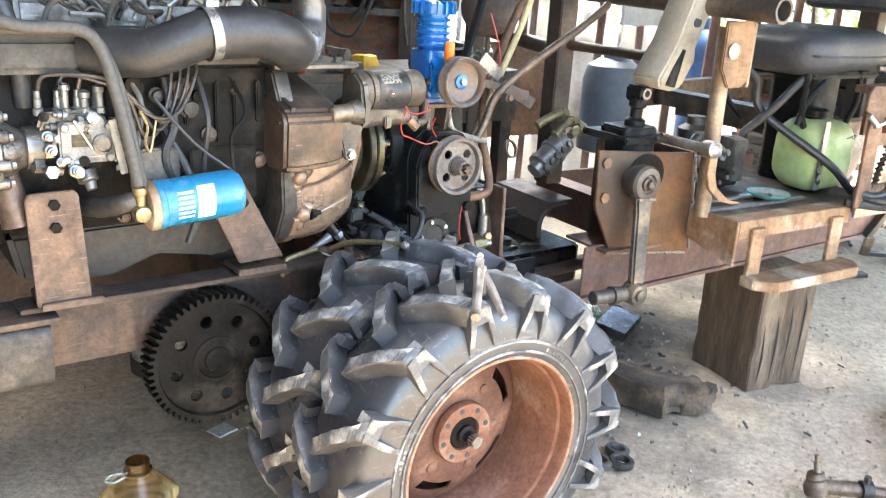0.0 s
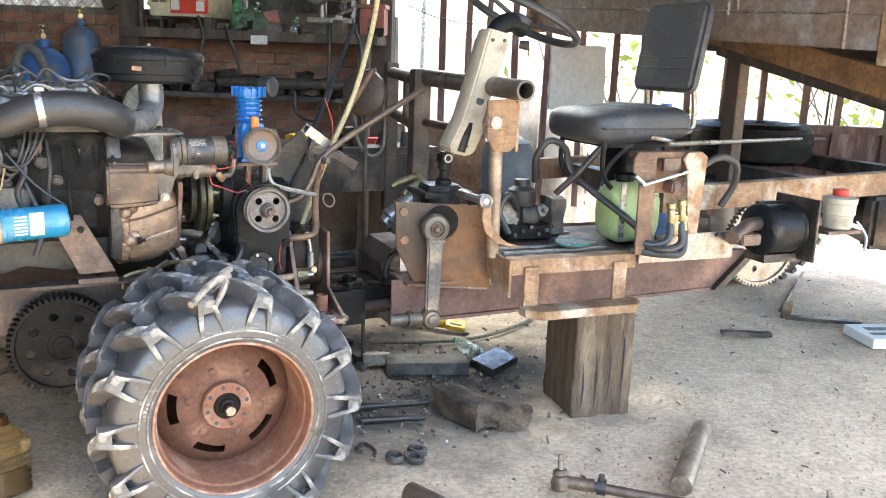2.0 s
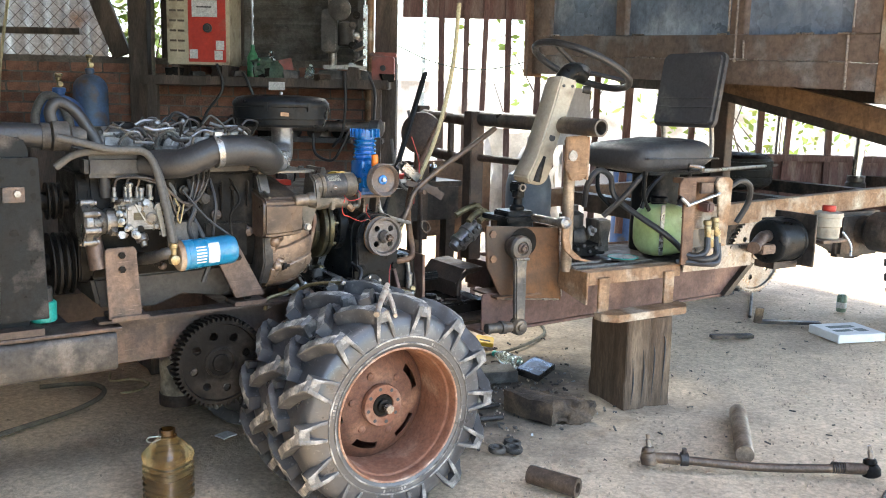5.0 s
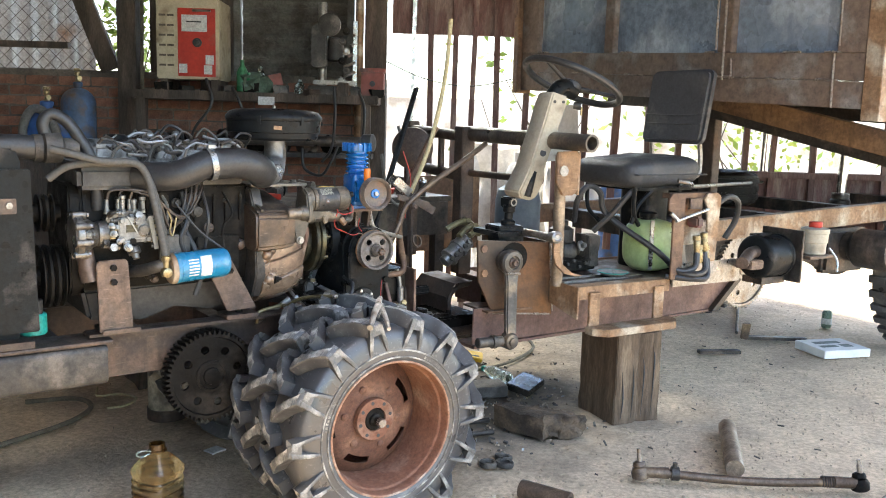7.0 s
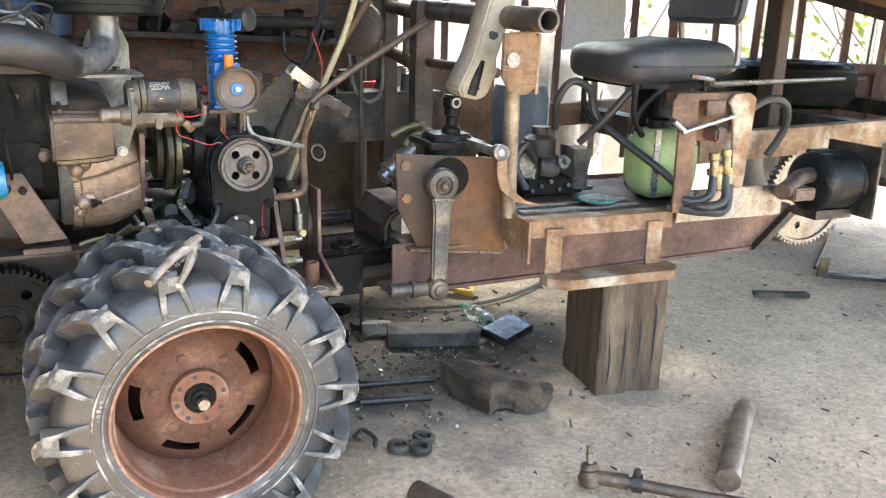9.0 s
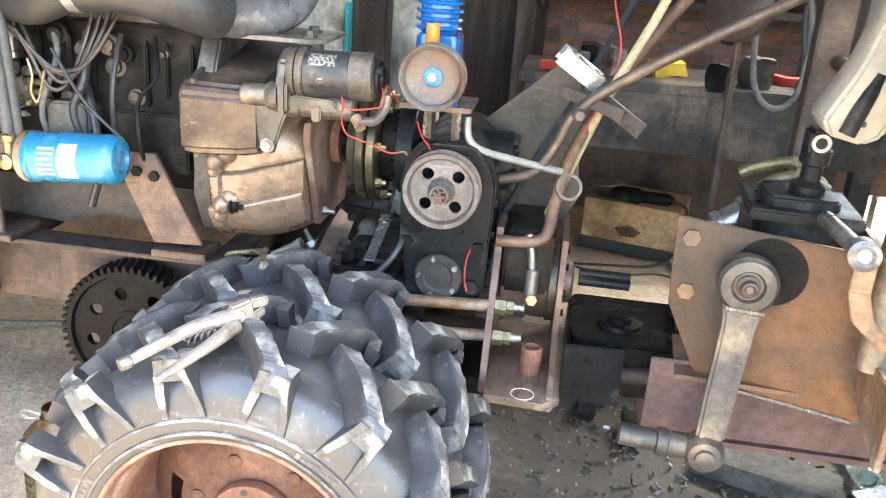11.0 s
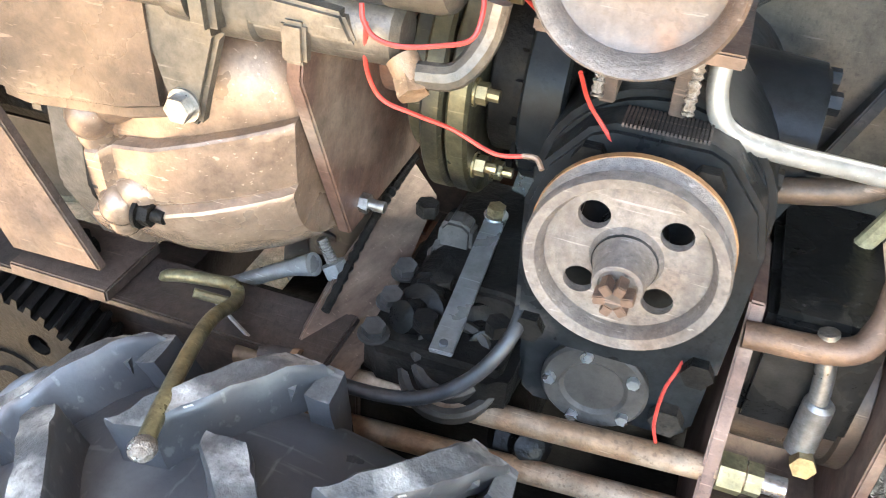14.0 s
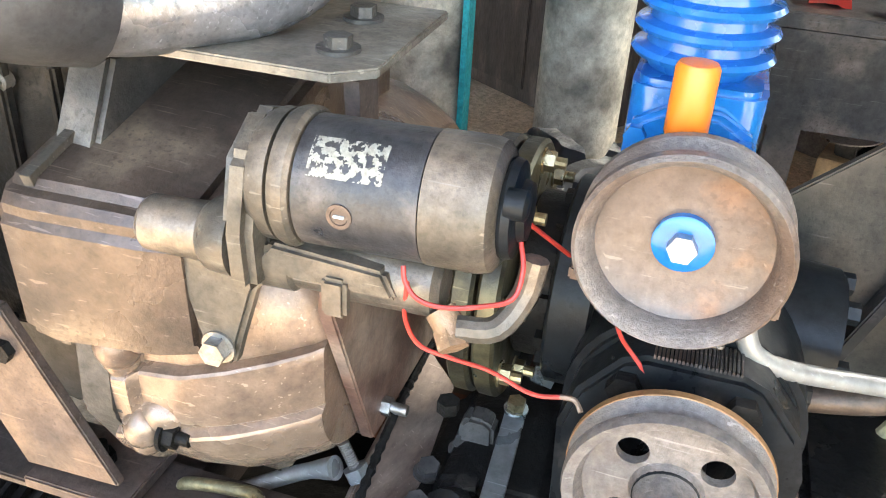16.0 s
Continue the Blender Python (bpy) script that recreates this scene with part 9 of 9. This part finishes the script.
for k in (-1.49, -1.18):
    part("foot", box(B(), (k - 0.02, 2.70, 1.475), (k + 0.02, 2.98, 1.546)), "wood_dark", wl)


def gas_bottle(u, v, r, top, mat, label, base=1.052):
    g = thing("gas_bottle", label, "gas cylinder", (u, v, base), group="gas bottles")
    h = top - 0.11
    prof = [(r * .6, 0), (r, 0.02), (r, h - base - r * 1.15)] + [(r * math.cos(a), h - base - r * 1.15 + r * 0.95 * math.sin(a)) for a in (0.25, 0.5, 0.75, 1.0, 1.2, 1.35)] + [(r * 0.22, h - base)]
    part("shell", lathe(B(), (u, v, base), (0, 0, 1), prof, 36), mat, g)
    part("collar", lathe(B(), (u, v, h - 0.015), (0, 0, 1), [(r * .27, 0), (r * .27, 0.025), (r * .2, 0.03)], 18), mat, g)
    vv = part("valve", lathe(B(), (u, v, h), (0, 0, 1), [(0.016, 0), (0.018, 0.02), (0.013, 0.03), (0.013, 0.055), (0.018, 0.06), (0.018, 0.075), (0.010, 0.08)], 14), "brass", g, "brass valve")
    part("outlet", lathe(B(), (u, v, h + 0.035), (0.6, -0.8, 0), [(0.012, 0), (0.012, 0.035), (0.015, 0.037), (0.015, 0.05)], 12), "brass", vv)
    part("hand_knob", lathe(B(), (u, v, h + 0.082), (0, 0, 1), [(0.02, 0), (0.024, 0.004), (0.024, 0.016), (0.016, 0.02)], 10), "brass", vv)
    return g


gas_bottle(-2.20, 2.66, 0.150, 1.48, "bottle_blue", "blue steel gas bottle with a brass valve")
gas_bottle(-2.115, 2.93, 0.108, 1.61, "bottle_dull", "scuffed blue-grey gas bottle with a brass valve")
cp = thing("low_cupboard", "dark brown boarded cupboard under the gas bottles", "cupboard", (-2.3, 2.75, 0))
part("carcass", box(B(), (-2.70, 2.44, 0), (-1.90, 3.03, 1.05)), "wood_dark", cp, bevel=0.006)
for u in (-2.69, -2.295):
    part("door", box(B(), (u, 2.426, 0.06), (u + 0.385, 2.438, 1.02)), "wood_dark", cp, bevel=0.004)
solo("gas_hose", tube(B(), [(-2.26, 2.475, 1.08), (-2.27, 2.48, 1.22), (-2.21, 2.48, 1.33), (-2.12, 2.48, 1.30), (-2.06, 2.47, 1.16), (-2.02, 2.40, 0.95)], 0.026, 12, 6), "hose_grey", "thick grey rubber hose looped over the bottle", "hose")

dr = thing("bench_machine", "grey bench drill with bare castings and belts", "drill", (-0.44, 2.80, 1.475))
part("base", box(B(), (-0.60, 2.70, 1.476), (-0.28, 2.92, 1.53)), "iron_grey", dr, bevel=0.006)
part("column", cyl(B(), (-0.53, 2.84, 1.53), (-0.53, 2.84, 2.05), 0.028, seg=18), "steel", dr)
part("head_casting", prism(B(), rounded(0.10, 0.26, 0.03, 4, -0.535, 1.77), 2.70, 2.80, "xz"), "iron_grey", dr, bevel=0.008)
part("motor", lathe(B(), (-0.44, 2.76, 1.68), (0, 0, 1), [(0.04, 0), (0.055, 0.01), (0.055, 0.12), (0.045, 0.14), (0.02, 0.15)], 20), "iron_grey", dr)
part("pulley_guard", lathe(B(), (-0.47, 2.72, 1.90), (0, -1, 0), [(0.06, 0), (0.07, 0.006), (0.07, 0.03), (0.05, 0.035)], 24), "iron_grey", dr)
for k in range(5):
    part("lever", cyl(B(), (-0.40 + 0.02 * k, 2.70, 1.58 + 0.065 * k), (-0.31, 2.72 + .01 * k, 1.62 + 0.06 * k), 0.010, seg=8), "steel", dr)
for k in range(6):
    part("casting_boss", lathe(B(), (-0.39 + 0.025 * (k % 2), 2.70, 1.56 + 0.06 * k), (0.1, -1, 0.1), [(0.022, 0), (0.024, 0.02), (0.012, 0.024), (0.012, 0.04)], 12), ("steel", "iron_grey", "grease")[k % 3], dr)
part("side_rail", box(B(), (-0.325, 2.72, 1.53), (-0.300, 2.75, 1.93)), "zinc", dr)
part("clamp_plate", box(B(), (-0.56, 2.64, 1.535), (-0.30, 2.70, 1.56)), "steel", dr, bevel=0.003)
sx_ = thing("switch_box", "faded red switch box at the end of the bench", "switch box", (-0.19, 2.80, 1.476))
part("case", box(B(), (-0.27, 2.70, 1.476), (-0.13, 2.82, 1.62)), "red_dull", sx_, bevel=0.006)
part("lid", box(B(), (-0.28, 2.69, 1.621), (-0.12, 2.83, 1.645)), "red_dull", sx_, bevel=0.004)
part("button", lathe(B(), (-0.20, 2.70, 1.55), (0, -1, 0), [(0.018, 0), (0.018, 0.006), (0.010, 0.008)], 14), "ink", sx_)
# bench clutter
for k, (u, v, r, h, mt_, lb) in enumerate(((-1.02, 2.76, 0.036, 0.20, "bottle_green", "green glass bottle on the bench"), (-0.93, 2.80, 0.040, 0.17, "clear", "cloudy plastic bottle on the bench"), (-0.97, 2.72, 0.030, 0.12, "bottle_green", "dull green plastic bottle on the bench"), (-0.665, 2.75, 0.030, 0.09, "clear", "small clear jar on the bench"))):
    solo("bench_bottle", lathe(B(), (u, v, 1.476), (0.12 * (k % 2), 0, 1), [(r * .5, 0), (r, 0.004), (r, h * .6), (r * .75, h * .72), (r * .36, h * .85), (r * .36, h)], 18), mt_, lb, "bottle", group="bench bottles")
solo("bench_rag", rough_block(B(), (0, 0, 0), (0.16, 0.10, 0.10), 0.05, 5, pose(-0.99, 2.67, 1.478, 0, 0, 15)), "leafy_rag", "crumpled dark green rag on the bench", "rag")
solo("bench_carton", box(B(), (0, 0, 0), (0.085, 0.05, 0.11), pose(-0.83, 2.75, 1.477, 0, -14, 30)), "red_dull", "small faded red and white carton", "box", bevel=0.002)
solo("card_tag", box(B(), (-0.90, 2.652, 1.40), (-0.80, 2.657, 1.45)), "label", "pale card tag on the bench edge", "tag")
for k in range(9):
    u = -1.55 + 0.165 * k
    rnd_h = (0.05, 0.03, 0.07, 0.04, 0.06)[k % 5]
    solo("bench_scrap", rough_block(B(), (0, 0, 0), (0.09, 0.07, rnd_h), 0.02, 3, pose(u, 2.70 + 0.02 * (k % 3), 1.474, 0, 0, 37 * k)), ("grease", "iron_grey", "brown_dark", "wood_dark")[k % 4], "greasy metal oddment on the bench", "scrap", group="bench scrap")
for k in range(7):
    u = -1.50 + 0.19 * k
    solo("shelf_part", rough_block(B(), (0, 0, 0), (0.13, 0.09, (0.10, 0.06, 0.14)[k % 3]), 0.03, 3, pose(u, 2.76, 1.108, 0, 0, 23 * k)), ("grease", "iron_grey", "plate_dark")[k % 3], "dusty spare part on the lower shelf", "spare part", group="shelf spares")
# hanging cables on the bench wall
for k, pts in enumerate(([(-1.22, 2.66, 1.55), (-1.18, 2.63, 1.40), (-1.28, 2.62, 1.25), (-1.33, 2.64, 1.12)], [(-1.06, 2.66, 1.50), (-1.02, 2.62, 1.44), (-0.98, 2.63, 1.33), (-0.97, 2.66, 1.22)], [(-0.43, 2.64, 1.52), (-0.42, 2.61, 1.35), (-0.44, 2.62, 1.15), (-0.50, 2.62, 1.06)], [(-0.28, 2.65, 1.50), (-0.24, 2.62, 1.38), (-0.25, 2.62, 1.12), (-0.23, 2.64, 0.95)], [(-0.62, 2.6, 1.14), (-0.60, 2.58, 1.02), (-0.50, 2.58, 0.98), (-0.44, 2.58, 1.06), (-0.40, 2.6, 1.16)])):
    solo("hanging_cable", tube(B(), pts, 0.009, 8, 6), "hose_black", "dark cable hanging down the bench front", "cable", group="bench cables")
solo("wall_cord", tube(B(), [(-1.69, 2.90, 2.7), (-1.68, 2.89, 2.1), (-1.69, 2.90, 1.5), (-1.68, 2.91, 1.0)], 0.012, 8, 4), "rope", "cord hanging beside the timber post", "cord")
solo("wall_cord", tube(B(), [(-2.55, 2.9, 2.7), (-2.57, 2.88, 2.1), (-2.66, 2.86, 1.5), (-2.72, 2.88, 0.9)], 0.010, 8, 4), "rope_yellow", "pale cord hanging over the brick wall", "cord")
solo("sag_wire", tube(B(), [(-0.12, 2.9, 1.70), (0.12, 2.85, 1.60), (0.40, 2.85, 1.56), (0.70, 2.9, 1.62), (0.95, 3.0, 1.74)], 0.004, 6, 6), "hose_black", "thin wire sagging across the slats", "wire")
# horizontal pipe stock on the lower shelf
solo("long_pipe", cyl(B(), (-1.1, 2.66, 1.18), (-0.18, 2.64, 1.19), 0.032, seg=18), "pipe_grey", "long dusty pipe lying on the shelf", "pipe")
# bright clutter outside the slatted wall
for k, (u, v, z, s_, mt_, lb) in enumerate(((0.55, 3.9, 0.0, (0.5, 0.4, 1.15), "plaster", "pale crate outside the slats"), (1.15, 4.3, 0.0, (0.6, 0.4, 1.05), "white", "white sacks outside the slats"))):
    solo("yard_sack", rough_block(B(), (u, v, z), (u + s_[0], v + s_[1], z + s_[2]), 0.09, 6), mt_, lb, "stack", group="yard stacks")
for k in range(2):
    solo("yard_barrel", lathe(B(), (0.85 + 0.75 * k, 3.75 + 0.1 * (k % 2), 0), (0, 0, 1), [(0.10, 0), (0.11, 0.01), (0.11, 0.95), (0.08, 1.02), (0.04, 1.05), (0.04, 1.12)], 18), ("plaster", "bottle_blue", "pale_post", "plaster")[k], "plastic container standing outside the slats", "container", group="yard containers")
FRAME = HOME
solo("white_sheet", rough_block(B(), (0, 0, 0), (0.40, 0.02, 0.36), 0.012, 5, pose(2.22, 1.72, 1.10, 0, 0, 5)), "sheet_white", "pale plastic sheet hung behind the seat", "sheet")
drum = thing("blue_drum", "blue plastic drum standing on the frame behind the seat", "drum", (1.66, 1.22, 0.61))
part("shell", lathe(B(), (1.66, 1.22, 0.612), (0, 0, 1), [(0.10, 0), (0.125, 0.01), (0.125, 0.12), (0.130, 0.13), (0.125, 0.15), (0.125, 0.30), (0.11, 0.36), (0.06, 0.39)], 32), "drum_blue", drum)
part("lid", lathe(B(), (1.66, 1.22, 1.0), (0, 0, 1), [(0.05, 0), (0.05, 0.025), (0.035, 0.03)], 20), "drum_blue", drum)

# ---- behind the gearbox ----
pg = thing("pedal_gear", "brown bent pedal pipes with a pale channel bracket", "pedal linkage", (0.45, 0.6, 0.60))
part("pedal_pipe", tube(B(), [(0.86, 0.52, 1.24), (0.74, 0.50, 1.175), (0.56, 0.52, 1.06), (0.47, 0.53, 0.985), (0.44, 0.53, 0.92), (0.415, 0.53, 0.875), (0.385, 0.53, 0.848), (0.30, 0.54, 0.822)], 0.0115, 12, 5), "brown_bar", pg, "long bent brown pipe")
part("pedal_pipe", tube(B(), [(0.74, 0.72, 1.30), (0.62, 0.68, 1.14), (0.52, 0.64, 0.98), (0.47, 0.58, 0.88), (0.448, 0.52, 0.79), (0.443, 0.50, 0.745), (0.42, 0.487, 0.722), (0.34, 0.485, 0.715)], 0.0125, 12, 5), "rust", pg, "rusty bent pipe")
ch = B()
for a, b_ in (((-0.05, -0.022, 0), (0.05, 0.022, 0.004)), ((-0.05, -0.022, -0.03), (0.05, -0.018, -0.001)), ((-0.05, 0.018, -0.03), (0.05, 0.022, -0.001))):
    box(ch, a, b_, pose(0.475, 0.575, 1.075, 12, 34, 10))
part("channel_bracket", ch, "zinc", pg, "pale steel channel with drilled holes")
# drilled holes drawn as dark discs in place of their shade
for k in (-0.03, 0.03):
    part("bracket_hole", cyl(B(), pose(0.475, 0.575, 1.075, 12, 34, 10) @ Vector((k, 0, 0.0035)), pose(0.475, 0.575, 1.075, 12, 34, 10) @ Vector((k, 0, 0.005)), 0.006, seg=12), "ink", pg)
part("gusset_plate", prism(B(), [(0.10, 0.66), (0.10, 0.80), (0.262, 0.905), (0.45, 1.075), (0.475, 1.05), (0.50, 0.76), (0.42, 0.62)], 0.70, 0.712, "xz"), "gusset", pg, "dark triangular steel plate", bevel=0.002)
part("eye_bolt", lathe(B(), (0.472, 0.50, 0.985), (0.15, -1, 0.1), [(0.013, 0), (0.013, 0.02), (0.010, 0.022), (0.010, 0.03)], 6), "bracket", pg)
part("eye_ring", ring(B(), (0.470, 0.455, 0.850), (0.25, -0.9, 0.35), [(0.0205, 0), (0.0265, 0), (0.0265, 0.008), (0.0205, 0.008)], 32), "brown_bar", pg, "worn steel ring")
part("cross_link", bar(B(), (0.50, 0.56, 1.02), (0.60, 0.52, 0.96), 0.008, 0.032), "brown_dark", pg)
part("cross_link", bar(B(), (0.44, 0.55, 1.02), (0.56, 0.50, 0.99), 0.008, 0.022), "brown_dark", pg)
part("red_lead", tube(B(), [(0.52, 0.64, 1.20), (0.545, 0.62, 1.10), (0.53, 0.60, 1.02), (0.50, 0.58, 0.96), (0.49, 0.57, 0.93)], 0.002, 6, 5), "red_wire", pg, "thin red wire")
solo("lean_stick", bar(B(), (0.26, 0.62, 0.55), (0.70, 0.82, 1.47), 0.030, 0.012, (1, 0, 0)), "black_paint", "black flat bar leaning among the pedals", "bar", bevel=0.002)
solo("pale_stick", tube(B(), [(0.40, 0.66, 0.62), (0.52, 0.61, 0.98), (0.625, 0.602, 1.226), (0.70, 0.61, 1.50), (0.73, 0.62, 1.75)], 0.0095, 10, 4), "rope_yellow", "pale stripped stick leaning on the linkage", "stick")
rcv = thing("round_cover", "rusty round cover on an upright stake", "cover", (0.86, 1.07, 0))
part("dish", lathe(B(), (0.84, 1.05, 1.20), (-0.7, -0.7, 0.1), [(0.02, 0.03), (0.07, 0.03), (0.095, 0.015), (0.10, 0), (0.02, 0.0)], 28), "brown_dark", rcv)
part("stake", cyl(B(), (0.862, 1.072, 0.0), (0.850, 1.060, 1.25), 0.009, seg=10), "brown_dark", rcv)
lb_ = thing("low_bench", "dark steel trestle bench strewn with parts", "bench", (0.9, 1.75, 0))
part("top", box(B(), (0.30, 1.55, 0.885), (1.45, 2.0, 0.915)), "plate_dark", lb_, bevel=0.004)
part("apron", box(B(), (0.32, 1.555, 0.70), (1.43, 1.565, 0.883)), "plate_dark", lb_)
for x in (0.34, 1.36):
    part("leg", box(B(), (x, 1.57, 0), (x + 0.06, 1.63, 0.885)), "plate_dark", lb_)
    part("leg", box(B(), (x, 1.92, 0), (x + 0.06, 1.98, 0.885)), "plate_dark", lb_)
for k in range(12):
    solo("bench_part", rough_block(B(), (0, 0, 0), (0.08 + .02 * (k % 3), 0.06, 0.03 + 0.02 * (k % 4)), 0.02, 3, pose(0.36 + 0.09 * k, 1.62 + 0.09 * (k % 3), 0.914, 0, 0, 41 * k)), ("red", "iron_grey", "grease", "alu", "brown_dark", "yellow", "grease", "iron_grey")[k % 8], "small loose engine part on the trestle bench", "part", group="loose parts")
solo("bench_hose", tube(B(), [(0.98, 1.55, 1.15), (1.0, 1.52, 0.95), (1.06, 1.50, 0.88), (1.13, 1.52, 0.93), (1.14, 1.55, 1.12), (1.10, 1.58, 1.3)], 0.009, 8, 6), "hose_grey", "pale hose hanging in a loop", "hose")
gb = thing("spray_can", "small chrome topped can on the bench edge", "can", (1.30, 1.55, 0.8))
part("can_body", cyl(B(), (1.28, 1.60, 0.915), (1.285, 1.60, 0.99), 0.022), "ink", gb)
part("can_top", lathe(B(), (1.285, 1.60, 0.99), (0, 0, 1), [(0.022, 0), (0.020, 0.012), (0.012, 0.015), (0.012, 0.028)], 16), "chrome", gb)
bx = thing("cardboard_box", "brown cardboard box with dark printed band", "box", (0.85, 2.72, 0))
bxm = pose(0.60, 2.64, 0.0, 0, 0, -16)
part("carton", box(B(), (0, 0, 0), (0.42, 0.34, 0.235), bxm), "card", bx, bevel=0.003)
part("print_band", box(B(), (0.0, -0.0025, 0.0), (0.42, -0.0005, 0.055), bxm), "ink", bx)
part("print_mark", prism(B(), [(0.18, 0.085), (0.24, 0.085), (0.27, 0.115), (0.21, 0.14), (0.15, 0.115)], -0.0025, -0.0005, "xz", bxm), "print_brown", bx)
part("print_mark", box(B(), (0.19, -0.0035, 0.10), (0.23, -0.0022, 0.125), bxm), "ink", bx)
ag = thing("angle_grinder", "black angle grinder with a grey disc on the box", "grinder", (0.80, 2.70, 0.20))
gd = pose(0.72, 2.68, 0.255, 0, -6, -30)
part("body", lathe(B(), gd @ Vector((0, 0, 0)), gd.to_3x3() @ Vector((1, 0, 0)), [(0.02, 0), (0.036, 0.02), (0.036, 0.13), (0.026, 0.15), (0.028, 0.27), (0.018, 0.29)], 18), "black_paint", ag)
part("gear_head", box(B(), (-0.07, -0.03, -0.03), (0.01, 0.03, 0.035), gd), "iron_grey", ag, bevel=0.01)
part("disc", lathe(B(), gd @ Vector((-0.035, 0, 0.04)), gd.to_3x3() @ Vector((0, 0, 1)), [(0.012, 0), (0.09, 0.001), (0.09, 0.006), (0.03, 0.007), (0.02, 0.012)], 32), "steel", ag, "grey cutting disc")
part("flex", tube(B(), [gd @ Vector((0.29, 0, 0)), gd @ Vector((0.36, 0.0, -0.05)), gd @ Vector((0.33, -0.12, -0.24)), gd @ Vector((0.1, -0.3, -0.25)), gd @ Vector((-0.2, -0.4, -0.25))], 0.006, 8, 6), "hose_black", ag)
for k, (x, y, l, w, a, mt_) in enumerate(((1.0, 2.45, 0.6, 0.2, 8, "pale_board"), (1.10, 2.2, 0.5, 0.16, -30, "pale_board"))):
    solo("loose_board", box(B(), (0, 0, 0), (l, w, 0.022), pose(x, y, 0.003 + 0.002 * k, 0, 0, a)), mt_, "pale loose board lying on the floor", "board", group="loose boards", bevel=0.003)
solo("floor_wire", tube(B(), [(0.45, 2.35, 0.03), (0.7, 2.2, 0.035), (0.95, 2.28, 0.03), (1.15, 2.15, 0.01), (1.3, 2.3, 0.01), (1.2, 2.5, 0.01)], 0.005, 8, 6), "hose_black", "thin black lead across the boards", "lead")
for k in range(14):
    rn = random.Random(k + 50)
    solo("scrap_iron", rough_block(B(), (0, 0, 0), (rn.uniform(.06, .16), rn.uniform(.03, .07), rn.uniform(.02, .06)), 0.012, 3, pose(rn.uniform(0.45, 1.0), rn.uniform(1.0, 1.6), 0.0, 0, 0, rn.uniform(0, 360))), rn.choice(("grease", "iron_grey", "steel", "plate_dark", "pale_board")), "greasy scrap iron heaped on the floor", "scrap", group="scrap heap")
# two pale standing posts behind the starter
for k, (x, y, r) in enumerate(((-0.262, 1.30, 0.080), (-0.005, 1.42, 0.078))):
    pp = thing("pale_cylinder", "dull grey-green standing steel cylinder", "cylinder", (x, y, 0), group="standing cylinders")
    part("shell", lathe(B(), (x, y, 0), (0, 0, 1), [(r * .8, 0), (r, 0.02), (r, 1.12), (r * .75, 1.17), (r * .3, 1.20)], 30), "pale_post", pp)
    part("foot_ring", ring(B(), (x, y, 0), (0, 0, 1), [(r * .9, 0), (r * 1.06, 0), (r * 1.06, 0.05), (r * .9, 0.05)], 30), "brown_dark", pp)
    part("seam_band", ring(B(), (x, y, 0.60), (0, 0, 1), [(r - .002, 0), (r + .003, 0.003), (r + .003, 0.015), (r - .002, 0.018)], 30), "pale_post", pp)
    if not k:
        part("cyan_strip", box(B(), (x + r - 0.004, y - 0.05, 0.3), (x + r + 0.006, y - 0.01, 1.1)), "cyan", pp, "cyan tape strip")
solo("pink_wrapper", rough_block(B(), (0, 0, 0), (0.05, 0.03, 0.07), 0.012, 3, pose(0.20, 1.9, 0.30, 0, 0, 20)), "pink", "small pink wrapper hanging behind the engine", "wrapper")
solo("dark_crate", rough_block(B(), (-0.25, 1.75, 0.0), (0.30, 2.15, 0.30), 0.01, 3), "wood_dark", "dark wooden crate behind the engine", "crate")
# locking pliers on the tyre
pl = thing("locking_pliers", "worn silver locking pliers clamped on a tread bar", "pliers", (-0.05, -0.08, 0.72))
p0, p1 = Vector((-0.120, -0.178, 0.702)), Vector((0.022, -0.004, 0.738))
dd = (p1 - p0).normalized()
part("fixed_handle", tube(B(), [p0, p0.lerp(p1, 0.45) + Vector((0, 0, 0.010)), p1 - dd * 0.05], lambda t: 0.008 + 0.005 * t, 10, 4), "plier", pl)
part("lever_handle", tube(B(), [p0 + Vector((0.052, -0.022, -0.010)), p0.lerp(p1, 0.4) + Vector((0.030, -0.016, -0.010)), p0.lerp(p1, 0.75) + Vector((0.006, -0.010, -0.010))], lambda t: 0.006 + 0.006 * t, 10, 4), "plier", pl)
part("jaw_body", bar(B(), p0.lerp(p1, 0.72), p0.lerp(p1, 0.88), 0.018, 0.040), "plier", pl, bevel=0.004)
part("upper_jaw", bar(B(), p0.lerp(p1, 0.86) + Vector((0, 0, 0.012)), p1 + Vector((0, 0, 0.006)), 0.014, 0.016), "plier", pl, bevel=0.003)
part("lower_jaw", bar(B(), p0.lerp(p1, 0.84) + Vector((0, 0, -0.014)), p1 + Vector((-0.006, 0, -0.010)), 0.014, 0.016), "plier", pl, bevel=0.003)
part("pivot", lathe(B(), p0.lerp(p1, 0.80) + Vector((0, -0.008, 0)), (0.3, -1, 0.1), [(0.010, 0), (0.010, 0.006), (0.006, 0.007)], 14), "steel", pl)
part("adjust_screw", lathe(B(), p0 - dd * 0.012, dd, [(0.009, 0), (0.010, 0.003), (0.010, 0.016), (0.006, 0.02)], 14), "steel", pl)
part("spring", tube(B(), [p0.lerp(p1, 0.42 + 0.012 * k) + Vector((0, -0.018 + 0.005 * math.sin(k * 1.6), -0.004 + 0.005 * math.cos(k * 1.6))) for k in range(20)], 0.0016, 6, 2), "steel", pl)
